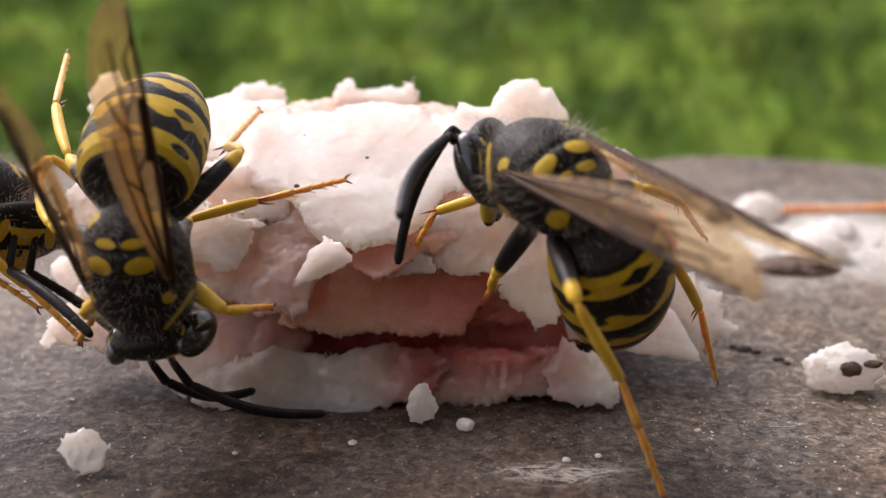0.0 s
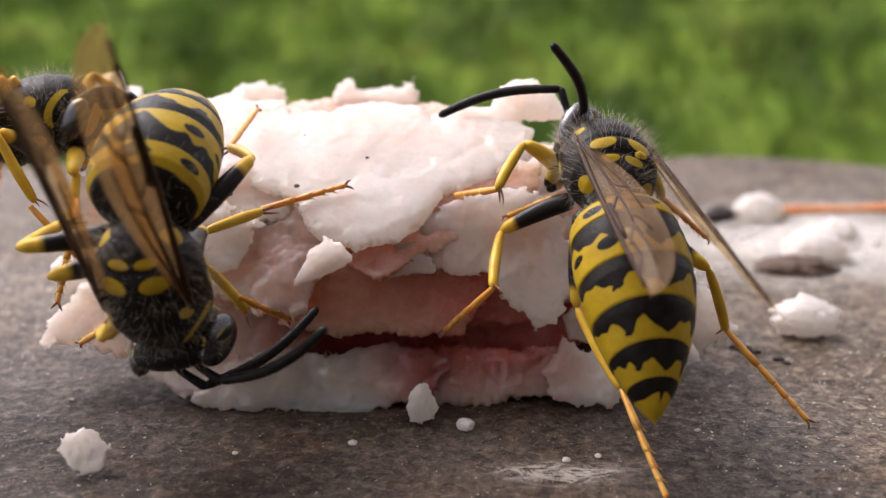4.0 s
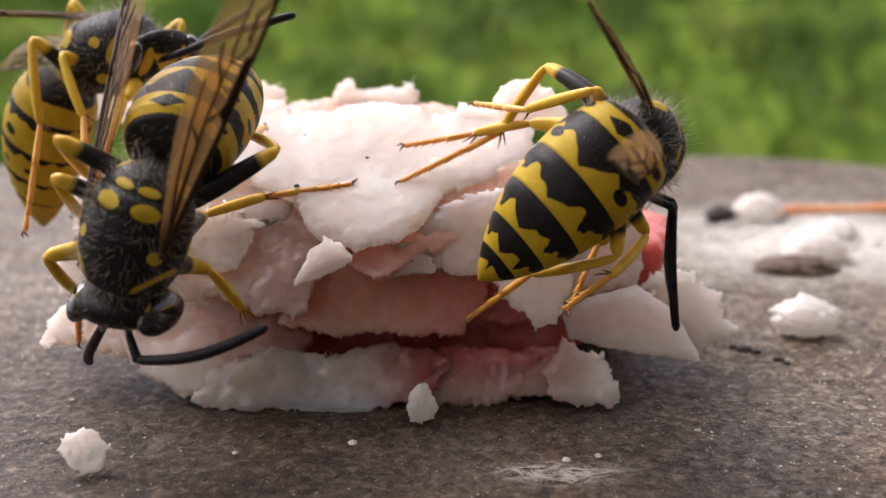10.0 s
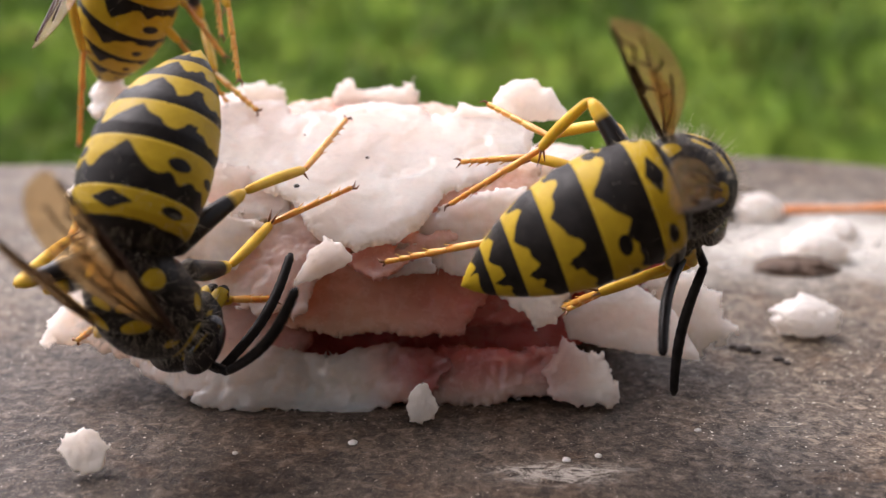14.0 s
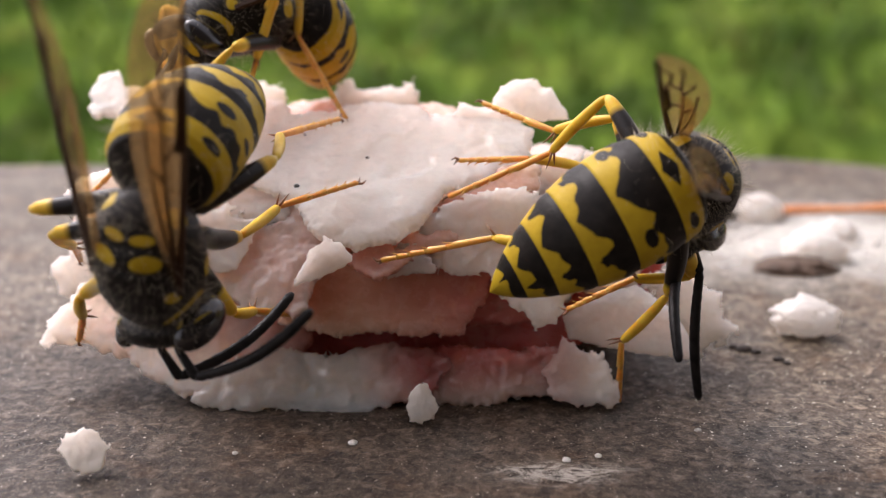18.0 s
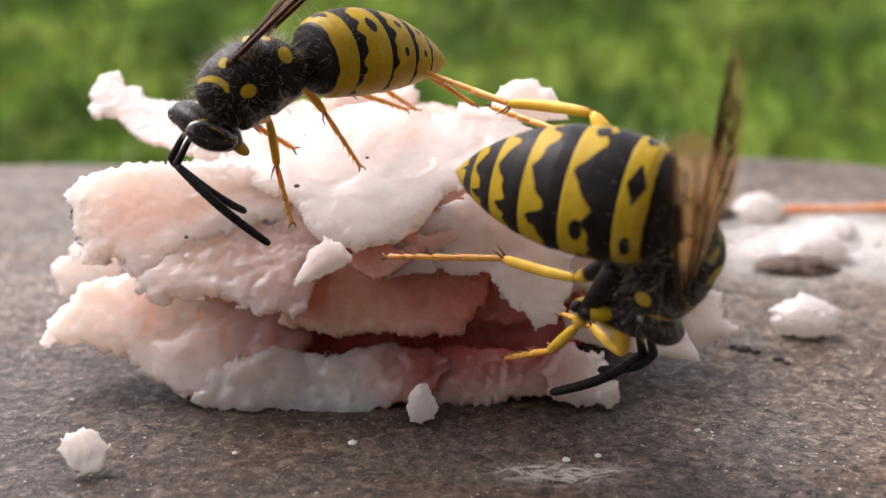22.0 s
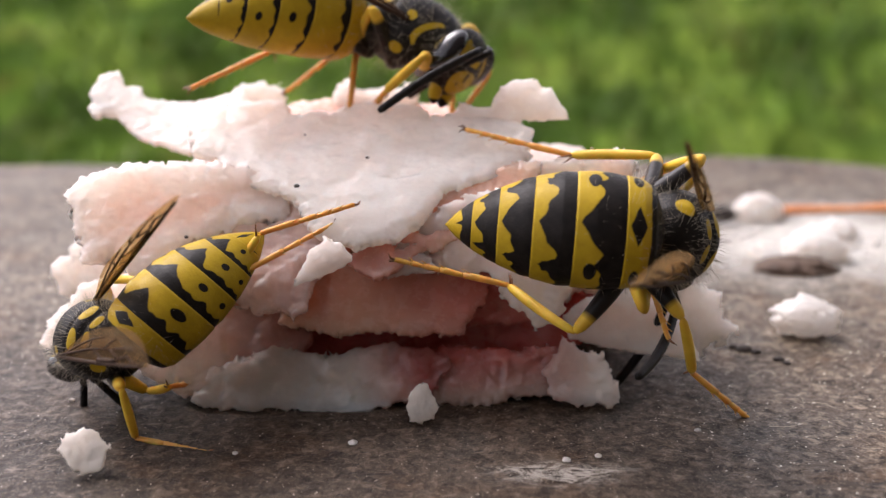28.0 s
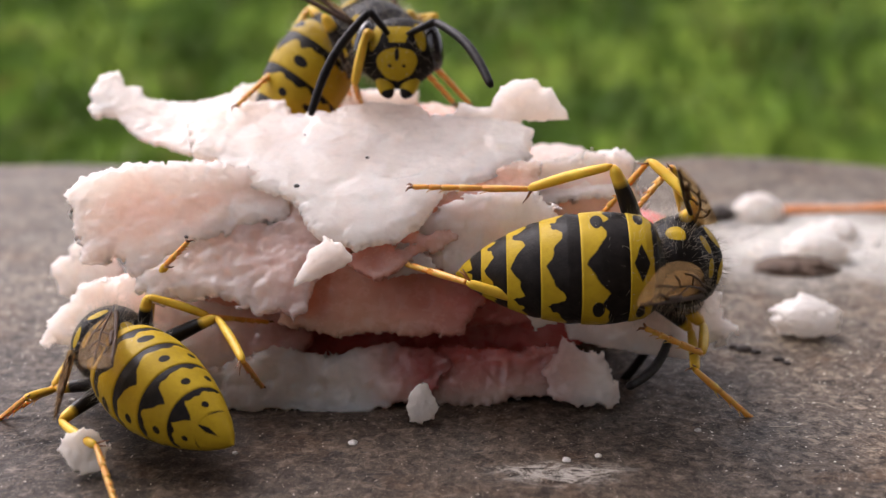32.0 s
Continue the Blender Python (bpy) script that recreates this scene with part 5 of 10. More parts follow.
    stride(w, limbs, [
        (0, mm(3.2, -4.11, 9.71, -26, -18, 126)), (1, mm(3.79, -4.71, 10.35, -18, -12, 118)), (2, mm(3.94, -3.64, 10.24, -18, -12, 115)),
        (2.1, mm(3.94, -3.64, 10.24, -18, -12, 115)), (2.3, mm(4.8, -1.38, 9.68, -5, -16, 103)), (2.5, mm(5.65, 0.88, 9.11, 8, -18, 89)),
        (3, mm(5.65, 0.88, 9.11, 8, -18, 89)), (3.75, mm(5.76, 1.05, 9.04, 9, -16, 91)), (4.5, mm(5.87, 1.22, 8.96, 9, -15, 92)),
        (5.25, mm(5.98, 1.39, 8.89, 10, -13, 94)), (6, mm(6.09, 1.55, 8.81, 11, -12, 95)), (7, mm(5.09, -0.26, 9.39, 5, -10, 102)),
        (7.6, mm(5.09, -0.26, 9.39, 5, -10, 102)), (8, mm(4.85, 2.16, 10.13, -1, 15, 104)), (8.5, mm(5.47, 1.48, 10.49, 9, 10, 99)),
        (9, mm(6.08, 0.79, 10.85, 19, 6, 94)), (9.15, mm(6.23, 0.76, 10.57, 38, 12, 93)), (9.3, mm(6.37, 0.73, 10.29, 58, 18, 94)),
        (9.45, mm(6.52, 0.7, 10.01, 79, 23, 97)), (9.6, mm(6.66, 0.67, 9.73, 100, 27, 102)), (10, mm(6.66, 0.67, 9.73, 100, 27, 102)),
        (10.25, mm(7.19, 1.39, 8.87, 90, 22, 94)), (10.5, mm(7.71, 2.11, 8.01, 80, 17, 88)), (10.75, mm(8.23, 2.83, 7.15, 71, 11, 83)),
        (11, mm(8.76, 3.55, 6.28, 63, 4, 79)), (12, mm(8.62, -0.62, 8.3, 33, 36, 83)), (12.5, mm(8.06, 0.02, 8.18, 62, 25, 102)),
        (13, mm(7.5, 0.67, 8.07, 84, 8, 111)), (13.5, mm(7.54, -1.06, 8.6, 64, 18, 101)), (14, mm(7.59, -2.78, 9.14, 40, 23, 87)),
        (16.5, mm(8.12, -1.95, 8.75, 37, 17, 95)), (17, mm(8.02, -2.03, 8.75, 40, 19, 93)), (18, mm(8.12, -1.27, 8.91, 46, 32, 90)),
        (18.4, mm(8.12, -1.27, 8.91, 46, 32, 90)), (19, mm(7.9, -3.27, 8.13, 71, 41, 95)), (19.5, mm(8.03, -2.88, 7.34, 78, 35, 98)),
        (20, mm(8.16, -2.5, 6.56, 85, 29, 100)), (21, mm(7.89, -0.81, 6.38, 109, 39, 90)), (22, mm(6.75, -5.04, 7.41, 120, 48, 104)),
        (23, mm(6.66, -4.44, 6.7, 125, 49, 111)), (24, mm(6.69, -3.67, 6.17, 126, 45, 104)), (25, mm(6.66, -4.44, 6.6, 133, 55, 117)),
        (26.25, mm(7.48, -1.54, 6.25, 103, 40, 87)), (27.5, mm(8.29, 1.36, 5.91, 87, 20, 73)), (27.62, mm(8.22, 1.06, 6.12, 89, 19, 75)),
        (27.75, mm(8.15, 0.76, 6.33, 92, 17, 78)), (27.88, mm(8.08, 0.46, 6.53, 95, 16, 80)), (28, mm(8.01, 0.16, 6.74, 97, 14, 83)),
        (28.5, mm(7.62, -0.07, 6.7, 98, 8, 93)), (29, mm(7.23, -0.31, 6.65, 98, 2, 104)), (30, mm(7.48, -0.32, 6.97, 90, 0, 107)),
        (30.25, mm(7.65, -0.35, 6.88, 80, 2, 99)), (30.5, mm(7.82, -0.38, 6.78, 70, 3, 92)), (30.75, mm(7.99, -0.41, 6.69, 60, 2, 84)),
        (31, mm(8.16, -0.43, 6.6, 50, 1, 77)), (31.5, mm(8.16, -0.43, 6.6, 50, 1, 77)), (31.62, mm(8.27, 0.04, 6.32, 56, 4, 76)),
        (31.75, mm(8.37, 0.52, 6.04, 62, 7, 77)), (31.88, mm(8.48, 0.99, 5.76, 68, 11, 77)), (32, mm(8.58, 1.46, 5.48, 74, 14, 78))], feet)
    walk(limbs["head"], [
        (0, mm(1.85, 0, -0.15, 32, 7, 42)), (1, mm(1.85, 0, -0.15, 36, 7, 45)), (2, mm(1.85, 0, -0.15, 35, 2, 43)),
        (2.1, mm(1.85, 0, -0.15, 35, 2, 43)), (2.3, mm(1.85, 0, -0.15, 38, -1, 52)), (2.5, mm(1.85, 0, -0.15, 40, -3, 61)),
        (3, mm(1.85, 0, -0.15, 40, -3, 61)), (3.75, mm(1.85, 0, -0.15, 39, -5, 60)), (4.5, mm(1.85, 0, -0.15, 39, -7, 59)),
        (5.25, mm(1.85, 0, -0.15, 38, -9, 59)), (6, mm(1.85, 0, -0.15, 38, -11, 58)), (7, mm(1.85, 0, -0.15, 33, -7, 64)),
        (7.6, mm(1.85, 0, -0.15, 33, -7, 64)), (8, mm(1.85, 0, -0.15, 42, -14, 71)), (8.5, mm(1.85, 0, -0.15, 46, -5, 66)),
        (9, mm(1.85, 0, -0.15, 50, 5, 62)), (9.15, mm(1.85, 0, -0.15, 33, 2, 28)), (9.3, mm(1.85, 0, -0.15, 21, -10, -4)),
        (9.45, mm(1.85, 0, -0.15, 17, -27, -36)), (9.6, mm(1.85, 0, -0.15, 24, -42, -73)), (10, mm(1.85, 0, -0.15, 24, -42, -73)),
        (10.25, mm(1.85, 0, -0.15, 9, -35, -69)), (10.5, mm(1.85, 0, -0.15, -4, -26, -67)), (10.75, mm(1.85, 0, -0.15, -16, -18, -68)),
        (11, mm(1.85, 0, -0.15, -28, -9, -70)), (12, mm(1.85, 0, -0.15, -19, 13, -36)), (12.5, mm(1.85, 0, -0.15, -7, -10, -63)),
        (13, mm(1.85, 0, -0.15, 16, -23, -97)), (13.5, mm(1.85, 0, -0.15, -8, -3, -69)), (14, mm(1.85, 0, -0.15, -22, 24, -49)),
        (16.5, mm(1.85, 0, -0.15, -20, 23, -45)), (17, mm(1.85, 0, -0.15, -22, 24, -49)), (18, mm(1.85, 0, -0.15, -19, 20, -42)),
        (18.4, mm(1.85, 0, -0.15, -19, 20, -42)), (19, mm(1.85, 0, -0.15, -26, -1, -57)), (19.5, mm(1.85, 0, -0.15, -25, 6, -62)),
        (20, mm(1.85, 0, -0.15, -25, 14, -68)), (21, mm(1.85, 0, -0.15, -27, -4, -58)), (22, mm(1.85, 0, -0.15, -26, -9, -47)),
        (23, mm(1.85, 0, -0.15, -27, -4, -54)), (24, mm(1.85, 0, -0.15, -30, -11, -59)), (25, mm(1.85, 0, -0.15, -24, 0, -48)),
        (26.25, mm(1.85, 0, -0.15, -23, 2, -47)), (27.5, mm(1.85, 0, -0.15, -22, 4, -46)), (27.62, mm(1.85, 0, -0.15, -22, 4, -49)),
        (27.75, mm(1.85, 0, -0.15, -21, 3, -53)), (27.88, mm(1.85, 0, -0.15, -20, 3, -57)), (28, mm(1.85, 0, -0.15, -19, 2, -61)),
        (28.5, mm(1.85, 0, -0.15, 3, -5, -9)), (29, mm(1.85, 0, -0.15, 12, -27, 41)), (30, mm(1.85, 0, -0.15, 12, -16, 37)),
        (30.25, mm(1.85, 0, -0.15, 12, -12, 26)), (30.5, mm(1.85, 0, -0.15, 12, -9, 16)), (30.75, mm(1.85, 0, -0.15, 10, -5, 6)),
        (31, mm(1.85, 0, -0.15, 8, -2, -4)), (31.5, mm(1.85, 0, -0.15, 8, -2, -4)), (31.62, mm(1.85, 0, -0.15, 4, 8, -16)),
        (31.75, mm(1.85, 0, -0.15, -2, 17, -29)), (31.88, mm(1.85, 0, -0.15, -11, 24, -44)), (32, mm(1.85, 0, -0.15, -22, 29, -60))])
    walk(limbs["gaster"], [
        (0, mm(-2.2, 0, -0.5, -84, -82, 79)), (1, mm(-2.2, 0, -0.5, -108, -76, 99)), (2, mm(-2.2, 0, -0.5, -85, -77, 84)),
        (2.1, mm(-2.2, 0, -0.5, -85, -77, 84)), (2.3, mm(-2.2, 0, -0.5, -9, -51, 17)), (2.5, mm(-2.2, 0, -0.5, 7, -16, 12)),
        (3, mm(-2.2, 0, -0.5, 7, -16, 12)), (3.75, mm(-2.2, 0, -0.5, 6, -19, 12)), (4.5, mm(-2.2, 0, -0.5, 5, -23, 13)),
        (5.25, mm(-2.2, 0, -0.5, 4, -27, 13)), (6, mm(-2.2, 0, -0.5, 3, -31, 13)), (7, mm(-2.2, 0, -0.5, -50, -64, 39)),
        (7.6, mm(-2.2, 0, -0.5, -50, -64, 39)), (8, mm(-2.2, 0, -0.5, 28, -72, -39)), (8.5, mm(-2.2, 0, -0.5, 18, -83, -23)),
        (9, mm(-2.2, 0, -0.5, -106, -85, 108)), (9.15, mm(-2.2, 0, -0.5, -111, -75, 111)), (9.3, mm(-2.2, 0, -0.5, -113, -64, 111)),
        (9.45, mm(-2.2, 0, -0.5, -115, -54, 110)), (9.6, mm(-2.2, 0, -0.5, -116, -43, 109)), (10, mm(-2.2, 0, -0.5, -116, -43, 109)),
        (10.25, mm(-2.2, 0, -0.5, -104, -58, 89)), (10.5, mm(-2.2, 0, -0.5, -73, -68, 50)), (10.75, mm(-2.2, 0, -0.5, -31, -65, 0)),
        (11, mm(-2.2, 0, -0.5, -11, -52, -29)), (12, mm(-2.2, 0, -0.5, 97, -56, -86)), (12.5, mm(-2.2, 0, -0.5, 111, -72, -126)),
        (13, mm(-2.2, 0, -0.5, 174, -74, 145)), (13.5, mm(-2.2, 0, -0.5, 107, -75, -135)), (14, mm(-2.2, 0, -0.5, 83, -61, -97)),
        (16.5, mm(-2.2, 0, -0.5, 81, -53, -111)), (17, mm(-2.2, 0, -0.5, 79, -56, -105)), (18, mm(-2.2, 0, -0.5, 113, -72, -115)),
        (18.4, mm(-2.2, 0, -0.5, 113, -72, -115)), (19, mm(-2.2, 0, -0.5, 156, -66, -151)), (19.5, mm(-2.2, 0, -0.5, 160, -69, -158)),
        (20, mm(-2.2, 0, -0.5, 166, -73, -168)), (21, mm(-2.2, 0, -0.5, -82, -77, 92)), (22, mm(-2.2, 0, -0.5, -167, -72, -166)),
        (23, mm(-2.2, 0, -0.5, -168, -70, -162)), (24, mm(-2.2, 0, -0.5, -132, -75, 162)), (25, mm(-2.2, 0, -0.5, -157, -67, -169)),
        (26.25, mm(-2.2, 0, -0.5, 113, -89, -100)), (27.5, mm(-2.2, 0, -0.5, 5, -67, -13)), (27.62, mm(-2.2, 0, -0.5, 1, -72, -9)),
        (27.75, mm(-2.2, 0, -0.5, -7, -78, -1)), (27.88, mm(-2.2, 0, -0.5, -24, -82, 17)), (28, mm(-2.2, 0, -0.5, -70, -85, 63)),
        (28.5, mm(-2.2, 0, -0.5, -159, -81, 148)), (29, mm(-2.2, 0, -0.5, -178, -72, 163)), (30, mm(-2.2, 0, -0.5, 160, -65, -179)),
        (30.25, mm(-2.2, 0, -0.5, 126, -71, -146)), (30.5, mm(-2.2, 0, -0.5, 86, -68, -106)), (30.75, mm(-2.2, 0, -0.5, 63, -58, -84)),
        (31, mm(-2.2, 0, -0.5, 51, -46, -73)), (31.5, mm(-2.2, 0, -0.5, 51, -46, -73)), (31.62, mm(-2.2, 0, -0.5, 53, -54, -69)),
        (31.75, mm(-2.2, 0, -0.5, 54, -61, -66)), (31.88, mm(-2.2, 0, -0.5, 54, -68, -62)), (32, mm(-2.2, 0, -0.5, 51, -76, -56))])
    walk(limbs["wing_left"], [
        (0, mm(0.35, 1.35, 0.85, -32, 13, 0)), (1, mm(0.35, 1.35, 0.85, -32, 4, 4)), (2, mm(0.35, 1.35, 0.85, -34, 9, -12)),
        (2.1, mm(0.35, 1.35, 0.85, -34, 9, -12)), (2.3, mm(0.35, 1.35, 0.85, -33, 6, -4)), (2.5, mm(0.35, 1.35, 0.85, -33, 2, 3)),
        (3, mm(0.35, 1.35, 0.85, -33, 2, 3)), (3.75, mm(0.35, 1.35, 0.85, -33, 1, 4)), (4.5, mm(0.35, 1.35, 0.85, -33, 0, 4)),
        (5.25, mm(0.35, 1.35, 0.85, -33, -2, 5)), (6, mm(0.35, 1.35, 0.85, -33, -3, 6)), (7, mm(0.35, 1.35, 0.85, -33, -2, 8)),
        (7.6, mm(0.35, 1.35, 0.85, -33, -2, 8)), (8, mm(0.35, 1.35, 0.85, -35, -7, -21)), (8.5, mm(0.35, 1.35, 0.85, -35, -9, -15)),
        (9, mm(0.35, 1.35, 0.85, -35, -10, -8)), (9.15, mm(0.35, 1.35, 0.85, -35, -16, -6)), (9.3, mm(0.35, 1.35, 0.85, -36, -21, -4)),
        (9.45, mm(0.35, 1.35, 0.85, -37, -27, -1)), (9.6, mm(0.35, 1.35, 0.85, -38, -32, 2)), (10, mm(0.35, 1.35, 0.85, -38, -32, 2)),
        (10.25, mm(0.35, 1.35, 0.85, -36, -24, -8)), (10.5, mm(0.35, 1.35, 0.85, -35, -15, -16)), (10.75, mm(0.35, 1.35, 0.85, -35, -7, -24)),
        (11, mm(0.35, 1.35, 0.85, -37, 1, -33)), (12, mm(0.35, 1.35, 0.85, -35, -14, -9)), (12.5, mm(0.35, 1.35, 0.85, -34, -27, -19)),
        (13, mm(0.35, 1.35, 0.85, -31, -39, -31)), (13.5, mm(0.35, 1.35, 0.85, -34, -24, -22)), (14, mm(0.35, 1.35, 0.85, -35, -8, -14)),
        (16.5, mm(0.35, 1.35, 0.85, -35, -8, -20)), (17, mm(0.35, 1.35, 0.85, -35, -9, -16)), (18, mm(0.35, 1.35, 0.85, -36, -17, -3)),
        (18.4, mm(0.35, 1.35, 0.85, -36, -17, -3)), (19, mm(0.35, 1.35, 0.85, -36, -21, -3)), (19.5, mm(0.35, 1.35, 0.85, -36, -21, -5)),
        (20, mm(0.35, 1.35, 0.85, -36, -21, -6)), (21, mm(0.35, 1.35, 0.85, -33, 1, -1)), (22, mm(0.35, 1.35, 0.85, -35, -13, 15)),
        (23, mm(0.35, 1.35, 0.85, -36, -15, 15)), (24, mm(0.35, 1.35, 0.85, -35, -12, 12)), (25, mm(0.35, 1.35, 0.85, -36, -14, 18)),
        (26.25, mm(0.35, 1.35, 0.85, -34, -9, 6)), (27.5, mm(0.35, 1.35, 0.85, -34, -3, -5)), (27.62, mm(0.35, 1.35, 0.85, -34, -5, -5)),
        (27.75, mm(0.35, 1.35, 0.85, -35, -7, -5)), (27.88, mm(0.35, 1.35, 0.85, -35, -8, -6)), (28, mm(0.35, 1.35, 0.85, -35, -10, -6)),
        (28.5, mm(0.35, 1.35, 0.85, -35, -20, -9)), (29, mm(0.35, 1.35, 0.85, -36, -31, -11)), (30, mm(0.35, 1.35, 0.85, -35, -32, -15)),
        (30.25, mm(0.35, 1.35, 0.85, -35, -23, -14)), (30.5, mm(0.35, 1.35, 0.85, -35, -13, -13)), (30.75, mm(0.35, 1.35, 0.85, -35, -3, -12)),
        (31, mm(0.35, 1.35, 0.85, -34, 6, -11)), (31.5, mm(0.35, 1.35, 0.85, -34, 6, -11)), (31.62, mm(0.35, 1.35, 0.85, -34, 4, -10)),
        (31.75, mm(0.35, 1.35, 0.85, -34, 2, -10)), (31.88, mm(0.35, 1.35, 0.85, -34, 0, -9)), (32, mm(0.35, 1.35, 0.85, -34, -2, -8))])
    walk(limbs["wing_right"], [
        (0, mm(0.35, -1.35, 0.85, 32, 9, -1)), (1, mm(0.35, -1.35, 0.85, 32, 6, -4)), (2, mm(0.35, -1.35, 0.85, 33, 4, -2)),
        (2.1, mm(0.35, -1.35, 0.85, 33, 4, -2)), (2.3, mm(0.35, -1.35, 0.85, 34, 3, 4)), (2.5, mm(0.35, -1.35, 0.85, 34, 2, 10)),
        (3, mm(0.35, -1.35, 0.85, 34, 2, 10)), (3.75, mm(0.35, -1.35, 0.85, 34, 1, 9)), (4.5, mm(0.35, -1.35, 0.85, 34, 0, 8)),
        (5.25, mm(0.35, -1.35, 0.85, 34, -2, 7)), (6, mm(0.35, -1.35, 0.85, 34, -3, 6)), (7, mm(0.35, -1.35, 0.85, 34, -2, 6)),
        (7.6, mm(0.35, -1.35, 0.85, 34, -2, 6)), (8, mm(0.35, -1.35, 0.85, 35, -11, 6)), (8.5, mm(0.35, -1.35, 0.85, 35, -9, 7)),
        (9, mm(0.35, -1.35, 0.85, 35, -8, 8)), (9.15, mm(0.35, -1.35, 0.85, 35, -13, 9)), (9.3, mm(0.35, -1.35, 0.85, 35, -18, 10)),
        (9.45, mm(0.35, -1.35, 0.85, 35, -22, 12)), (9.6, mm(0.35, -1.35, 0.85, 35, -27, 13)), (10, mm(0.35, -1.35, 0.85, 35, -27, 13)),
        (10.25, mm(0.35, -1.35, 0.85, 36, -23, 5)), (10.5, mm(0.35, -1.35, 0.85, 36, -19, -3)), (10.75, mm(0.35, -1.35, 0.85, 36, -14, -10)),
        (11, mm(0.35, -1.35, 0.85, 34, -10, -17)), (12, mm(0.35, -1.35, 0.85, 40, -33, -8)), (12.5, mm(0.35, -1.35, 0.85, 41, -35, -11)),
        (13, mm(0.35, -1.35, 0.85, 42, -38, -14)), (13.5, mm(0.35, -1.35, 0.85, 39, -30, -10)), (14, mm(0.35, -1.35, 0.85, 37, -22, -7)),
        (16.5, mm(0.35, -1.35, 0.85, 37, -19, -21)), (17, mm(0.35, -1.35, 0.85, 37, -20, -17)), (18, mm(0.35, -1.35, 0.85, 37, -27, -2)),
        (18.4, mm(0.35, -1.35, 0.85, 37, -27, -2)), (19, mm(0.35, -1.35, 0.85, 37, -29, 0)), (19.5, mm(0.35, -1.35, 0.85, 37, -29, 1)),
        (20, mm(0.35, -1.35, 0.85, 37, -29, 2)), (21, mm(0.35, -1.35, 0.85, 34, -1, 8)), (22, mm(0.35, -1.35, 0.85, 35, -17, 17)),
        (23, mm(0.35, -1.35, 0.85, 35, -22, 16)), (24, mm(0.35, -1.35, 0.85, 35, -16, 16)), (25, mm(0.35, -1.35, 0.85, 35, -18, 22)),
        (26.25, mm(0.35, -1.35, 0.85, 35, -14, 12)), (27.5, mm(0.35, -1.35, 0.85, 35, -10, 2)), (27.62, mm(0.35, -1.35, 0.85, 35, -11, 2)),
        (27.75, mm(0.35, -1.35, 0.85, 35, -12, 1)), (27.88, mm(0.35, -1.35, 0.85, 35, -14, 1)), (28, mm(0.35, -1.35, 0.85, 35, -15, 1)),
        (28.5, mm(0.35, -1.35, 0.85, 37, -23, -1)), (29, mm(0.35, -1.35, 0.85, 38, -31, -4)), (30, mm(0.35, -1.35, 0.85, 38, -32, -3)),
        (30.25, mm(0.35, -1.35, 0.85, 37, -26, -4)), (30.5, mm(0.35, -1.35, 0.85, 37, -20, -5)), (30.75, mm(0.35, -1.35, 0.85, 36, -15, -6)),
        (31, mm(0.35, -1.35, 0.85, 34, -9, -7)), (31.5, mm(0.35, -1.35, 0.85, 34, -9, -7)), (31.62, mm(0.35, -1.35, 0.85, 35, -10, -6)),
        (31.75, mm(0.35, -1.35, 0.85, 35, -11, -5)), (31.88, mm(0.35, -1.35, 0.85, 35, -12, -5)), (32, mm(0.35, -1.35, 0.85, 35, -13, -4))])
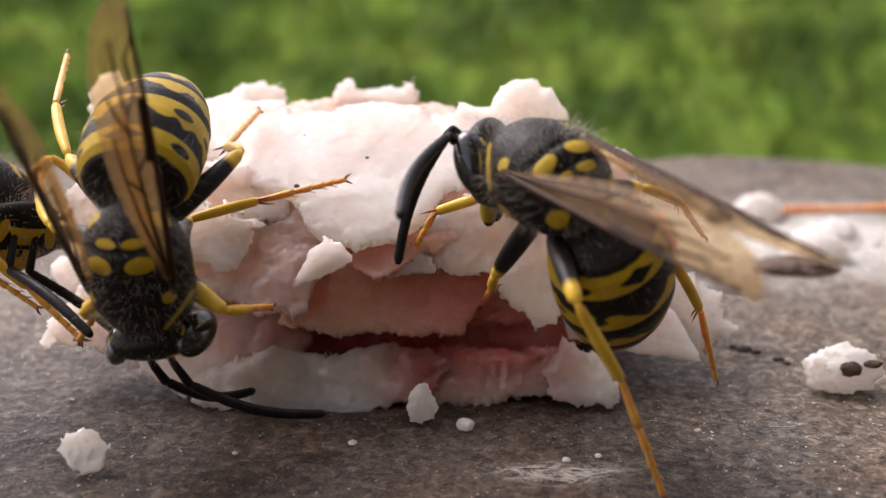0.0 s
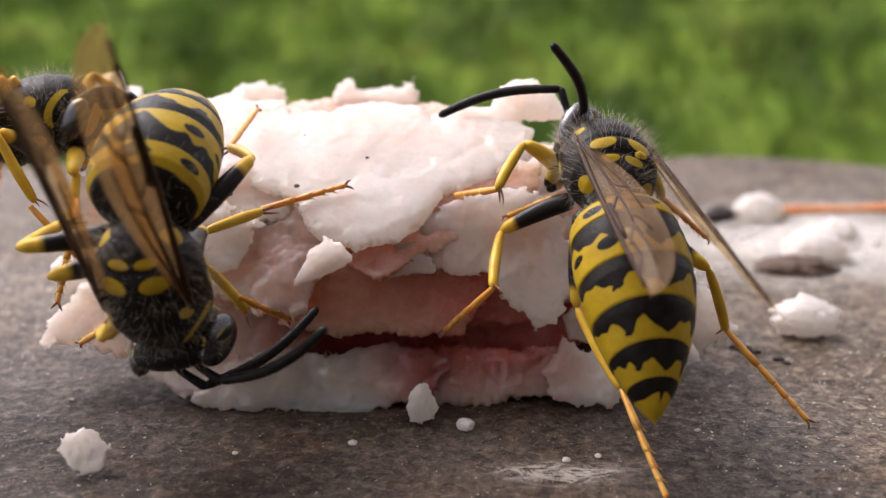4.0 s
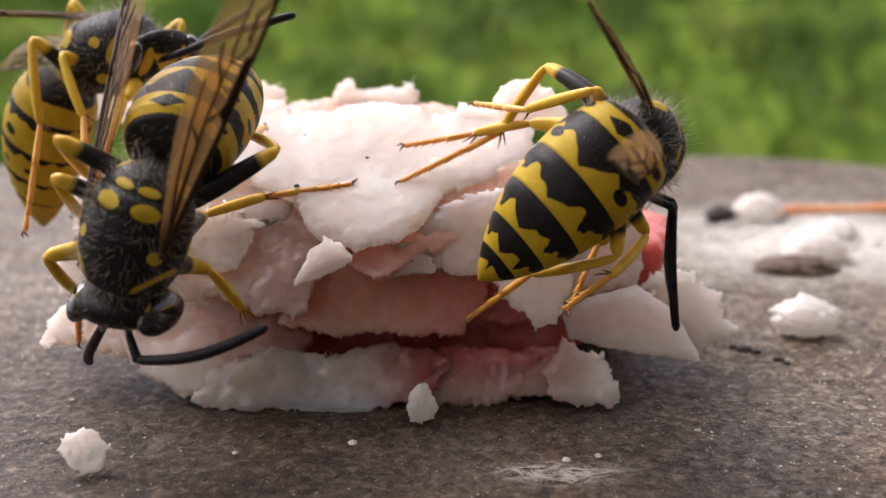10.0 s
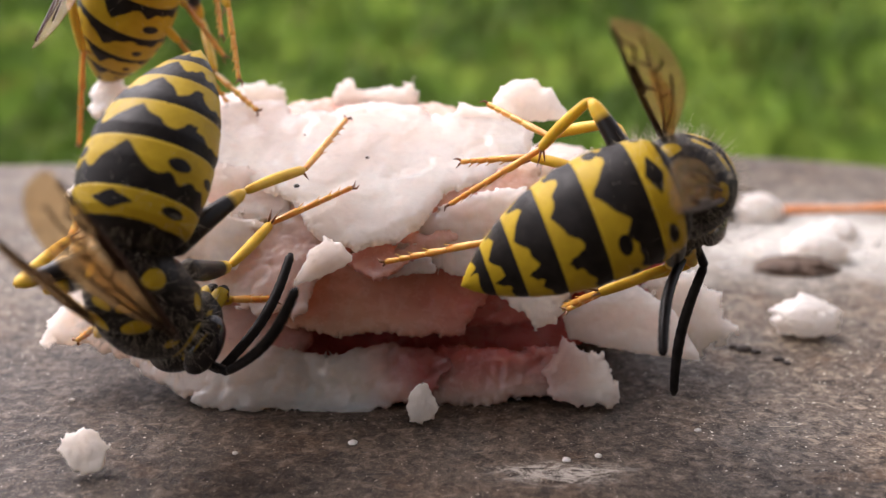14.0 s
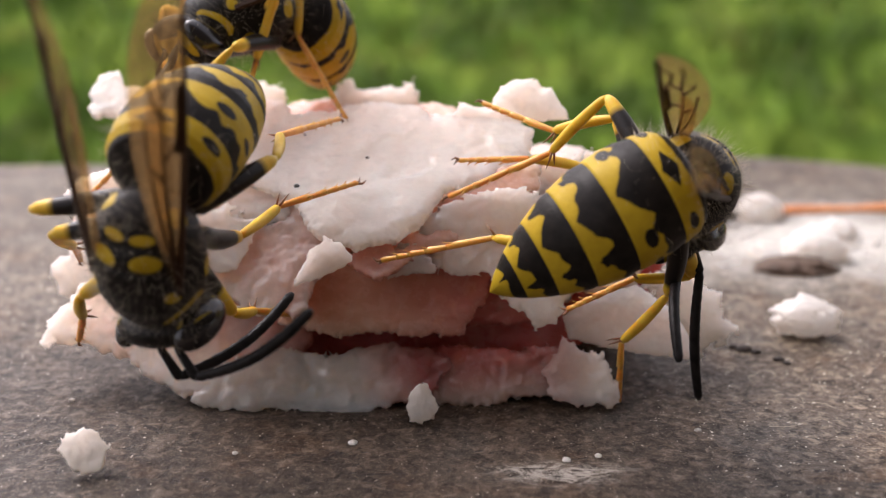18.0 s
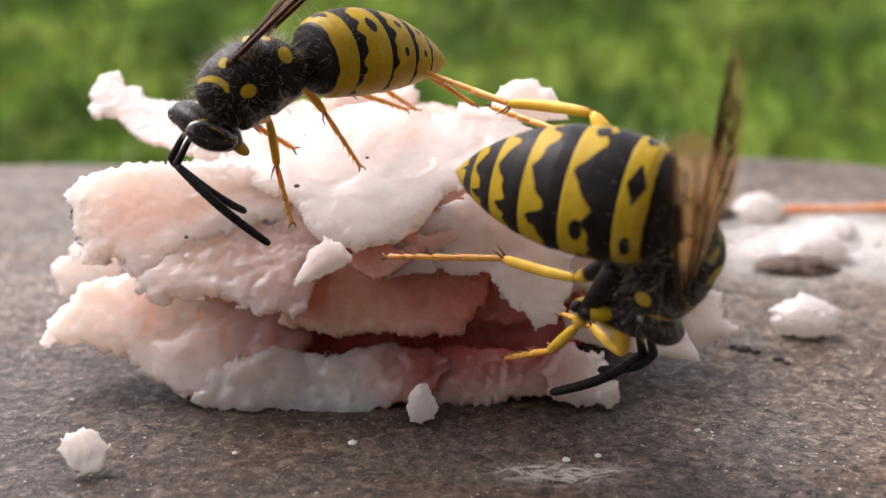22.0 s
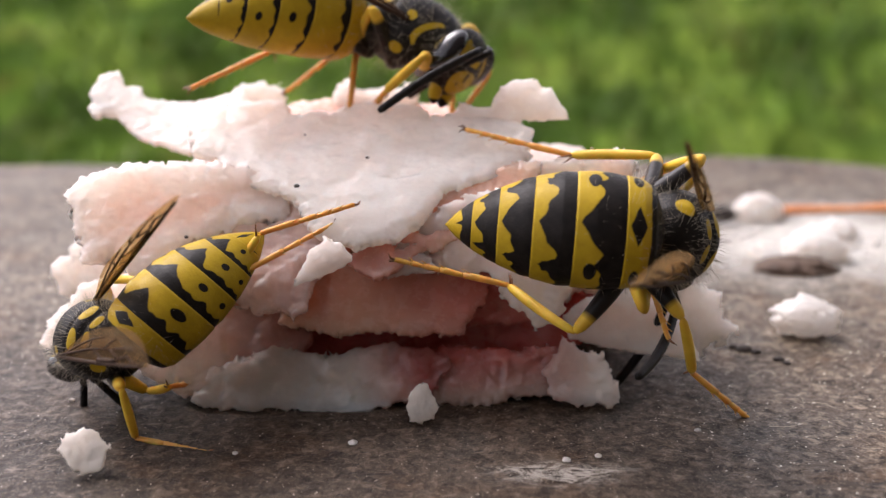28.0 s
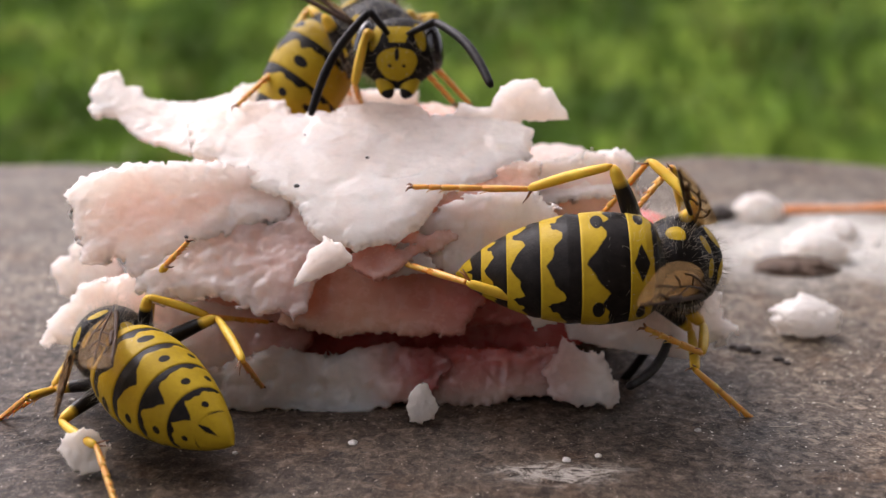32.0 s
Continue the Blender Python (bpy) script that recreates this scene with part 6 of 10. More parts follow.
    walk(limbs["antenna_left"], [
        (0, mm(2.79, 1.05, 0.14, 77, -58, 112)), (1, mm(2.75, 1.07, 0.13, 71, -33, 122)), (2, mm(2.76, 1.03, 0.27, 79, -44, 103)),
        (2.1, mm(2.76, 1.03, 0.27, 79, -44, 103)), (2.3, mm(2.59, 1.11, 0.33, 36, -42, 76)), (2.5, mm(2.42, 1.2, 0.39, -8, -55, 52)),
        (3, mm(2.42, 1.2, 0.39, -8, -55, 52)), (3.75, mm(2.42, 1.17, 0.44, 1, -55, 49)), (4.5, mm(2.42, 1.15, 0.48, 10, -55, 47)),
        (5.25, mm(2.43, 1.12, 0.53, 19, -54, 44)), (6, mm(2.43, 1.09, 0.57, 28, -53, 42)), (7, mm(2.28, 1.22, 0.46, 20, -28, 71)),
        (7.6, mm(2.28, 1.22, 0.46, 20, -28, 71)), (8, mm(2.19, 1.15, 0.64, 67, -34, 99)), (8.5, mm(2.34, 1.19, 0.42, 25, -11, 67)),
        (9, mm(2.5, 1.23, 0.19, -21, -15, 30)), (9.15, mm(2.44, 0.77, 0.41, -6, -31, 58)), (9.3, mm(2.38, 0.31, 0.64, -1, -52, 90)),
        (9.45, mm(2.32, -0.16, 0.86, -26, -70, 147)), (9.6, mm(2.26, -0.62, 1.08, -81, -64, -128)), (10, mm(2.26, -0.62, 1.08, -81, -64, -128)),
        (10.25, mm(2.38, -0.73, 0.85, -39, -45, -146)), (10.5, mm(2.49, -0.85, 0.62, -14, -23, -145)), (10.75, mm(2.61, -0.96, 0.4, 9, -3, -135)),
        (11, mm(2.73, -1.08, 0.17, 36, 10, -117)), (12, mm(3.21, -0.43, -0.28, 76, 35, -146)), (12.5, mm(2.59, -0.77, 0.23, 29, -3, -159)),
        (13, mm(1.98, -1.12, 0.74, -23, -38, -136)), (13.5, mm(2.51, -0.9, 0.09, 27, 0, -147)), (14, mm(3.04, -0.68, -0.56, 79, 32, -124)),
        (16.5, mm(3.08, -0.62, -0.53, 72, 31, -136)), (17, mm(3.04, -0.68, -0.57, 78, 33, -131)), (18, mm(3.13, -0.57, -0.45, 104, 37, -113)),
        (18.4, mm(3.13, -0.57, -0.45, 104, 37, -113)), (19, mm(2.97, -0.88, -0.02, 95, 25, -124)), (19.5, mm(2.88, -0.97, -0.18, 57, -15, -98)),
        (20, mm(2.78, -1.07, -0.34, -1, -23, -48)), (21, mm(2.94, -0.9, 0.06, -5, -14, -35)), (22, mm(3.08, -0.66, 0.18, 13, -26, -3)),
        (23, mm(3, -0.82, 0.06, 24, -14, -10)), (24, mm(2.93, -0.88, 0.19, 28, -10, -2)), (25, mm(3.09, -0.7, -0.02, 6, 3, -9)),
        (26.25, mm(3.11, -0.68, -0.06, 24, 22, 38)), (27.5, mm(3.12, -0.66, -0.1, 51, 20, 91)), (27.62, mm(3.07, -0.73, -0.08, 22, 43, 45)),
        (27.75, mm(3.01, -0.81, -0.07, -21, 37, -13)), (27.88, mm(2.96, -0.89, -0.05, -41, 9, -50)), (28, mm(2.9, -0.97, -0.04, -41, -25, -80)),
        (28.5, mm(2.67, -0.04, 0.38, -23, -51, -133)), (29, mm(2.44, 0.9, 0.8, 23, -49, 148)), (30, mm(2.64, 0.94, 0.59, 14, -47, 147)),
        (30.25, mm(2.78, 0.76, 0.5, 24, -38, 128)), (30.5, mm(2.92, 0.58, 0.42, 29, -27, 113)), (30.75, mm(3.06, 0.41, 0.33, 31, -16, 100)),
        (31, mm(3.21, 0.23, 0.25, 30, -4, 88)), (31.5, mm(3.21, 0.23, 0.25, 30, -4, 88)), (31.62, mm(3.12, -0.05, 0.02, 28, 16, 52)),
        (31.75, mm(3.03, -0.32, -0.21, 12, 31, 10)), (31.88, mm(2.95, -0.6, -0.44, -12, 32, -39)), (32, mm(2.86, -0.87, -0.67, -28, 17, -81))])
    walk(limbs["antenna_right"], [
        (0, mm(3.16, 0.56, -0.24, 95, -60, 91)), (1, mm(3.13, 0.63, -0.29, 77, -33, 111)), (2, mm(3.16, 0.59, -0.15, 93, -43, 83)),
        (2.1, mm(3.16, 0.59, -0.15, 93, -43, 83)), (2.3, mm(3.04, 0.77, -0.11, -30, -59, -165)), (2.5, mm(2.92, 0.95, -0.07, -67, 3, -144)),
        (3, mm(2.92, 0.95, -0.07, -67, 3, -144)), (3.75, mm(2.93, 0.93, -0.02, -73, -28, -165)), (4.5, mm(2.93, 0.91, 0.04, -63, -59, 164)),
        (5.25, mm(2.94, 0.89, 0.09, 10, -69, 74)), (6, mm(2.95, 0.87, 0.14, 42, -42, 23)), (7, mm(2.85, 1, 0.07, 27, -22, 52)),
        (7.6, mm(2.85, 1, 0.07, 27, -22, 52)), (8, mm(2.73, 1.08, 0.17, 80, -39, 78)), (8.5, mm(2.81, 1.02, -0.09, 32, -13, 54)),
        (9, mm(2.89, 0.97, -0.35, -18, -13, 20)), (9.15, mm(2.59, 0.47, -0.05, 5, -28, 44)), (9.3, mm(2.29, -0.02, 0.25, 24, -51, 65)),
        (9.45, mm(1.99, -0.51, 0.56, 36, -77, 86)), (9.6, mm(1.69, -1, 0.86, -116, -76, -90)), (10, mm(1.69, -1, 0.86, -116, -76, -90)),
        (10.25, mm(1.79, -1.06, 0.77, -42, -55, -139)), (10.5, mm(1.9, -1.12, 0.68, -15, -28, -137)), (10.75, mm(2.01, -1.19, 0.59, 10, -3, -122)),
        (11, mm(2.12, -1.25, 0.5, 40, 12, -99)), (12, mm(2.85, -1.02, -0.06, 84, 38, -134)), (12.5, mm(2.07, -1.06, 0.25, 30, -8, -152)),
        (13, mm(1.28, -1.11, 0.55, -35, -49, -118)), (13.5, mm(1.95, -1.16, 0.12, 27, -4, -136)), (14, mm(2.61, -1.2, -0.31, 90, 32, -104)),
        (16.5, mm(2.67, -1.16, -0.3, 81, 30, -117)), (17, mm(2.61, -1.2, -0.33, 88, 32, -112)), (18, mm(2.73, -1.13, -0.23, 115, 34, -93)),
        (18.4, mm(2.73, -1.13, -0.23, 115, 34, -93)), (19, mm(2.43, -1.23, 0.3, 100, 23, -111)), (19.5, mm(2.32, -1.31, 0.12, 58, -19, -87)),
        (20, mm(2.21, -1.38, -0.05, -6, -25, -35)), (21, mm(2.38, -1.21, 0.39, -8, -13, -21)), (22, mm(2.56, -1.06, 0.49, 9, -23, 7)),
        (23, mm(2.47, -1.18, 0.38, 21, -14, 2)), (24, mm(2.36, -1.14, 0.55, 27, -9, 6)), (25, mm(2.61, -1.14, 0.27, 6, 1, 3)),
        (26.25, mm(2.63, -1.14, 0.22, -31, -16, -59)), (27.5, mm(2.66, -1.14, 0.17, -33, -56, -124)), (27.62, mm(2.57, -1.18, 0.18, -35, -48, -116)),
        (27.75, mm(2.49, -1.22, 0.19, -36, -40, -110)), (27.88, mm(2.4, -1.27, 0.19, -35, -32, -104)), (28, mm(2.31, -1.31, 0.2, -33, -24, -99)),
        (28.5, mm(2.63, -0.45, 0.43, -26, -54, -137)), (29, mm(2.95, 0.41, 0.67, 35, -65, 134)), (30, mm(3.09, 0.4, 0.44, 23, -64, 136)),
        (30.25, mm(3.11, 0.18, 0.37, -22, -58, -168)), (30.5, mm(3.13, -0.04, 0.29, -40, -40, -137)), (30.75, mm(3.15, -0.26, 0.22, -44, -18, -119)),
        (31, mm(3.17, -0.48, 0.14, -41, 4, -103)), (31.5, mm(3.17, -0.48, 0.14, -41, 4, -103)), (31.62, mm(2.96, -0.69, 0, -39, 7, -102)),
        (31.75, mm(2.75, -0.9, -0.15, -37, 11, -101)), (31.88, mm(2.55, -1.11, -0.29, -35, 14, -100)), (32, mm(2.34, -1.31, -0.44, -33, 17, -99))])
    walk(limbs["flagellum_left"], [
        (0, mm(1.3, 0, 0.03, 3, 26, -42)), (1, mm(1.3, 0, 0.03, -12, 35, -55)), (2, mm(1.3, 0, 0.03, -23, 49, -60)),
        (2.1, mm(1.3, 0, 0.03, -23, 49, -60)), (2.3, mm(1.3, 0, 0.03, 20, 59, 12)), (2.5, mm(1.3, 0, 0.03, 49, 40, 71)),
        (3, mm(1.3, 0, 0.03, 49, 40, 71)), (3.75, mm(1.3, 0, 0.03, 57, 58, 73)), (4.5, mm(1.3, 0, 0.03, 77, 75, 88)),
        (5.25, mm(1.3, 0, 0.03, 173, 80, 179)), (6, mm(1.3, 0, 0.03, -147, 65, -146)), (7, mm(1.3, 0, 0.03, 92, 63, 102)),
        (7.6, mm(1.3, 0, 0.03, 92, 63, 102)), (8, mm(1.3, 0, 0.03, -50, 63, -68)), (8.5, mm(1.3, 0, 0.03, -4, 46, -7)),
        (9, mm(1.3, 0, 0.03, 5, 17, 20)), (9.15, mm(1.3, 0, 0.03, -25, -3, 12)), (9.3, mm(1.3, 0, 0.03, -53, -24, 14)),
        (9.45, mm(1.3, 0, 0.03, -90, -40, 29)), (9.6, mm(1.3, 0, 0.03, -138, -44, 57)), (10, mm(1.3, 0, 0.03, -138, -44, 57)),
        (10.25, mm(1.3, 0, 0.03, -163, -9, 59)), (10.5, mm(1.3, 0, 0.03, 170, 23, 45)), (10.75, mm(1.3, 0, 0.03, 125, 42, 10)),
        (11, mm(1.3, 0, 0.03, 75, 31, -32)), (12, mm(1.3, 0, 0.03, 44, 15, -34)), (12.5, mm(1.3, 0, 0.03, 77, 50, -5)),
        (13, mm(1.3, 0, 0.03, 149, 51, 64)), (13.5, mm(1.3, 0, 0.03, 62, 34, -10)), (14, mm(1.3, 0, 0.03, 28, -20, -23)),
        (16.5, mm(1.3, 0, 0.03, 16, -18, -15)), (17, mm(1.3, 0, 0.03, 16, -19, -14)), (18, mm(1.3, 0, 0.03, 9, -20, -6)),
        (18.4, mm(1.3, 0, 0.03, 9, -20, -6)), (19, mm(1.3, 0, 0.03, 20, -20, -23)), (19.5, mm(1.3, 0, 0.03, 12, 11, 9)),
        (20, mm(1.3, 0, 0.03, 24, 42, 46)), (21, mm(1.3, 0, 0.03, -4, 46, 25)), (22, mm(1.3, 0, 0.03, -29, 49, -15)),
        (23, mm(1.3, 0, 0.03, 24, 38, 32)), (24, mm(1.3, 0, 0.03, -5, 24, -1)), (25, mm(1.3, 0, 0.03, 27, 17, 54)),
        (26.25, mm(1.3, 0, 0.03, 12, 15, 26)), (27.5, mm(1.3, 0, 0.03, 0, 7, 0)), (27.62, mm(1.3, 0, 0.03, 2, 14, 8)),
        (27.75, mm(1.3, 0, 0.03, 4, 21, 16)), (27.88, mm(1.3, 0, 0.03, 8, 27, 24)), (28, mm(1.3, 0, 0.03, 13, 33, 34)),
        (28.5, mm(1.3, 0, 0.03, -28, 59, -54)), (29, mm(1.3, 0, 0.03, -65, 31, -139)), (30, mm(1.3, 0, 0.03, -40, 33, -105)),
        (30.25, mm(1.3, 0, 0.03, -28, 35, -78)), (30.5, mm(1.3, 0, 0.03, -16, 32, -52)), (30.75, mm(1.3, 0, 0.03, -8, 25, -27)),
        (31, mm(1.3, 0, 0.03, -3, 16, -6)), (31.5, mm(1.3, 0, 0.03, -3, 16, -6)), (31.62, mm(1.3, 0, 0.03, -1, 20, -1)),
        (31.75, mm(1.3, 0, 0.03, 2, 24, 3)), (31.88, mm(1.3, 0, 0.03, 6, 27, 8)), (32, mm(1.3, 0, 0.03, 10, 30, 14))])
    walk(limbs["flagellum_right"], [
        (0, mm(1.3, 0, 0.03, -24, -1, -105)), (1, mm(1.3, 0, 0.03, -47, 11, -113)), (2, mm(1.3, 0, 0.03, -68, 5, -117)),
        (2.1, mm(1.3, 0, 0.03, -68, 5, -117)), (2.3, mm(1.3, 0, 0.03, -31, 16, -64)), (2.5, mm(1.3, 0, 0.03, 0, -7, -16)),
        (3, mm(1.3, 0, 0.03, 0, -7, -16)), (3.75, mm(1.3, 0, 0.03, -18, 15, -21)), (4.5, mm(1.3, 0, 0.03, -41, 33, -34)),
        (5.25, mm(1.3, 0, 0.03, -74, 44, -59)), (6, mm(1.3, 0, 0.03, -112, 41, -89)), (7, mm(1.3, 0, 0.03, -140, 57, -106)),
        (7.6, mm(1.3, 0, 0.03, -140, 57, -106)), (8, mm(1.3, 0, 0.03, -94, 0, -110)), (8.5, mm(1.3, 0, 0.03, -55, 32, -60)),
        (9, mm(1.3, 0, 0.03, -4, 17, 1)), (9.15, mm(1.3, 0, 0.03, -20, -2, -9)), (9.3, mm(1.3, 0, 0.03, -34, -23, -13)),
        (9.45, mm(1.3, 0, 0.03, -49, -44, -12)), (9.6, mm(1.3, 0, 0.03, -76, -64, 2)), (10, mm(1.3, 0, 0.03, -76, -64, 2)),
        (10.25, mm(1.3, 0, 0.03, -141, -40, 53)), (10.5, mm(1.3, 0, 0.03, -166, -3, 59)), (10.75, mm(1.3, 0, 0.03, 168, 33, 48)),
        (11, mm(1.3, 0, 0.03, 113, 55, 4)), (12, mm(1.3, 0, 0.03, 27, 47, -79)), (12.5, mm(1.3, 0, 0.03, 145, 60, 42)),
        (13, mm(1.3, 0, 0.03, 171, 1, 70)), (13.5, mm(1.3, 0, 0.03, 118, 46, 34)), (14, mm(1.3, 0, 0.03, 36, 28, -35)),
        (16.5, mm(1.3, 0, 0.03, 22, 30, -12)), (17, mm(1.3, 0, 0.03, 21, 28, -17)), (18, mm(1.3, 0, 0.03, 12, 24, -22)),
        (18.4, mm(1.3, 0, 0.03, 12, 24, -22)), (19, mm(1.3, 0, 0.03, 31, 18, -70)), (19.5, mm(1.3, 0, 0.03, 29, 17, -16)),
        (20, mm(1.3, 0, 0.03, 28, 19, 39)), (21, mm(1.3, 0, 0.03, 8, 25, 33)), (22, mm(1.3, 0, 0.03, -9, 34, 7)),
        (23, mm(1.3, 0, 0.03, 26, 25, 29)), (24, mm(1.3, 0, 0.03, 0, 18, 8)), (25, mm(1.3, 0, 0.03, 29, 8, 43)),
        (26.25, mm(1.3, 0, 0.03, 24, 34, 56)), (27.5, mm(1.3, 0, 0.03, 28, 60, 74)), (27.62, mm(1.3, 0, 0.03, 10, 66, 48)),
        (27.75, mm(1.3, 0, 0.03, -17, 67, 15)), (27.88, mm(1.3, 0, 0.03, -39, 63, -14)), (28, mm(1.3, 0, 0.03, -51, 55, -34)),
        (28.5, mm(1.3, 0, 0.03, -90, 14, -100)), (29, mm(1.3, 0, 0.03, -77, -35, -145)), (30, mm(1.3, 0, 0.03, -59, -26, -109)),
        (30.25, mm(1.3, 0, 0.03, -53, -5, -72)), (30.5, mm(1.3, 0, 0.03, -36, 8, -33)), (30.75, mm(1.3, 0, 0.03, -14, 7, 8)),
        (31, mm(1.3, 0, 0.03, 2, -7, 46)), (31.5, mm(1.3, 0, 0.03, 2, -7, 46)), (31.62, mm(1.3, 0, 0.03, 2, 9, 28)),
        (31.75, mm(1.3, 0, 0.03, -4, 24, 8)), (31.88, mm(1.3, 0, 0.03, -17, 35, -16)), (32, mm(1.3, 0, 0.03, -36, 41, -46))])
    w, limbs = left_wasp
    feet = {
        "hind_left": [
            (0, -7.24, 6.28, 10.36, -7.8, 2.07, 9.6, -6.5, -1.11, 10.1), (1, -7.3, 6.64, 10.43, -7.21, 2.36, 10.27, -6.22, -0.85, 11.07),
            (2, -7.24, 6.29, 10.43, -7.57, 2.02, 9.82, -6.03, -1.04, 10.41), (3, -7.22, 5.92, 10.48, -7.5, 1.62, 9.72, -5.83, -1.45, 10.1),
            (6, -7.18, 5.69, 10.44, -7.75, 1.38, 9.76, -6.31, -1.8, 10.22), (7, -7.21, 5.84, 10.42, -7.28, 1.51, 9.8, -5.68, -1.61, 10.04),
            (8, -7.22, 5.51, 10.47, -7.2, 1.13, 9.86, -5.45, -1.95, 9.82), (9, -7.33, 6.13, 10.38, -7.22, 1.82, 10.05, -5.28, -1.03, 10.59),
            (10, -6.96, 5.79, 9.76, -6.77, 1.56, 10.09, -5.09, -1.42, 10.28), (11, -3.49, 5.52, 10.29, -5.81, 1.8, 10.05, -5.4, -1.66, 9.95),
            (12, -3.53, 4.67, 10.36, -5.88, 0.86, 9.81, -5.54, -2.65, 9.31), (13, -3.55, 4.86, 10.34, -6.59, 1.56, 9.69, -6.47, -1.95, 9.36),
            (14, -3.59, 4.88, 10.27, -6.37, 1.41, 9.67, -6.29, -2.05, 9), (16.5, -3.75, 5.13, 10.19, -5.65, 1.22, 9.55, -5.02, -1.94, 8.14),
            (17, -3.61, 4.34, 10.34, -5.81, 0.4, 9.79, -4.97, -2.97, 8.92), (18, -3.77, 4.47, 10.32, -5.59, 0.36, 10.28, -4.73, -3.09, 10.29),
            (19, -3.88, 6.07, 10.12, -6.6, 4.09, 12.81, -6.32, 1.28, 14.77), (20, -0.88, 6.55, 10.44, -1.68, 10.44, 11.39, -2.03, 8.29, 14.1)],
        "mid_left": [
            (0, -3.31, 2.73, 8.34, -6.57, 1.5, 7.76, -8.88, 0.02, 7.38), (1, -3.33, 3.05, 8.49, -6.59, 1.92, 8.81, -9.01, 0.58, 8.96),
            (2, -3.34, 3.08, 8.16, -6.64, 2.5, 7.54, -8.32, 0.52, 7.16), (3, -3.33, 2.9, 8.16, -6.58, 2.11, 7.41, -8.09, -0.1, 7.11),
            (6, -3.3, 2.55, 8.16, -6.57, 1.46, 7.56, -8.25, -0.65, 7.25), (7, -3.32, 2.76, 8.12, -6.66, 1.95, 7.24, -8.06, -0.31, 6.86),
            (8, -3.29, 2.52, 8.23, -6.56, 1.34, 7.38, -7.9, -1, 7.04), (9, -3.19, 2.99, 8.18, -6.5, 2.35, 7.78, -8, 0.12, 7.76),
            (10, -3.18, 2.93, 8.09, -6.52, 2.45, 7.7, -8.28, 0.45, 7.48), (11, -3, 2.73, 8.06, -6.23, 1.92, 7.66, -7.86, -0.2, 7.33),
            (12, -2.97, 2.33, 8.21, -5.87, 0.74, 7.21, -7.05, -1.61, 6.41), (13, -2.97, 2.36, 8.1, -6.12, 1.12, 7.33, -7.6, -1.13, 6.87),
            (14, -2.97, 2.36, 8.2, -6.13, 1.12, 7.01, -7.26, -1.14, 5.99), (16.5, -2.98, 2.4, 8.09, -5.9, 1.34, 6.02, -6.81, -0.81, 4.67),
            (17, -3.04, 1.94, 8.29, -5.85, 0.4, 6.27, -6.65, -2.05, 5.27), (18, -2.97, 2.4, 8.26, -5.7, 0.46, 7.78, -6.64, -2.09, 7.31),
            (19, -3.01, 2.88, 8.1, -5.79, 2.26, 9.67, -6.66, 0.78, 11.77), (20, -3.16, 3.46, 8.26, -2.95, 5.73, 10.55, -2.66, 7.03, 12.95)],
        "front_left": [
            (0, -6.07, 0.21, 4.17, -6.44, -2.29, 4.91, -6.83, -4.38, 5.58), (1, -6.02, 1.8, 3.17, -7.3, 0.96, 5.17, -8.45, 0.06, 6.56),
            (2, -5.56, 0.39, 3.44, -6.81, -1.1, 5.47, -7.95, 0.43, 6.26), (3, -5.55, 1.67, 2.93, -7.12, 0.32, 4.42, -8, -0.32, 6.16),
            (6, -5.88, 0.01, 4.09, -6.82, -2.12, 5.49, -8.41, -0.76, 5.77), (7, -6.36, 2.78, 2.5, -7.01, 0.62, 3.68, -7.59, -0.63, 5.33),
            (8, -6.59, -0.46, 4.35, -6.93, -3.07, 5.11, -7.44, -1.21, 5.91), (9, -6.83, 2.4, 2.74, -6.95, 0.53, 4.56, -7.46, -0.58, 6.13),
            (10, -7.22, 2.84, 2.93, -7.17, 0.46, 3.94, -8.09, -0.47, 5.69), (11, -5.86, 2.38, 2.86, -7.2, 0.63, 3.89, -7.9, -1.18, 4.69),
            (12, -6.11, 1.97, 3.04, -7.05, -0.32, 3.57, -7.6, -2.37, 3.89), (13, -5.02, -0.47, 4.21, -6.57, -2.58, 5.05, -8.17, -1.28, 4.62),
            (14, -5.86, 0, 4.52, -6.97, -2.34, 5.26, -8.52, -1.01, 4.63), (17, -6.51, 2.46, 3.06, -6.89, -0.09, 3.6, -7.05, -2.28, 3.96),
            (18, -5.54, 1.03, 3.58, -6.48, -1.1, 4.46, -6.84, -3.02, 5.29), (19, -9.2, 5.76, 9.43, -8.5, 3.87, 11, -8.08, 2.84, 12.85),
            (20, -4.56, 4.82, 8.92, -3.74, 3.65, 11.03, -2.91, 2.66, 12.76)],
        "hind_right": [
            (0, -15, 6.7, 13.1), (0.9, -13.5, 2.3, 8.1),
            (5, -13.1, 2.1, 7.5), (18.8, -10.7, 5.4, 8.2)],
        "mid_right": [
            (0, -15.1, 3.4, 8.5), (0.9, -12.9, 0.7, 6),
            (5, -12.9, 0.6, 5.8), (18.8, -13.2, 1.5, 5.4),
            (19.7, -10.1, 2.4, 8.7)],
        "front_right": [
            (0, -12.6, -1.1, 3.4), (19, -13.14, 1.46, 5.45),
            (20, -10.04, 2.28, 8.74, -7.7, 2.47, 10.97, -7.81, 2.18, 13.49)],
    }
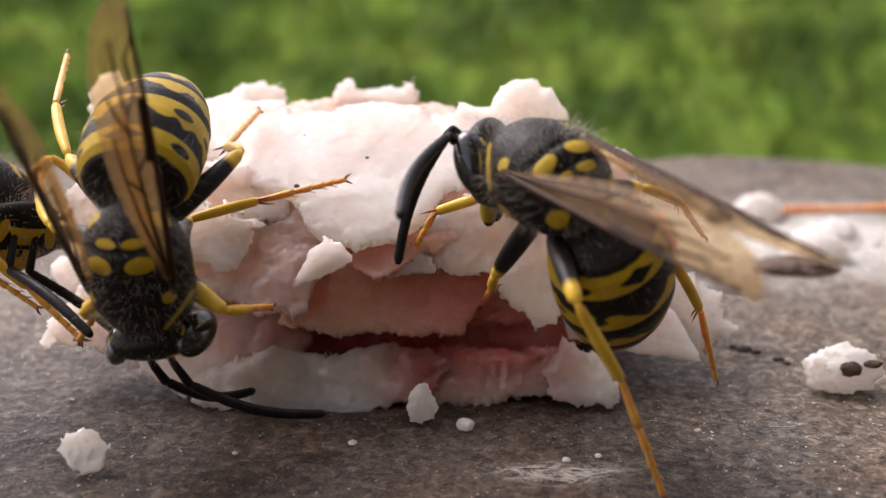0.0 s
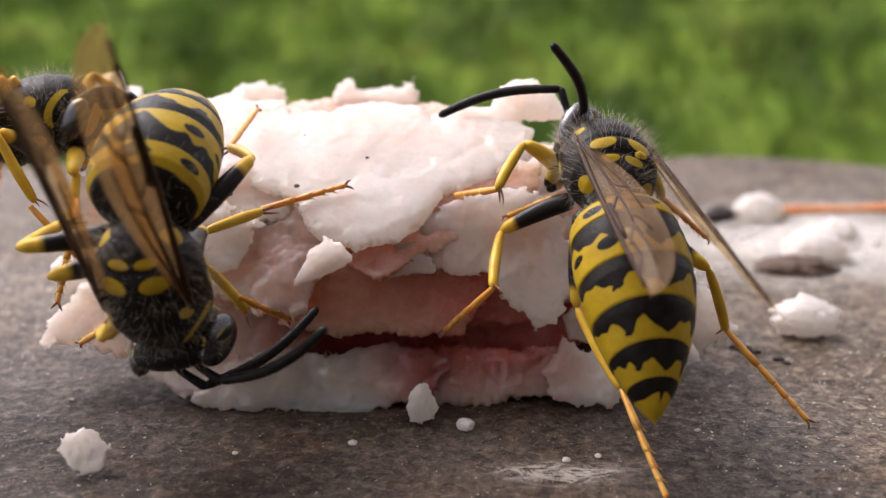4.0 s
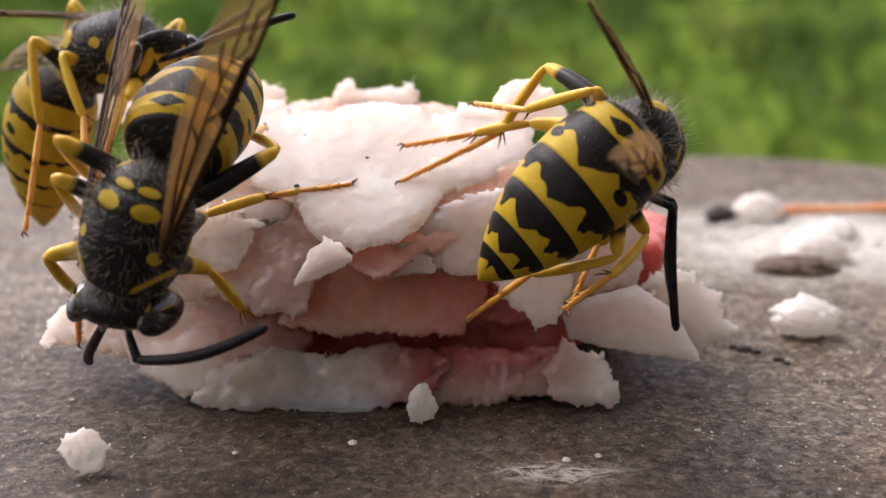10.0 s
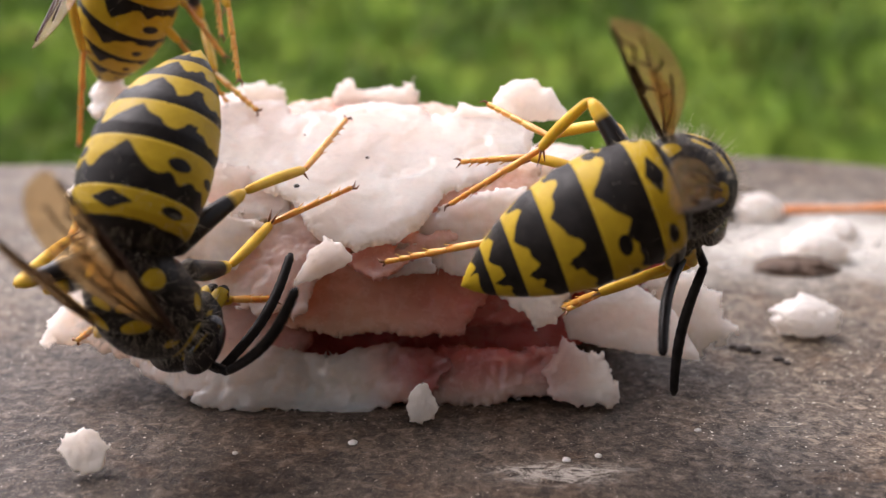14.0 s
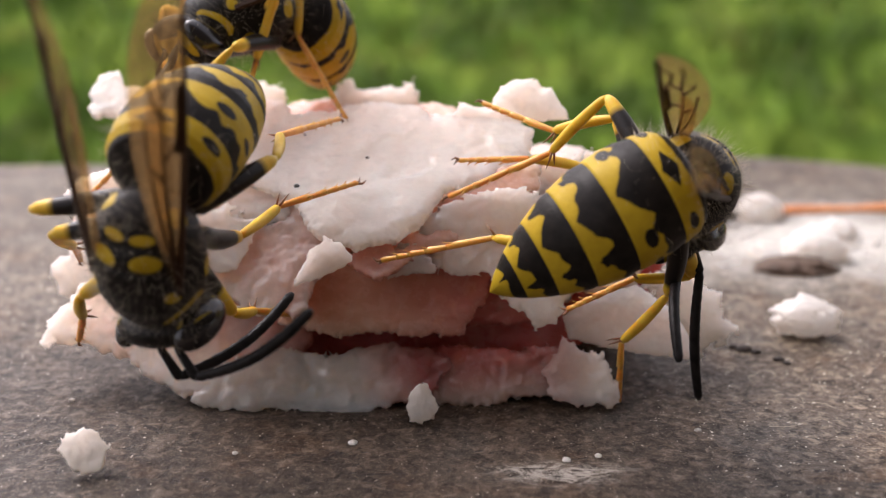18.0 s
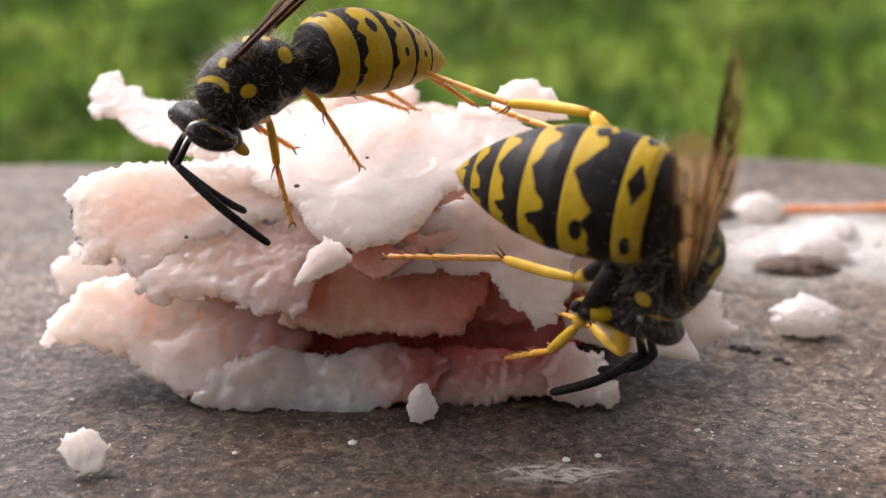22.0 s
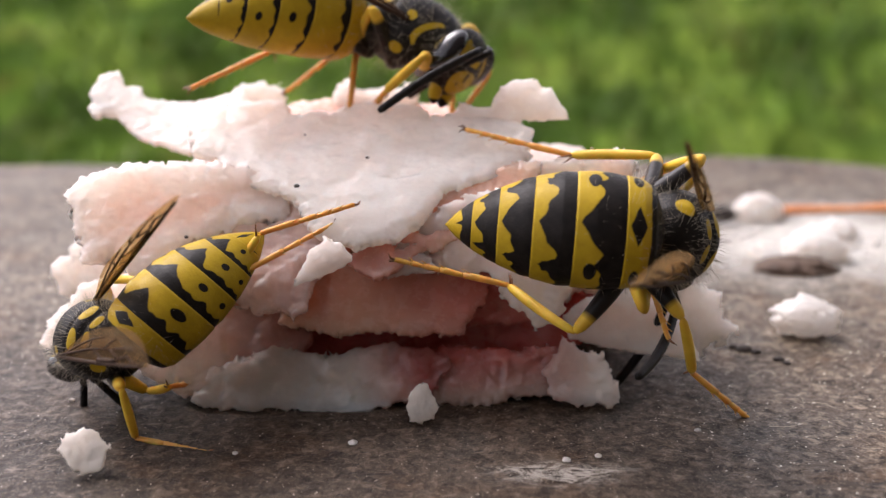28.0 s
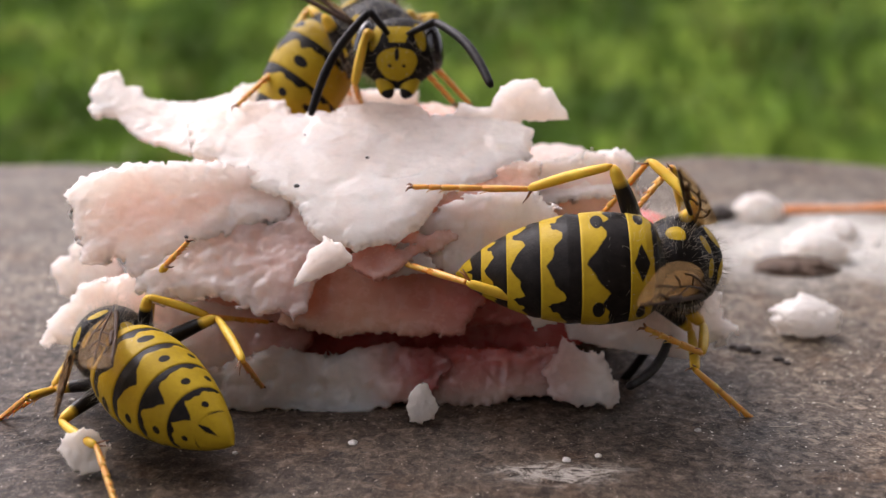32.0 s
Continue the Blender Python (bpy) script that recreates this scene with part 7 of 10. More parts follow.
    stride(w, limbs, [
        (0, mm(-9.42, -4.12, 6.88, 177, 74, 82)), (0.5, mm(-9.53, -3.81, 7.46, 157, 78, 61)), (1, mm(-9.65, -3.49, 8.04, 124, 79, 27)),
        (2, mm(-8.84, -3.55, 6.51, 142, 69, 47)), (2.5, mm(-8.79, -3.88, 6.49, 153, 69, 59)), (3, mm(-8.75, -4.21, 6.48, 165, 69, 70)),
        (6, mm(-9.17, -4.77, 6.81, 173, 67, 78)), (7, mm(-8.84, -4.45, 6.73, 178, 70, 85)), (8, mm(-8.9, -5.13, 7.43, -161, 65, 109)),
        (8.5, mm(-8.8, -4.61, 7.66, -159, 74, 110)), (9, mm(-8.71, -4.1, 7.88, -156, 82, 112)), (10, mm(-9.51, -3.62, 7.99, -67, 69, -168)),
        (10.4, mm(-9.19, -4.35, 7.13, -163, 80, 100)), (11, mm(-9.19, -4.35, 7.13, -163, 80, 100)), (11.5, mm(-8.99, -4.93, 6.66, -165, 71, 94)),
        (12, mm(-8.79, -5.51, 6.19, -165, 63, 91)), (13, mm(-9.22, -4.82, 6.25, -169, 58, 78)), (14, mm(-9.21, -4.66, 5.94, -173, 48, 81)),
        (15.25, mm(-9.09, -4.48, 5.72, -158, 49, 98)), (16.5, mm(-8.97, -4.3, 5.49, -145, 46, 114)), (17, mm(-8.54, -5.55, 5.97, -160, 47, 102)),
        (17.5, mm(-8.54, -5.73, 6.86, -157, 56, 101)), (18, mm(-8.55, -5.91, 7.75, -153, 65, 102)), (18.3, mm(-8.55, -5.91, 7.75, -153, 65, 102)),
        (18.4, mm(-9.31, -3.2, 8.15, -142, 74, 118)), (18.5, mm(-10.08, -0.48, 8.55, -109, 80, 156)), (18.7, mm(-11.08, 0.7, 11.9, -42, 68, -139)),
        (18.85, mm(-10.61, 1.77, 12.67, -7, 43, -129)), (19, mm(-10.14, 2.85, 13.44, 16, 19, -137)), (19.3, mm(-10.14, 2.85, 13.44, 16, 19, -137)),
        (19.6, mm(-9.71, 5.21, 14.19, 4, 28, -115)), (19.8, mm(-6.14, 6.9, 16.53, -1, 35, -107)), (20, mm(-5.5, 4.9, 15.03, -4, 14, -91)),
        (20.2, mm(-5.5, 4.9, 15.03, -4, 14, -91)), (20.4, mm(-7.65, 9.59, 23.31, -1, 29, -106)), (21.6, mm(-48, 18, 2.5, 0, 0, -160)),
        (32, mm(-48, 18, 2.5, 0, 0, -160))], feet)
    walk(limbs["head"], [
        (0, mm(1.85, 0, -0.15, 3, -11, 10)), (0.5, mm(1.85, 0, -0.15, 3, -5, 7)), (1, mm(1.85, 0, -0.15, 3, 1, 5)),
        (2, mm(1.85, 0, -0.15, 3, -3, 9)), (2.5, mm(1.85, 0, -0.15, 3, -3, 9)), (3, mm(1.85, 0, -0.15, 3, -4, 9)),
        (6, mm(1.85, 0, -0.15, 3, -9, 15)), (7, mm(1.85, 0, -0.15, 10, -3, 14)), (8, mm(1.85, 0, -0.15, 5, -11, 12)),
        (8.5, mm(1.85, 0, -0.15, 2, -6, 11)), (9, mm(1.85, 0, -0.15, -1, -1, 9)), (10, mm(1.85, 0, -0.15, 4, 9, 14)),
        (10.4, mm(1.85, 0, -0.15, 7, -1, 18)), (11, mm(1.85, 0, -0.15, 7, -1, 18)), (11.5, mm(1.85, 0, -0.15, 8, -3, 20)),
        (12, mm(1.85, 0, -0.15, 9, -4, 22)), (13, mm(1.85, 0, -0.15, 21, 16, 33)), (14, mm(1.85, 0, -0.15, 16, -1, 33)),
        (15.25, mm(1.85, 0, -0.15, 9, -8, 20)), (16.5, mm(1.85, 0, -0.15, 5, -15, 8)), (17, mm(1.85, 0, -0.15, 5, -17, 8)),
        (17.5, mm(1.85, 0, -0.15, 6, -13, 15)), (18, mm(1.85, 0, -0.15, 8, -8, 22)), (18.3, mm(1.85, 0, -0.15, 8, -8, 22)),
        (18.4, mm(1.85, 0, -0.15, 8, 3, 18)), (18.5, mm(1.85, 0, -0.15, 7, 14, 14)), (18.7, mm(1.85, 0, -0.15, -13, 33, 21)),
        (18.85, mm(1.85, 0, -0.15, -13, 13, 33)), (19, mm(1.85, 0, -0.15, -17, -6, 45)), (19.3, mm(1.85, 0, -0.15, -17, -6, 45)),
        (19.6, mm(1.85, 0, -0.15, -17, -8, 28)), (19.8, mm(1.85, 0, -0.15, -10, -32, 19)), (20, mm(1.85, 0, -0.15, -3, -20, 14)),
        (20.2, mm(1.85, 0, -0.15, -3, -20, 14)), (20.4, mm(1.85, 0, -0.15, -7, -26, 17)), (21.6, mm(1.85, 0, -0.15, 0, 24, 0)),
        (32, mm(1.85, 0, -0.15, 0, 24, 0))])
    walk(limbs["gaster"], [
        (0, mm(-2.2, 0, -0.5, -16, -73, 16)), (0.5, mm(-2.2, 0, -0.5, -6, -71, 2)), (1, mm(-2.2, 0, -0.5, 1, -67, -8)),
        (2, mm(-2.2, 0, -0.5, -4, -76, 2)), (2.5, mm(-2.2, 0, -0.5, -9, -78, 7)), (3, mm(-2.2, 0, -0.5, -16, -81, 15)),
        (6, mm(-2.2, 0, -0.5, -7, -81, 4)), (7, mm(-2.2, 0, -0.5, -12, -81, 6)), (8, mm(-2.2, 0, -0.5, 24, -83, -20)),
        (8.5, mm(-2.2, 0, -0.5, 14, -75, -10)), (9, mm(-2.2, 0, -0.5, 11, -67, -8)), (10, mm(-2.2, 0, -0.5, 0, -55, 16)),
        (10.4, mm(-2.2, 0, -0.5, -3, -70, 2)), (11, mm(-2.2, 0, -0.5, -3, -70, 2)), (11.5, mm(-2.2, 0, -0.5, -17, -77, 19)),
        (12, mm(-2.2, 0, -0.5, -51, -81, 56)), (13, mm(-2.2, 0, -0.5, -160, -74, 162)), (14, mm(-2.2, 0, -0.5, -9, -75, 6)),
        (15.25, mm(-2.2, 0, -0.5, -50, -78, 48)), (16.5, mm(-2.2, 0, -0.5, -85, -73, 84)), (17, mm(-2.2, 0, -0.5, -115, -74, 117)),
        (17.5, mm(-2.2, 0, -0.5, -94, -81, 98)), (18, mm(-2.2, 0, -0.5, -28, -84, 33)), (18.3, mm(-2.2, 0, -0.5, -28, -84, 33)),
        (18.4, mm(-2.2, 0, -0.5, -1, -79, 12)), (18.5, mm(-2.2, 0, -0.5, 11, -73, 6)), (18.7, mm(-2.2, 0, -0.5, 21, -65, -3)),
        (18.85, mm(-2.2, 0, -0.5, 54, -47, -72)), (19, mm(-2.2, 0, -0.5, 50, -21, -110)), (19.3, mm(-2.2, 0, -0.5, 50, -21, -110)),
        (19.6, mm(-2.2, 0, -0.5, 26, -43, -76)), (19.8, mm(-2.2, 0, -0.5, 31, -15, -76)), (20, mm(-2.2, 0, -0.5, 17, -17, -76)),
        (20.2, mm(-2.2, 0, -0.5, 17, -17, -76)), (20.4, mm(-2.2, 0, -0.5, 23, -5, -70)), (21.6, mm(-2.2, 0, -0.5, 0, -7, 0)),
        (32, mm(-2.2, 0, -0.5, 0, -7, 0))])
    walk(limbs["wing_left"], [
        (0, mm(0.35, 1.35, 0.85, -33, 12, -6)), (0.5, mm(0.35, 1.35, 0.85, -34, 18, -12)), (1, mm(0.35, 1.35, 0.85, -36, 25, -18)),
        (2, mm(0.35, 1.35, 0.85, -34, 15, -9)), (2.5, mm(0.35, 1.35, 0.85, -33, 13, -7)), (3, mm(0.35, 1.35, 0.85, -33, 11, -5)),
        (6, mm(0.35, 1.35, 0.85, -33, 10, -4)), (7, mm(0.35, 1.35, 0.85, -34, 2, -3)), (8, mm(0.35, 1.35, 0.85, -33, 6, -3)),
        (8.5, mm(0.35, 1.35, 0.85, -33, 13, -7)), (9, mm(0.35, 1.35, 0.85, -34, 20, -10)), (10, mm(0.35, 1.35, 0.85, -34, 16, -11)),
        (10.4, mm(0.35, 1.35, 0.85, -33, 5, -4)), (11, mm(0.35, 1.35, 0.85, -33, 5, -4)), (11.5, mm(0.35, 1.35, 0.85, -33, 6, -3)),
        (12, mm(0.35, 1.35, 0.85, -33, 7, -2)), (13, mm(0.35, 1.35, 0.85, -33, 7, -5)), (14, mm(0.35, 1.35, 0.85, -33, 7, -5)),
        (15.25, mm(0.35, 1.35, 0.85, -33, 10, -3)), (16.5, mm(0.35, 1.35, 0.85, -32, 12, -2)), (17, mm(0.35, 1.35, 0.85, -33, 10, -3)),
        (17.5, mm(0.35, 1.35, 0.85, -33, 6, -4)), (18, mm(0.35, 1.35, 0.85, -34, 1, -5)), (18.3, mm(0.35, 1.35, 0.85, -34, 1, -5)),
        (18.4, mm(0.35, 1.35, 0.85, -34, 7, -10)), (18.5, mm(0.35, 1.35, 0.85, -35, 12, -15)), (18.7, mm(0.35, 1.35, 0.85, -35, 12, -15)),
        (18.85, mm(0.35, 1.35, 0.85, -35, 12, -15)), (19, mm(0.35, 1.35, 0.85, -35, 12, -15)), (19.3, mm(0.35, 1.35, 0.85, -35, 12, -15)),
        (19.6, mm(0.35, 1.35, 0.85, -35, 12, -15)), (19.8, mm(0.35, 1.35, 0.85, -35, 12, -15)), (20, mm(0.35, 1.35, 0.85, -35, 12, -15)),
        (20.2, mm(0.35, 1.35, 0.85, -35, 12, -15)), (20.4, mm(0.35, 1.35, 0.85, -35, 12, -15)), (21.6, mm(0.35, 1.35, 0.85, -35, 12, -15)),
        (32, mm(0.35, 1.35, 0.85, -35, 12, -15))])
    walk(limbs["wing_right"], [
        (0, mm(0.35, -1.35, 0.85, 28, 26, -6)), (0.5, mm(0.35, -1.35, 0.85, 34, -1, 7)), (1, mm(0.35, -1.35, 0.85, 35, -29, 18)),
        (2, mm(0.35, -1.35, 0.85, 25, 30, -12)), (2.5, mm(0.35, -1.35, 0.85, 29, 20, -6)), (3, mm(0.35, -1.35, 0.85, 32, 11, -2)),
        (6, mm(0.35, -1.35, 0.85, 29, 20, -8)), (7, mm(0.35, -1.35, 0.85, 34, -3, 2)), (8, mm(0.35, -1.35, 0.85, 33, 5, 1)),
        (8.5, mm(0.35, -1.35, 0.85, 31, 14, -3)), (9, mm(0.35, -1.35, 0.85, 28, 23, -8)), (10, mm(0.35, -1.35, 0.85, 34, -26, 21)),
        (10.4, mm(0.35, -1.35, 0.85, 32, 11, -2)), (11, mm(0.35, -1.35, 0.85, 32, 11, -2)), (11.5, mm(0.35, -1.35, 0.85, 30, 15, -5)),
        (12, mm(0.35, -1.35, 0.85, 29, 20, -8)), (13, mm(0.35, -1.35, 0.85, 26, 18, -17)), (14, mm(0.35, -1.35, 0.85, 29, 14, -12)),
        (15.25, mm(0.35, -1.35, 0.85, 30, 14, -5)), (16.5, mm(0.35, -1.35, 0.85, 32, 14, 1)), (17, mm(0.35, -1.35, 0.85, 32, 9, -1)),
        (17.5, mm(0.35, -1.35, 0.85, 32, 9, -2)), (18, mm(0.35, -1.35, 0.85, 32, 9, -3)), (18.3, mm(0.35, -1.35, 0.85, 32, 9, -3)),
        (18.4, mm(0.35, -1.35, 0.85, 33, 11, 6)), (18.5, mm(0.35, -1.35, 0.85, 35, 12, 15)), (18.7, mm(0.35, -1.35, 0.85, 35, 12, 15)),
        (18.85, mm(0.35, -1.35, 0.85, 35, 12, 15)), (19, mm(0.35, -1.35, 0.85, 35, 12, 15)), (19.3, mm(0.35, -1.35, 0.85, 35, 12, 15)),
        (19.6, mm(0.35, -1.35, 0.85, 35, 12, 15)), (19.8, mm(0.35, -1.35, 0.85, 35, 12, 15)), (20, mm(0.35, -1.35, 0.85, 35, 12, 15)),
        (20.2, mm(0.35, -1.35, 0.85, 35, 12, 15)), (20.4, mm(0.35, -1.35, 0.85, 35, 12, 15)), (21.6, mm(0.35, -1.35, 0.85, 35, 12, 15)),
        (32, mm(0.35, -1.35, 0.85, 35, 12, 15))])
    walk(limbs["antenna_left"], [
        (0, mm(3.04, 0.55, 0.44, 35, 2, 24)), (0.5, mm(3.11, 0.5, 0.29, 43, -16, 48)), (1, mm(3.18, 0.45, 0.14, 43, -35, 74)),
        (2, mm(3.12, 0.54, 0.23, 55, -33, 65)), (2.5, mm(3.11, 0.54, 0.25, 53, -34, 71)), (3, mm(3.11, 0.54, 0.27, 51, -35, 77)),
        (6, mm(3, 0.67, 0.37, 56, -25, 88)), (7, mm(3.07, 0.62, 0.29, 40, -55, 99)), (8, mm(3.01, 0.6, 0.44, 57, -50, 81)),
        (8.5, mm(3.06, 0.59, 0.31, 61, -39, 66)), (9, mm(3.12, 0.58, 0.18, 61, -29, 54)), (10, mm(3.11, 0.66, -0.04, 61, -31, 58)),
        (10.4, mm(3.03, 0.73, 0.21, 50, -24, 58)), (11, mm(3.03, 0.73, 0.21, 50, -24, 58)), (11.5, mm(2.99, 0.76, 0.26, 55, -27, 69)),
        (12, mm(2.96, 0.78, 0.31, 59, -31, 80)), (13, mm(2.91, 0.96, -0.12, 53, 4, 97)), (14, mm(2.84, 0.94, 0.27, 52, -13, 92)),
        (15.25, mm(2.93, 0.72, 0.4, 45, -13, 122)), (16.5, mm(3.01, 0.49, 0.53, 39, -10, 150)), (17, mm(2.99, 0.5, 0.57, 37, -10, 141)),
        (17.5, mm(2.96, 0.63, 0.48, 42, -22, 104)), (18, mm(2.93, 0.77, 0.39, 55, -29, 64)), (18.3, mm(2.93, 0.77, 0.39, 55, -29, 64)),
        (18.4, mm(3.03, 0.71, 0.13, 38, -8, 91)), (18.5, mm(3.13, 0.65, -0.14, 32, 18, 113)), (18.7, mm(2.87, 0.84, -0.7, 10, 13, 69)),
        (18.85, mm(2.67, 1.04, -0.26, 0, 30, 80)), (19, mm(2.48, 1.24, 0.18, -8, 49, 89)), (19.3, mm(2.48, 1.24, 0.18, -8, 49, 89)),
        (19.6, mm(2.81, 1, 0.22, -46, 58, 31)), (19.8, mm(2.68, 0.72, 0.77, -50, 49, 27)), (20, mm(2.89, 0.64, 0.59, -11, 32, 67)),
        (20.2, mm(2.89, 0.64, 0.59, -11, 32, 67)), (20.4, mm(2.79, 0.7, 0.68, -51, 64, 33)), (21.6, mm(3.21, 0.36, -0.42, 0, 13, 38)),
        (32, mm(3.21, 0.36, -0.42, 0, 13, 38))])
    walk(limbs["antenna_right"], [
        (0, mm(3.16, -0.16, 0.4, 34, 14, 15)), (0.5, mm(3.2, -0.21, 0.25, 10, 48, -23)), (1, mm(3.23, -0.27, 0.11, -52, 50, -99)),
        (2, mm(3.23, -0.17, 0.2, -24, 57, -60)), (2.5, mm(3.22, -0.17, 0.22, 51, 32, 30)), (3, mm(3.22, -0.17, 0.24, 58, -24, 63)),
        (6, mm(3.2, -0.03, 0.33, 60, -15, 75)), (7, mm(3.25, -0.07, 0.15, 54, -51, 80)), (8, mm(3.17, -0.1, 0.39, 69, -40, 63)),
        (8.5, mm(3.2, -0.12, 0.29, 57, 20, 38)), (9, mm(3.23, -0.13, 0.19, -10, 54, -34)), (10, mm(3.28, -0.03, -0.09, -27, 54, -44)),
        (10.4, mm(3.25, 0.05, 0.13, -14, 55, -44)), (11, mm(3.25, 0.05, 0.13, -14, 55, -44)), (11.5, mm(3.24, 0.09, 0.16, 55, 30, 35)),
        (12, mm(3.23, 0.13, 0.2, 66, -22, 64)), (13, mm(3.22, 0.35, -0.37, 51, 14, 84)), (14, mm(3.22, 0.36, 0.08, 55, -7, 77)),
        (15.25, mm(3.17, 0.07, 0.27, 46, -7, 110)), (16.5, mm(3.12, -0.22, 0.47, 40, -3, 143)), (17, mm(3.1, -0.21, 0.51, 38, -3, 132)),
        (17.5, mm(3.16, -0.05, 0.4, 46, -14, 92)), (18, mm(3.21, 0.11, 0.3, 61, -18, 49)), (18.3, mm(3.21, 0.11, 0.3, 61, -18, 49)),
        (18.4, mm(3.24, 0.03, 0.04, 56, 35, 27)), (18.5, mm(3.28, -0.05, -0.22, -23, 68, -63)), (18.7, mm(3.2, 0.22, -0.57, -26, 58, -25)),
        (18.85, mm(3.07, 0.48, -0.09, -7, 39, -18)), (19, mm(2.95, 0.74, 0.4, 6, 19, -19)), (19.3, mm(2.95, 0.74, 0.4, 6, 19, -19)),
        (19.6, mm(3.1, 0.38, 0.43, 1, 41, 5)), (19.8, mm(2.85, 0.03, 0.88, 20, 31, 3)), (20, mm(3.05, -0.06, 0.62, 8, 12, -37)),
        (20.2, mm(3.05, -0.06, 0.62, 8, 12, -37)), (20.4, mm(2.96, 0, 0.76, 27, 54, -19)), (21.6, mm(3.21, -0.36, -0.42, 0, 13, -38)),
        (32, mm(3.21, -0.36, -0.42, 0, 13, -38))])
    walk(limbs["flagellum_left"], [
        (0, mm(1.3, 0, 0.03, 2, 31, 25)), (0.5, mm(1.3, 0, 0.03, 3, 28, 12)), (1, mm(1.3, 0, 0.03, 5, 25, -1)),
        (2, mm(1.3, 0, 0.03, 8, 39, 4)), (2.5, mm(1.3, 0, 0.03, 12, 39, 8)), (3, mm(1.3, 0, 0.03, 16, 40, 11)),
        (6, mm(1.3, 0, 0.03, 20, 44, 21)), (7, mm(1.3, 0, 0.03, 17, 39, -4)), (8, mm(1.3, 0, 0.03, -52, 29, -100)),
        (8.5, mm(1.3, 0, 0.03, -36, 64, -56)), (9, mm(1.3, 0, 0.03, 47, 60, 53)), (10, mm(1.3, 0, 0.03, 45, 55, 46)),
        (10.4, mm(1.3, 0, 0.03, 37, 48, 48)), (11, mm(1.3, 0, 0.03, 37, 48, 48)), (11.5, mm(1.3, 0, 0.03, 29, 59, 29)),
        (12, mm(1.3, 0, 0.03, 10, 68, 0)), (13, mm(1.3, 0, 0.03, 17, 49, 43)), (14, mm(1.3, 0, 0.03, 7, 57, 12)),
        (15.25, mm(1.3, 0, 0.03, -3, 20, 4)), (16.5, mm(1.3, 0, 0.03, -7, -18, 2)), (17, mm(1.3, 0, 0.03, 1, -1, 5)),
        (17.5, mm(1.3, 0, 0.03, 11, 36, 13)), (18, mm(1.3, 0, 0.03, 49, 69, 49)), (18.3, mm(1.3, 0, 0.03, 49, 69, 49)),
        (18.4, mm(1.3, 0, 0.03, 10, 37, 10)), (18.5, mm(1.3, 0, 0.03, 0, 0, 0)), (18.7, mm(1.3, 0, 0.03, 0, 0, 0)),
        (18.85, mm(1.3, 0, 0.03, 1, 3, 1)), (19, mm(1.3, 0, 0.03, 1, 6, 2)), (19.3, mm(1.3, 0, 0.03, 1, 6, 2)),
        (19.6, mm(1.3, 0, 0.03, 0, 0, 0)), (19.8, mm(1.3, 0, 0.03, 0, 0, 0)), (20, mm(1.3, 0, 0.03, -6, 42, -16)),
        (20.2, mm(1.3, 0, 0.03, -6, 42, -16)), (20.4, mm(1.3, 0, 0.03, 0, 0, 0)), (21.6, mm(1.3, 0, 0.03, 0, 0, 0)),
        (32, mm(1.3, 0, 0.03, 0, 0, 0))])
    walk(limbs["flagellum_right"], [
        (0, mm(1.3, 0, 0.03, -23, 31, -7)), (0.5, mm(1.3, 0, 0.03, -10, 8, 1)), (1, mm(1.3, 0, 0.03, 0, -15, 4)),
        (2, mm(1.3, 0, 0.03, -3, -29, 12)), (2.5, mm(1.3, 0, 0.03, -12, 13, -14)), (3, mm(1.3, 0, 0.03, -47, 42, -58)),
        (6, mm(1.3, 0, 0.03, -65, 51, -65)), (7, mm(1.3, 0, 0.03, -50, 41, -83)), (8, mm(1.3, 0, 0.03, -64, 4, -102)),
        (8.5, mm(1.3, 0, 0.03, -26, 10, -44)), (9, mm(1.3, 0, 0.03, -1, -18, 6)), (10, mm(1.3, 0, 0.03, 0, -10, 7)),
        (10.4, mm(1.3, 0, 0.03, -2, -17, 17)), (11, mm(1.3, 0, 0.03, -2, -17, 17)), (11.5, mm(1.3, 0, 0.03, -26, 31, -20)),
        (12, mm(1.3, 0, 0.03, -92, 38, -94)), (13, mm(1.3, 0, 0.03, -132, 66, -96)), (14, mm(1.3, 0, 0.03, -89, 42, -82)),
        (15.25, mm(1.3, 0, 0.03, -23, 8, -47)), (16.5, mm(1.3, 0, 0.03, 30, -36, -60)), (17, mm(1.3, 0, 0.03, 3, -1, -48)),
        (17.5, mm(1.3, 0, 0.03, -39, 33, -52)), (18, mm(1.3, 0, 0.03, -107, 51, -93)), (18.3, mm(1.3, 0, 0.03, -107, 51, -93)),
        (18.4, mm(1.3, 0, 0.03, -31, 42, -23)), (18.5, mm(1.3, 0, 0.03, 0, 0, 0)), (18.7, mm(1.3, 0, 0.03, 0, 0, 0)),
        (18.85, mm(1.3, 0, 0.03, 5, 21, 17)), (19, mm(1.3, 0, 0.03, 19, 39, 39)), (19.3, mm(1.3, 0, 0.03, 19, 39, 39)),
        (19.6, mm(1.3, 0, 0.03, 0, 0, 0)), (19.8, mm(1.3, 0, 0.03, 0, 0, 0)), (20, mm(1.3, 0, 0.03, 12, 45, 22)),
        (20.2, mm(1.3, 0, 0.03, 12, 45, 22)), (20.4, mm(1.3, 0, 0.03, 0, 0, 0)), (21.6, mm(1.3, 0, 0.03, 0, 0, 0)),
        (32, mm(1.3, 0, 0.03, 0, 0, 0))])
    w, limbs = rear_wasp
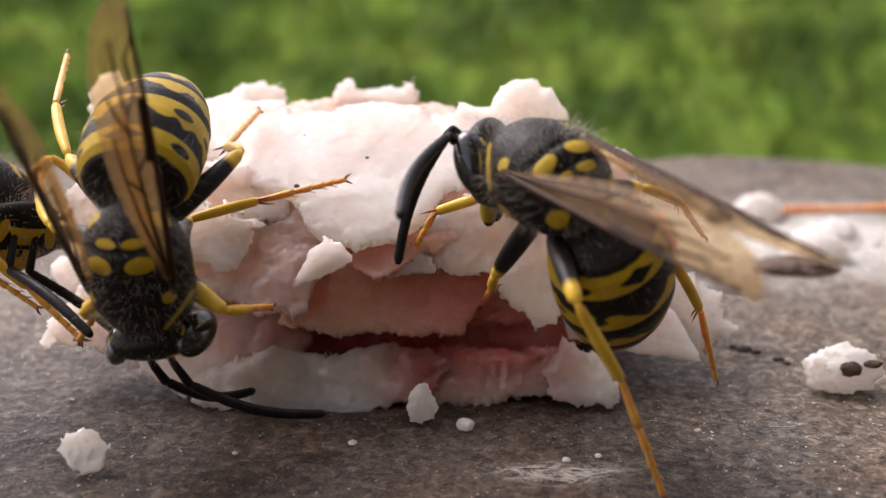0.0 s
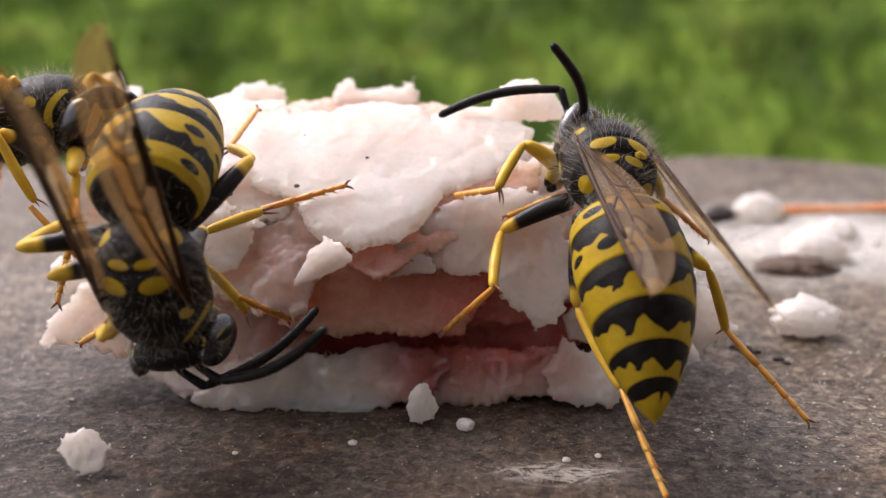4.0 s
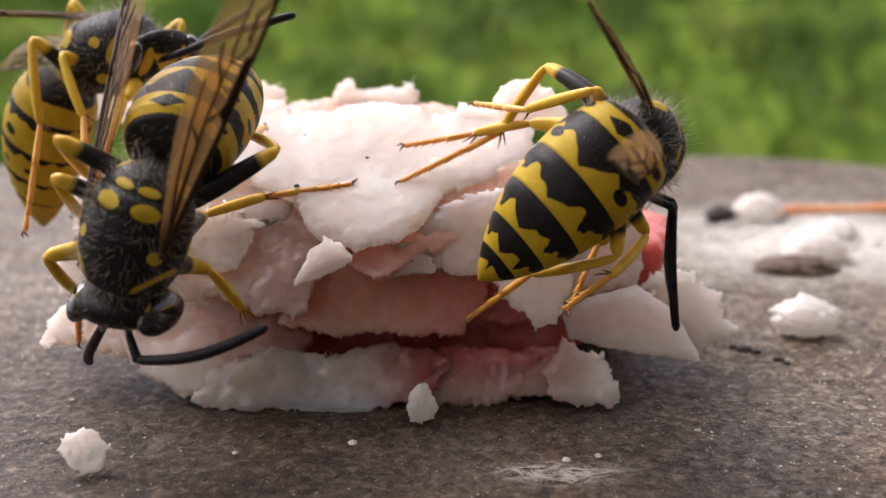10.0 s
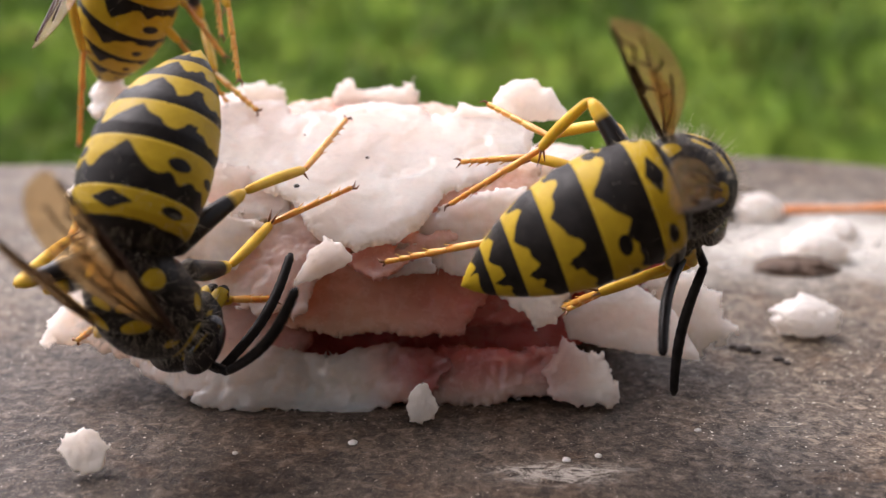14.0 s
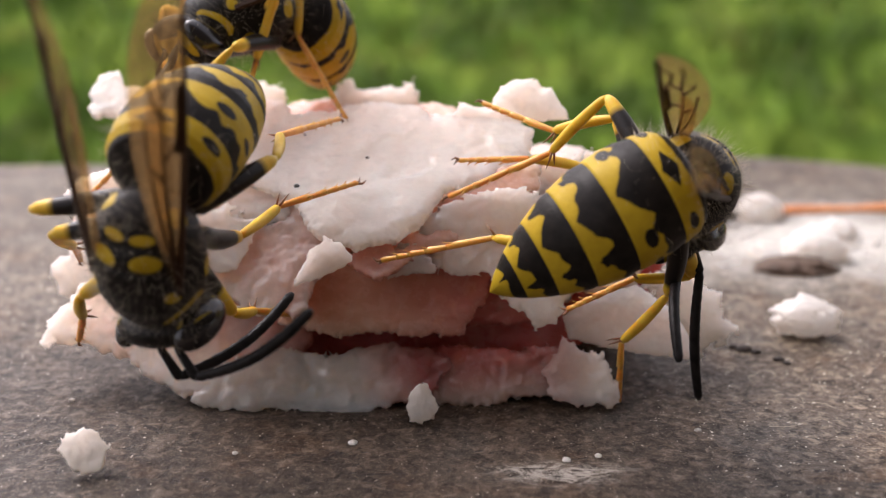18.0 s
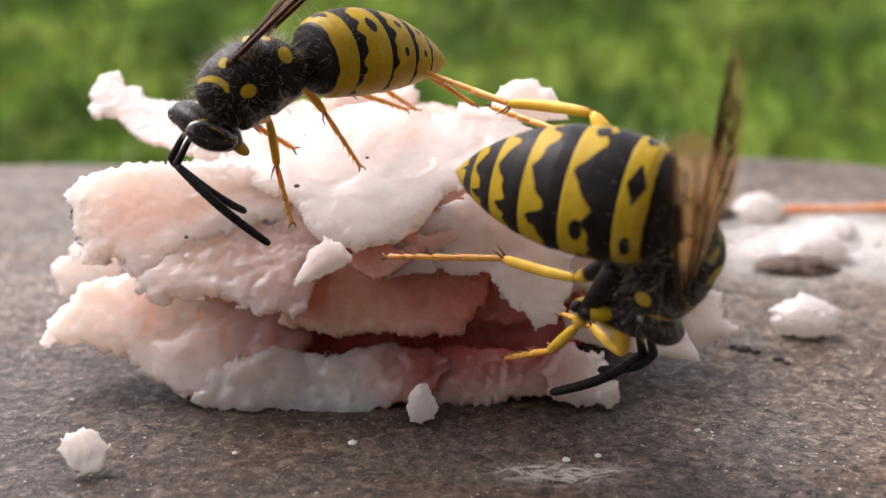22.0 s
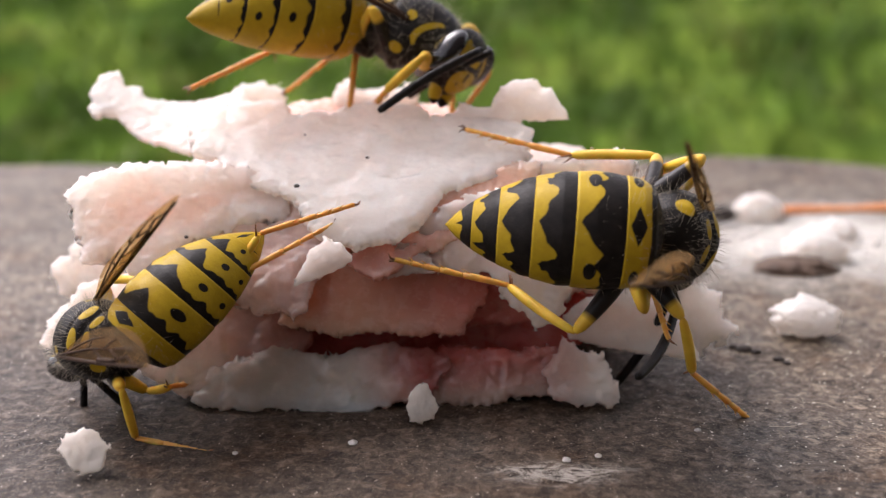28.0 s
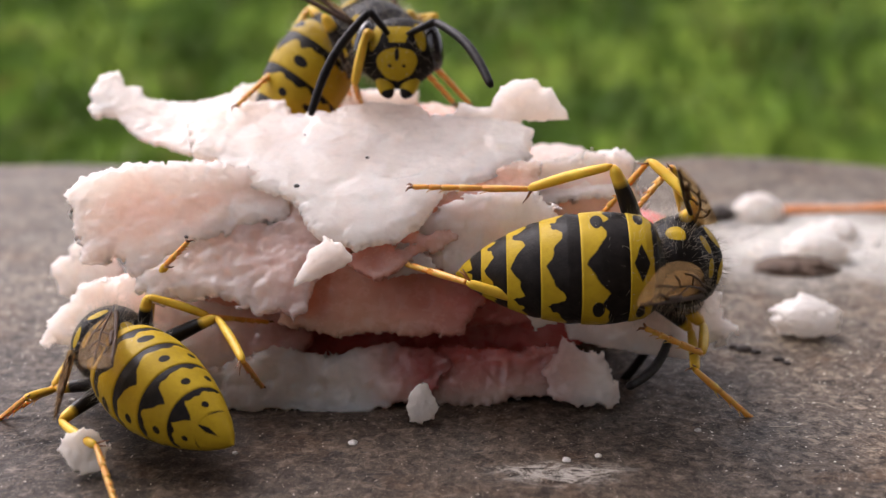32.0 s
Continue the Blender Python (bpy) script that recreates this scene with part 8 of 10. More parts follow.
    feet = {
        "front_right": [
            (0, -12.9, -0.1, 3.1), (1, -14.9, -1.4, 2.2),
            (4, -12.9, 2.1, 7.5), (11.3, -7.2, 5, 10.6),
            (15, -10.3, 7.2, 11), (22.9, -2, 9, 10.1),
            (27, -2.9, 8, 10.2), (29.4, -3.3, 8, 10.3)],
        "mid_right": [
            (0, -14.5, 0.2, 4.2), (4, -13.4, 3.2, 7.9),
            (11.3, -7.3, 5, 10.6), (15, -12.6, 7, 10.2),
            (22.9, -2.2, 9, 10), (28, -3.79, 7.16, 10.18, -3.65, 9.54, 12.42, -3.03, 7.82, 14.34),
            (29, -2.72, 7.6, 11.33, -2.21, 4.82, 13, -2.21, 7.23, 14.03), (30, -3.29, 7.19, 10.36, -3.71, 10.09, 11.66, -4.06, 11.85, 13.7),
            (31, -3.39, 7.11, 10.37, -3.93, 9.85, 11.92, -4.42, 8.06, 13.88), (32, -4.22, 12.83, 10.13, -4.46, 10.5, 12.35, -4.78, 8.28, 13.87)],
        "hind_right": [
            (4, -14.4, 3.9, 6.7), (9, -16, 3.8, 6.2),
            (12, -7.44, 6.81, 10.41, -10.11, 9.91, 10.96, -10.52, 7.54, 13.42), (13, -7.65, 7.33, 10.22, -10.64, 10.19, 11.17, -10.85, 8.07, 13.77),
            (14, -7.43, 6.72, 10.3, -9.73, 9.97, 11.44, -10.67, 12.41, 13.55), (16.5, -3.87, 6.45, 10.05),
            (22.9, -4.9, 8.9, 9.9), (28, -10.23, 7.84, 11.08, -7.36, 10.46, 12.35, -5.45, 8.13, 13.99),
            (29, -8.35, 6.51, 10.44, -6.06, 9.59, 11.71, -4.85, 12.22, 13.32), (30, -8.27, 7.3, 10.45, -7.03, 11.22, 11.31, -5.3, 13.03, 13.65),
            (31, -8.84, 10.05, 10.18, -7.4, 13.75, 11.06, -5.85, 12.45, 13.92), (32, -8.19, 6.65, 10.54, -7.14, 10.45, 11.63, -6.1, 12.43, 14.04)],
        "front_left": [
            (4, -11, 7, 10.2), (11.3, -8.4, 9.3, 11),
            (15, -12.7, 9.1, 10.3), (22.9, 1.6, 11.1, 10.1),
            (27, 1.1, 10.1, 10.2)],
        "mid_left": [
            (4, -12.7, 8.9, 9.9), (11.3, -9.3, 10.1, 10.2),
            (15, -8.3, 6.7, 9.3), (22.9, 0.4, 12.1, 10),
            (27, 0.4, 11.1, 10.1)],
        "hind_left": [
            (4, -17.6, 9.3, 7.4), (12, -13.38, 2.96, 5.8, -14.67, 5.78, 9.09, -16.62, 8.14, 10.93),
            (13, -13.58, 3.16, 7.93), (14, -15.83, 10.14, 8.5),
            (16.5, -13.01, 2.96, 7.76), (22.9, -5.7, 12.2, 10.5),
            (27, -6.8, 11.2, 10.6)],
    }
    stride(w, limbs, [
        (0, mm(-17.16, 1.81, 7.87, 36, 15, -5)), (1, mm(-16.7, 1.68, 8.28, 34, 14, -11)), (2, mm(-16.55, 1.35, 8.79, 20, 4, -23)),
        (3, mm(-16.76, 1.29, 8.73, 14, -5, -25)), (3.75, mm(-15.79, 3.31, 9.81, 14, -14, -3)), (4.5, mm(-14.81, 5.32, 10.9, 10, -23, 21)),
        (5.25, mm(-14.5, 6.42, 11.51, 23, -28, 3)), (6, mm(-14.18, 7.53, 12.12, 39, -29, -17)), (6.5, mm(-14.03, 7.55, 12.14, 30, -23, -2)),
        (7, mm(-13.87, 7.57, 12.17, 24, -14, 12)), (7.5, mm(-13.64, 7.73, 12.27, 29, -18, -1)), (8, mm(-13.41, 7.89, 12.37, 34, -21, -15)),
        (8.5, mm(-13.92, 7.68, 12.18, 33, -25, -18)), (9, mm(-14.42, 7.48, 11.99, 33, -30, -22)), (10, mm(-13.67, 8.05, 12.45, 25, -17, -9)),
        (11, mm(-13.6, 7.97, 12.59, 18, -24, 3)), (11.4, mm(-13.28, 9.46, 13.54, 2, -7, 59)), (11.7, mm(-13.1, 9.97, 14.34, 16, -1, 64)),
        (12, mm(-12.92, 10.48, 15.14, 30, 4, 71)), (12.5, mm(-12.8, 10.48, 16.41, 15, -15, 85)), (13, mm(-12.69, 10.47, 17.69, -7, -28, 107)),
        (14, mm(-12.26, 10.61, 17.99, -1, -35, 101)), (16.5, mm(-12.23, 10.74, 18.8, -26, -18, 128)), (16.75, mm(-11.7, 9.03, 16.27, -23, -5, 164)),
        (17, mm(-11.17, 7.33, 13.74, -14, 3, -161)), (17.5, mm(-9.64, 7.49, 13.88, -16, 9, -160)), (18, mm(-8.11, 7.64, 14.02, -19, 15, -159)),
        (18.2, mm(-8.11, 7.64, 14.02, -19, 15, -159)), (18.4, mm(-7.46, 10.01, 16.34, -18, 0, -170)), (18.6, mm(1.48, 30.37, 32.83, -17, 0, 180)),
        (19.6, mm(48, 24, 2.5, 0, 0, 150)), (21.2, mm(48, 24, 2.5, 0, 0, 150)), (21.8, mm(4.65, 31.31, 35.93, -13, -1, 177)),
        (22.1, mm(-3.71, 23.27, 25.84, -9, -9, 121)), (22.4, mm(-12.08, 15.24, 15.74, 1, -10, 63)), (22.7, mm(-7.13, 15.43, 16.2, 3, 4, 54)),
        (22.85, mm(-4.67, 14.43, 15.5, 11, 6, 15)), (23, mm(-2.22, 13.42, 14.8, 15, 13, -23)), (23.5, mm(-1.49, 12.67, 14, 15, 19, -26)),
        (24, mm(-0.77, 11.93, 13.19, 15, 25, -29)), (25, mm(-0.47, 12.05, 13.66, 17, 23, -27)), (26.25, mm(-0.58, 10.84, 13.6, 12, 26, -31)),
        (27.5, mm(-0.69, 9.63, 13.54, 7, 28, -35)), (28, mm(-1.43, 9.52, 13.23, 6, 17, -19)), (29, mm(-1.38, 9.64, 13.4, 5, 16, -20)),
        (29.25, mm(-1.67, 9.55, 13.63, 12, 20, -36)), (29.5, mm(-1.96, 9.46, 13.86, 17, 25, -51)), (30, mm(-1.96, 9.46, 13.86, 17, 25, -51)),
        (30.5, mm(-2.23, 9.57, 13.48, 12, 21, -48)), (31, mm(-2.49, 9.68, 13.11, 8, 17, -44)), (32, mm(-2.96, 9.73, 13.01, 7, 14, -47))], feet)
    walk(limbs["head"], [
        (0, mm(1.85, 0, -0.15, -23, 0, -56)), (1, mm(1.85, 0, -0.15, -25, 1, -56)), (2, mm(1.85, 0, -0.15, -20, -1, -41)),
        (3, mm(1.85, 0, -0.15, -20, 2, -40)), (3.75, mm(1.85, 0, -0.15, -22, 20, -46)), (4.5, mm(1.85, 0, -0.15, -26, 38, -55)),
        (5.25, mm(1.85, 0, -0.15, -17, 37, -43)), (6, mm(1.85, 0, -0.15, -9, 35, -32)), (6.5, mm(1.85, 0, -0.15, -10, 32, -34)),
        (7, mm(1.85, 0, -0.15, -11, 29, -36)), (7.5, mm(1.85, 0, -0.15, -19, 31, -44)), (8, mm(1.85, 0, -0.15, -27, 33, -53)),
        (8.5, mm(1.85, 0, -0.15, -23, 36, -51)), (9, mm(1.85, 0, -0.15, -20, 38, -48)), (10, mm(1.85, 0, -0.15, -32, 32, -59)),
        (11, mm(1.85, 0, -0.15, -20, 35, -46)), (11.4, mm(1.85, 0, -0.15, -29, 33, -66)), (11.7, mm(1.85, 0, -0.15, -27, 34, -60)),
        (12, mm(1.85, 0, -0.15, -24, 35, -55)), (12.5, mm(1.85, 0, -0.15, -27, 36, -60)), (13, mm(1.85, 0, -0.15, -30, 37, -65)),
        (14, mm(1.85, 0, -0.15, -32, 39, -69)), (16.5, mm(1.85, 0, -0.15, -32, 39, -69)), (16.75, mm(1.85, 0, -0.15, 0, 45, -7)),
        (17, mm(1.85, 0, -0.15, 22, 28, 46)), (17.5, mm(1.85, 0, -0.15, 20, 20, 42)), (18, mm(1.85, 0, -0.15, 19, 12, 38)),
        (18.2, mm(1.85, 0, -0.15, 19, 12, 38)), (18.4, mm(1.85, 0, -0.15, 20, 12, 40)), (18.6, mm(1.85, 0, -0.15, 23, 10, 49)),
        (19.6, mm(1.85, 0, -0.15, 0, 24, 0)), (21.2, mm(1.85, 0, -0.15, 0, 24, 0)), (21.8, mm(1.85, 0, -0.15, 18, 26, 38)),
        (22.1, mm(1.85, 0, -0.15, 3, 44, -2)), (22.4, mm(1.85, 0, -0.15, -29, 48, -56)), (22.7, mm(1.85, 0, -0.15, -19, 37, -38)),
        (22.85, mm(1.85, 0, -0.15, -12, 26, -25)), (23, mm(1.85, 0, -0.15, -8, 13, -14)), (23.5, mm(1.85, 0, -0.15, -13, 9, -22)),
        (24, mm(1.85, 0, -0.15, -17, 3, -29)), (25, mm(1.85, 0, -0.15, -16, 2, -28)), (26.25, mm(1.85, 0, -0.15, -17, 7, -25)),
        (27.5, mm(1.85, 0, -0.15, -18, 11, -23)), (28, mm(1.85, 0, -0.15, -21, 8, -19)), (29, mm(1.85, 0, -0.15, -31, 27, -30)),
        (29.25, mm(1.85, 0, -0.15, -17, 2, -33)), (29.5, mm(1.85, 0, -0.15, 0, -21, -43)), (30, mm(1.85, 0, -0.15, 0, -21, -43)),
        (30.5, mm(1.85, 0, -0.15, 1, -28, -41)), (31, mm(1.85, 0, -0.15, 2, -35, -39)), (32, mm(1.85, 0, -0.15, 6, -37, -48))])
    walk(limbs["gaster"], [
        (0, mm(-2.2, 0, -0.5, -10, 23, 32)), (1, mm(-2.2, 0, -0.5, -7, 22, 41)), (2, mm(-2.2, 0, -0.5, -2, 15, 55)),
        (3, mm(-2.2, 0, -0.5, 6, 24, 56)), (3.75, mm(-2.2, 0, -0.5, 3, 6, 38)), (4.5, mm(-2.2, 0, -0.5, 5, -12, 20)),
        (5.25, mm(-2.2, 0, -0.5, -7, -13, 19)), (6, mm(-2.2, 0, -0.5, -18, -14, 17)), (6.5, mm(-2.2, 0, -0.5, -7, -34, 13)),
        (7, mm(-2.2, 0, -0.5, 11, -53, 1)), (7.5, mm(-2.2, 0, -0.5, -7, -43, 15)), (8, mm(-2.2, 0, -0.5, -20, -30, 23)),
        (8.5, mm(-2.2, 0, -0.5, -23, -28, 28)), (9, mm(-2.2, 0, -0.5, -25, -25, 32)), (10, mm(-2.2, 0, -0.5, -9, -41, 10)),
        (11, mm(-2.2, 0, -0.5, -3, -40, 1)), (11.4, mm(-2.2, 0, -0.5, 5, -53, 4)), (11.7, mm(-2.2, 0, -0.5, -14, -65, 44)),
        (12, mm(-2.2, 0, -0.5, -53, -66, 104)), (12.5, mm(-2.2, 0, -0.5, 20, -83, -7)), (13, mm(-2.2, 0, -0.5, 60, -62, -85)),
        (14, mm(-2.2, 0, -0.5, 49, -62, -72)), (16.5, mm(-2.2, 0, -0.5, 44, -72, -59)), (16.75, mm(-2.2, 0, -0.5, -13, -48, 21)),
        (17, mm(-2.2, 0, -0.5, -12, -14, 48)), (17.5, mm(-2.2, 0, -0.5, -38, -32, 44)), (18, mm(-2.2, 0, -0.5, -71, -49, 51)),
        (18.2, mm(-2.2, 0, -0.5, -71, -49, 51)), (18.4, mm(-2.2, 0, -0.5, -51, -36, 51)), (18.6, mm(-2.2, 0, -0.5, -44, -20, 45)),
        (19.6, mm(-2.2, 0, -0.5, 0, -7, 0)), (21.2, mm(-2.2, 0, -0.5, 0, -7, 0)), (21.8, mm(-2.2, 0, -0.5, -1, 11, -5)),
        (22.1, mm(-2.2, 0, -0.5, 9, -16, -9)), (22.4, mm(-2.2, 0, -0.5, 25, -42, -20)), (22.7, mm(-2.2, 0, -0.5, 45, -18, -30)),
        (22.85, mm(-2.2, 0, -0.5, 13, -7, 5)), (23, mm(-2.2, 0, -0.5, -8, 19, 30)), (23.5, mm(-2.2, 0, -0.5, -10, 21, 32)),
        (24, mm(-2.2, 0, -0.5, -12, 23, 34)), (25, mm(-2.2, 0, -0.5, -12, 18, 36)), (26.25, mm(-2.2, 0, -0.5, -11, 13, 41)),
        (27.5, mm(-2.2, 0, -0.5, -10, 8, 47)), (28, mm(-2.2, 0, -0.5, -10, 8, 47)), (29, mm(-2.2, 0, -0.5, -11, -30, 64)),
        (29.25, mm(-2.2, 0, -0.5, -15, -35, 76)), (29.5, mm(-2.2, 0, -0.5, -20, -40, 90)), (30, mm(-2.2, 0, -0.5, -20, -40, 90)),
        (30.5, mm(-2.2, 0, -0.5, -22, -41, 91)), (31, mm(-2.2, 0, -0.5, -24, -42, 92)), (32, mm(-2.2, 0, -0.5, -23, -43, 91))])
    walk(limbs["wing_left"], [
        (0, mm(0.35, 1.35, 0.85, -35, 12, -15)), (1, mm(0.35, 1.35, 0.85, -35, 12, -15)), (2, mm(0.35, 1.35, 0.85, -35, 12, -15)),
        (3, mm(0.35, 1.35, 0.85, -35, 12, -15)), (3.75, mm(0.35, 1.35, 0.85, -35, 12, -15)), (4.5, mm(0.35, 1.35, 0.85, -35, 12, -15)),
        (5.25, mm(0.35, 1.35, 0.85, -35, 12, -15)), (6, mm(0.35, 1.35, 0.85, -35, 12, -15)), (6.5, mm(0.35, 1.35, 0.85, -35, 12, -15)),
        (7, mm(0.35, 1.35, 0.85, -35, 12, -15)), (7.5, mm(0.35, 1.35, 0.85, -35, 12, -15)), (8, mm(0.35, 1.35, 0.85, -35, 12, -15)),
        (8.5, mm(0.35, 1.35, 0.85, -35, 12, -15)), (9, mm(0.35, 1.35, 0.85, -35, 12, -15)), (10, mm(0.35, 1.35, 0.85, -35, 12, -15)),
        (11, mm(0.35, 1.35, 0.85, -35, 12, -15)), (11.4, mm(0.35, 1.35, 0.85, -35, 12, -15)), (11.7, mm(0.35, 1.35, 0.85, -33, 1, 2)),
        (12, mm(0.35, 1.35, 0.85, -35, -11, 19)), (12.5, mm(0.35, 1.35, 0.85, -34, -6, 2)), (13, mm(0.35, 1.35, 0.85, -35, -1, -14)),
        (14, mm(0.35, 1.35, 0.85, -35, 0, -13)), (16.5, mm(0.35, 1.35, 0.85, -35, 12, -15)), (16.75, mm(0.35, 1.35, 0.85, -35, 12, -15)),
        (17, mm(0.35, 1.35, 0.85, -35, 12, -15)), (17.5, mm(0.35, 1.35, 0.85, -35, 12, -15)), (18, mm(0.35, 1.35, 0.85, -35, 12, -15)),
        (18.2, mm(0.35, 1.35, 0.85, -35, 12, -15)), (18.4, mm(0.35, 1.35, 0.85, -35, 12, -15)), (18.6, mm(0.35, 1.35, 0.85, -35, 12, -15)),
        (19.6, mm(0.35, 1.35, 0.85, -35, 12, -15)), (21.2, mm(0.35, 1.35, 0.85, -35, 12, -15)), (21.8, mm(0.35, 1.35, 0.85, -35, 12, -15)),
        (22.1, mm(0.35, 1.35, 0.85, -35, 12, -15)), (22.4, mm(0.35, 1.35, 0.85, -35, 12, -15)), (22.7, mm(0.35, 1.35, 0.85, -35, 12, -15)),
        (22.85, mm(0.35, 1.35, 0.85, -35, 12, -15)), (23, mm(0.35, 1.35, 0.85, -35, 12, -15)), (23.5, mm(0.35, 1.35, 0.85, -35, 12, -15)),
        (24, mm(0.35, 1.35, 0.85, -35, 12, -15)), (25, mm(0.35, 1.35, 0.85, -35, 12, -15)), (26.25, mm(0.35, 1.35, 0.85, -35, 12, -15)),
        (27.5, mm(0.35, 1.35, 0.85, -35, 12, -15)), (28, mm(0.35, 1.35, 0.85, -35, 12, -15)), (29, mm(0.35, 1.35, 0.85, -35, 12, -15)),
        (29.25, mm(0.35, 1.35, 0.85, -35, 12, -15)), (29.5, mm(0.35, 1.35, 0.85, -35, 12, -15)), (30, mm(0.35, 1.35, 0.85, -35, 12, -15)),
        (30.5, mm(0.35, 1.35, 0.85, -35, 12, -15)), (31, mm(0.35, 1.35, 0.85, -35, 12, -15)), (32, mm(0.35, 1.35, 0.85, -35, 12, -15))])
    walk(limbs["wing_right"], [
        (0, mm(0.35, -1.35, 0.85, 35, 12, 15)), (1, mm(0.35, -1.35, 0.85, 35, 12, 15)), (2, mm(0.35, -1.35, 0.85, 35, 12, 15)),
        (3, mm(0.35, -1.35, 0.85, 35, 12, 15)), (3.75, mm(0.35, -1.35, 0.85, 35, 12, 15)), (4.5, mm(0.35, -1.35, 0.85, 35, 12, 15)),
        (5.25, mm(0.35, -1.35, 0.85, 31, 4, -14)), (6, mm(0.35, -1.35, 0.85, 31, -5, -42)), (6.5, mm(0.35, -1.35, 0.85, 34, 20, 13)),
        (7, mm(0.35, -1.35, 0.85, 61, 30, 79)), (7.5, mm(0.35, -1.35, 0.85, 36, 16, 19)), (8, mm(0.35, -1.35, 0.85, 34, -11, -30)),
        (8.5, mm(0.35, -1.35, 0.85, 33, -8, -32)), (9, mm(0.35, -1.35, 0.85, 32, -5, -34)), (10, mm(0.35, -1.35, 0.85, 35, -11, -37)),
        (11, mm(0.35, -1.35, 0.85, 33, -8, -48)), (11.4, mm(0.35, -1.35, 0.85, 35, 12, 15)), (11.7, mm(0.35, -1.35, 0.85, 35, 12, 15)),
        (12, mm(0.35, -1.35, 0.85, 35, 12, 15)), (12.5, mm(0.35, -1.35, 0.85, 35, 12, 15)), (13, mm(0.35, -1.35, 0.85, 35, 12, 15)),
        (14, mm(0.35, -1.35, 0.85, 35, 12, 15)), (16.5, mm(0.35, -1.35, 0.85, 35, 12, 15)), (16.75, mm(0.35, -1.35, 0.85, 35, 12, 15)),
        (17, mm(0.35, -1.35, 0.85, 35, 12, 15)), (17.5, mm(0.35, -1.35, 0.85, 35, 12, 15)), (18, mm(0.35, -1.35, 0.85, 35, 12, 15)),
        (18.2, mm(0.35, -1.35, 0.85, 35, 12, 15)), (18.4, mm(0.35, -1.35, 0.85, 35, 12, 15)), (18.6, mm(0.35, -1.35, 0.85, 35, 12, 15)),
        (19.6, mm(0.35, -1.35, 0.85, 35, 12, 15)), (21.2, mm(0.35, -1.35, 0.85, 35, 12, 15)), (21.8, mm(0.35, -1.35, 0.85, 35, 12, 15)),
        (22.1, mm(0.35, -1.35, 0.85, 35, 12, 15)), (22.4, mm(0.35, -1.35, 0.85, 35, 12, 15)), (22.7, mm(0.35, -1.35, 0.85, 35, 12, 15)),
        (22.85, mm(0.35, -1.35, 0.85, 35, 12, 15)), (23, mm(0.35, -1.35, 0.85, 35, 12, 15)), (23.5, mm(0.35, -1.35, 0.85, 35, 12, 15)),
        (24, mm(0.35, -1.35, 0.85, 35, 12, 15)), (25, mm(0.35, -1.35, 0.85, 35, 12, 15)), (26.25, mm(0.35, -1.35, 0.85, 35, 12, 15)),
        (27.5, mm(0.35, -1.35, 0.85, 35, 12, 15)), (28, mm(0.35, -1.35, 0.85, 35, 12, 15)), (29, mm(0.35, -1.35, 0.85, 35, 12, 15)),
        (29.25, mm(0.35, -1.35, 0.85, 35, 12, 15)), (29.5, mm(0.35, -1.35, 0.85, 35, 12, 15)), (30, mm(0.35, -1.35, 0.85, 35, 12, 15)),
        (30.5, mm(0.35, -1.35, 0.85, 35, 12, 15)), (31, mm(0.35, -1.35, 0.85, 35, 12, 15)), (32, mm(0.35, -1.35, 0.85, 35, 12, 15))])
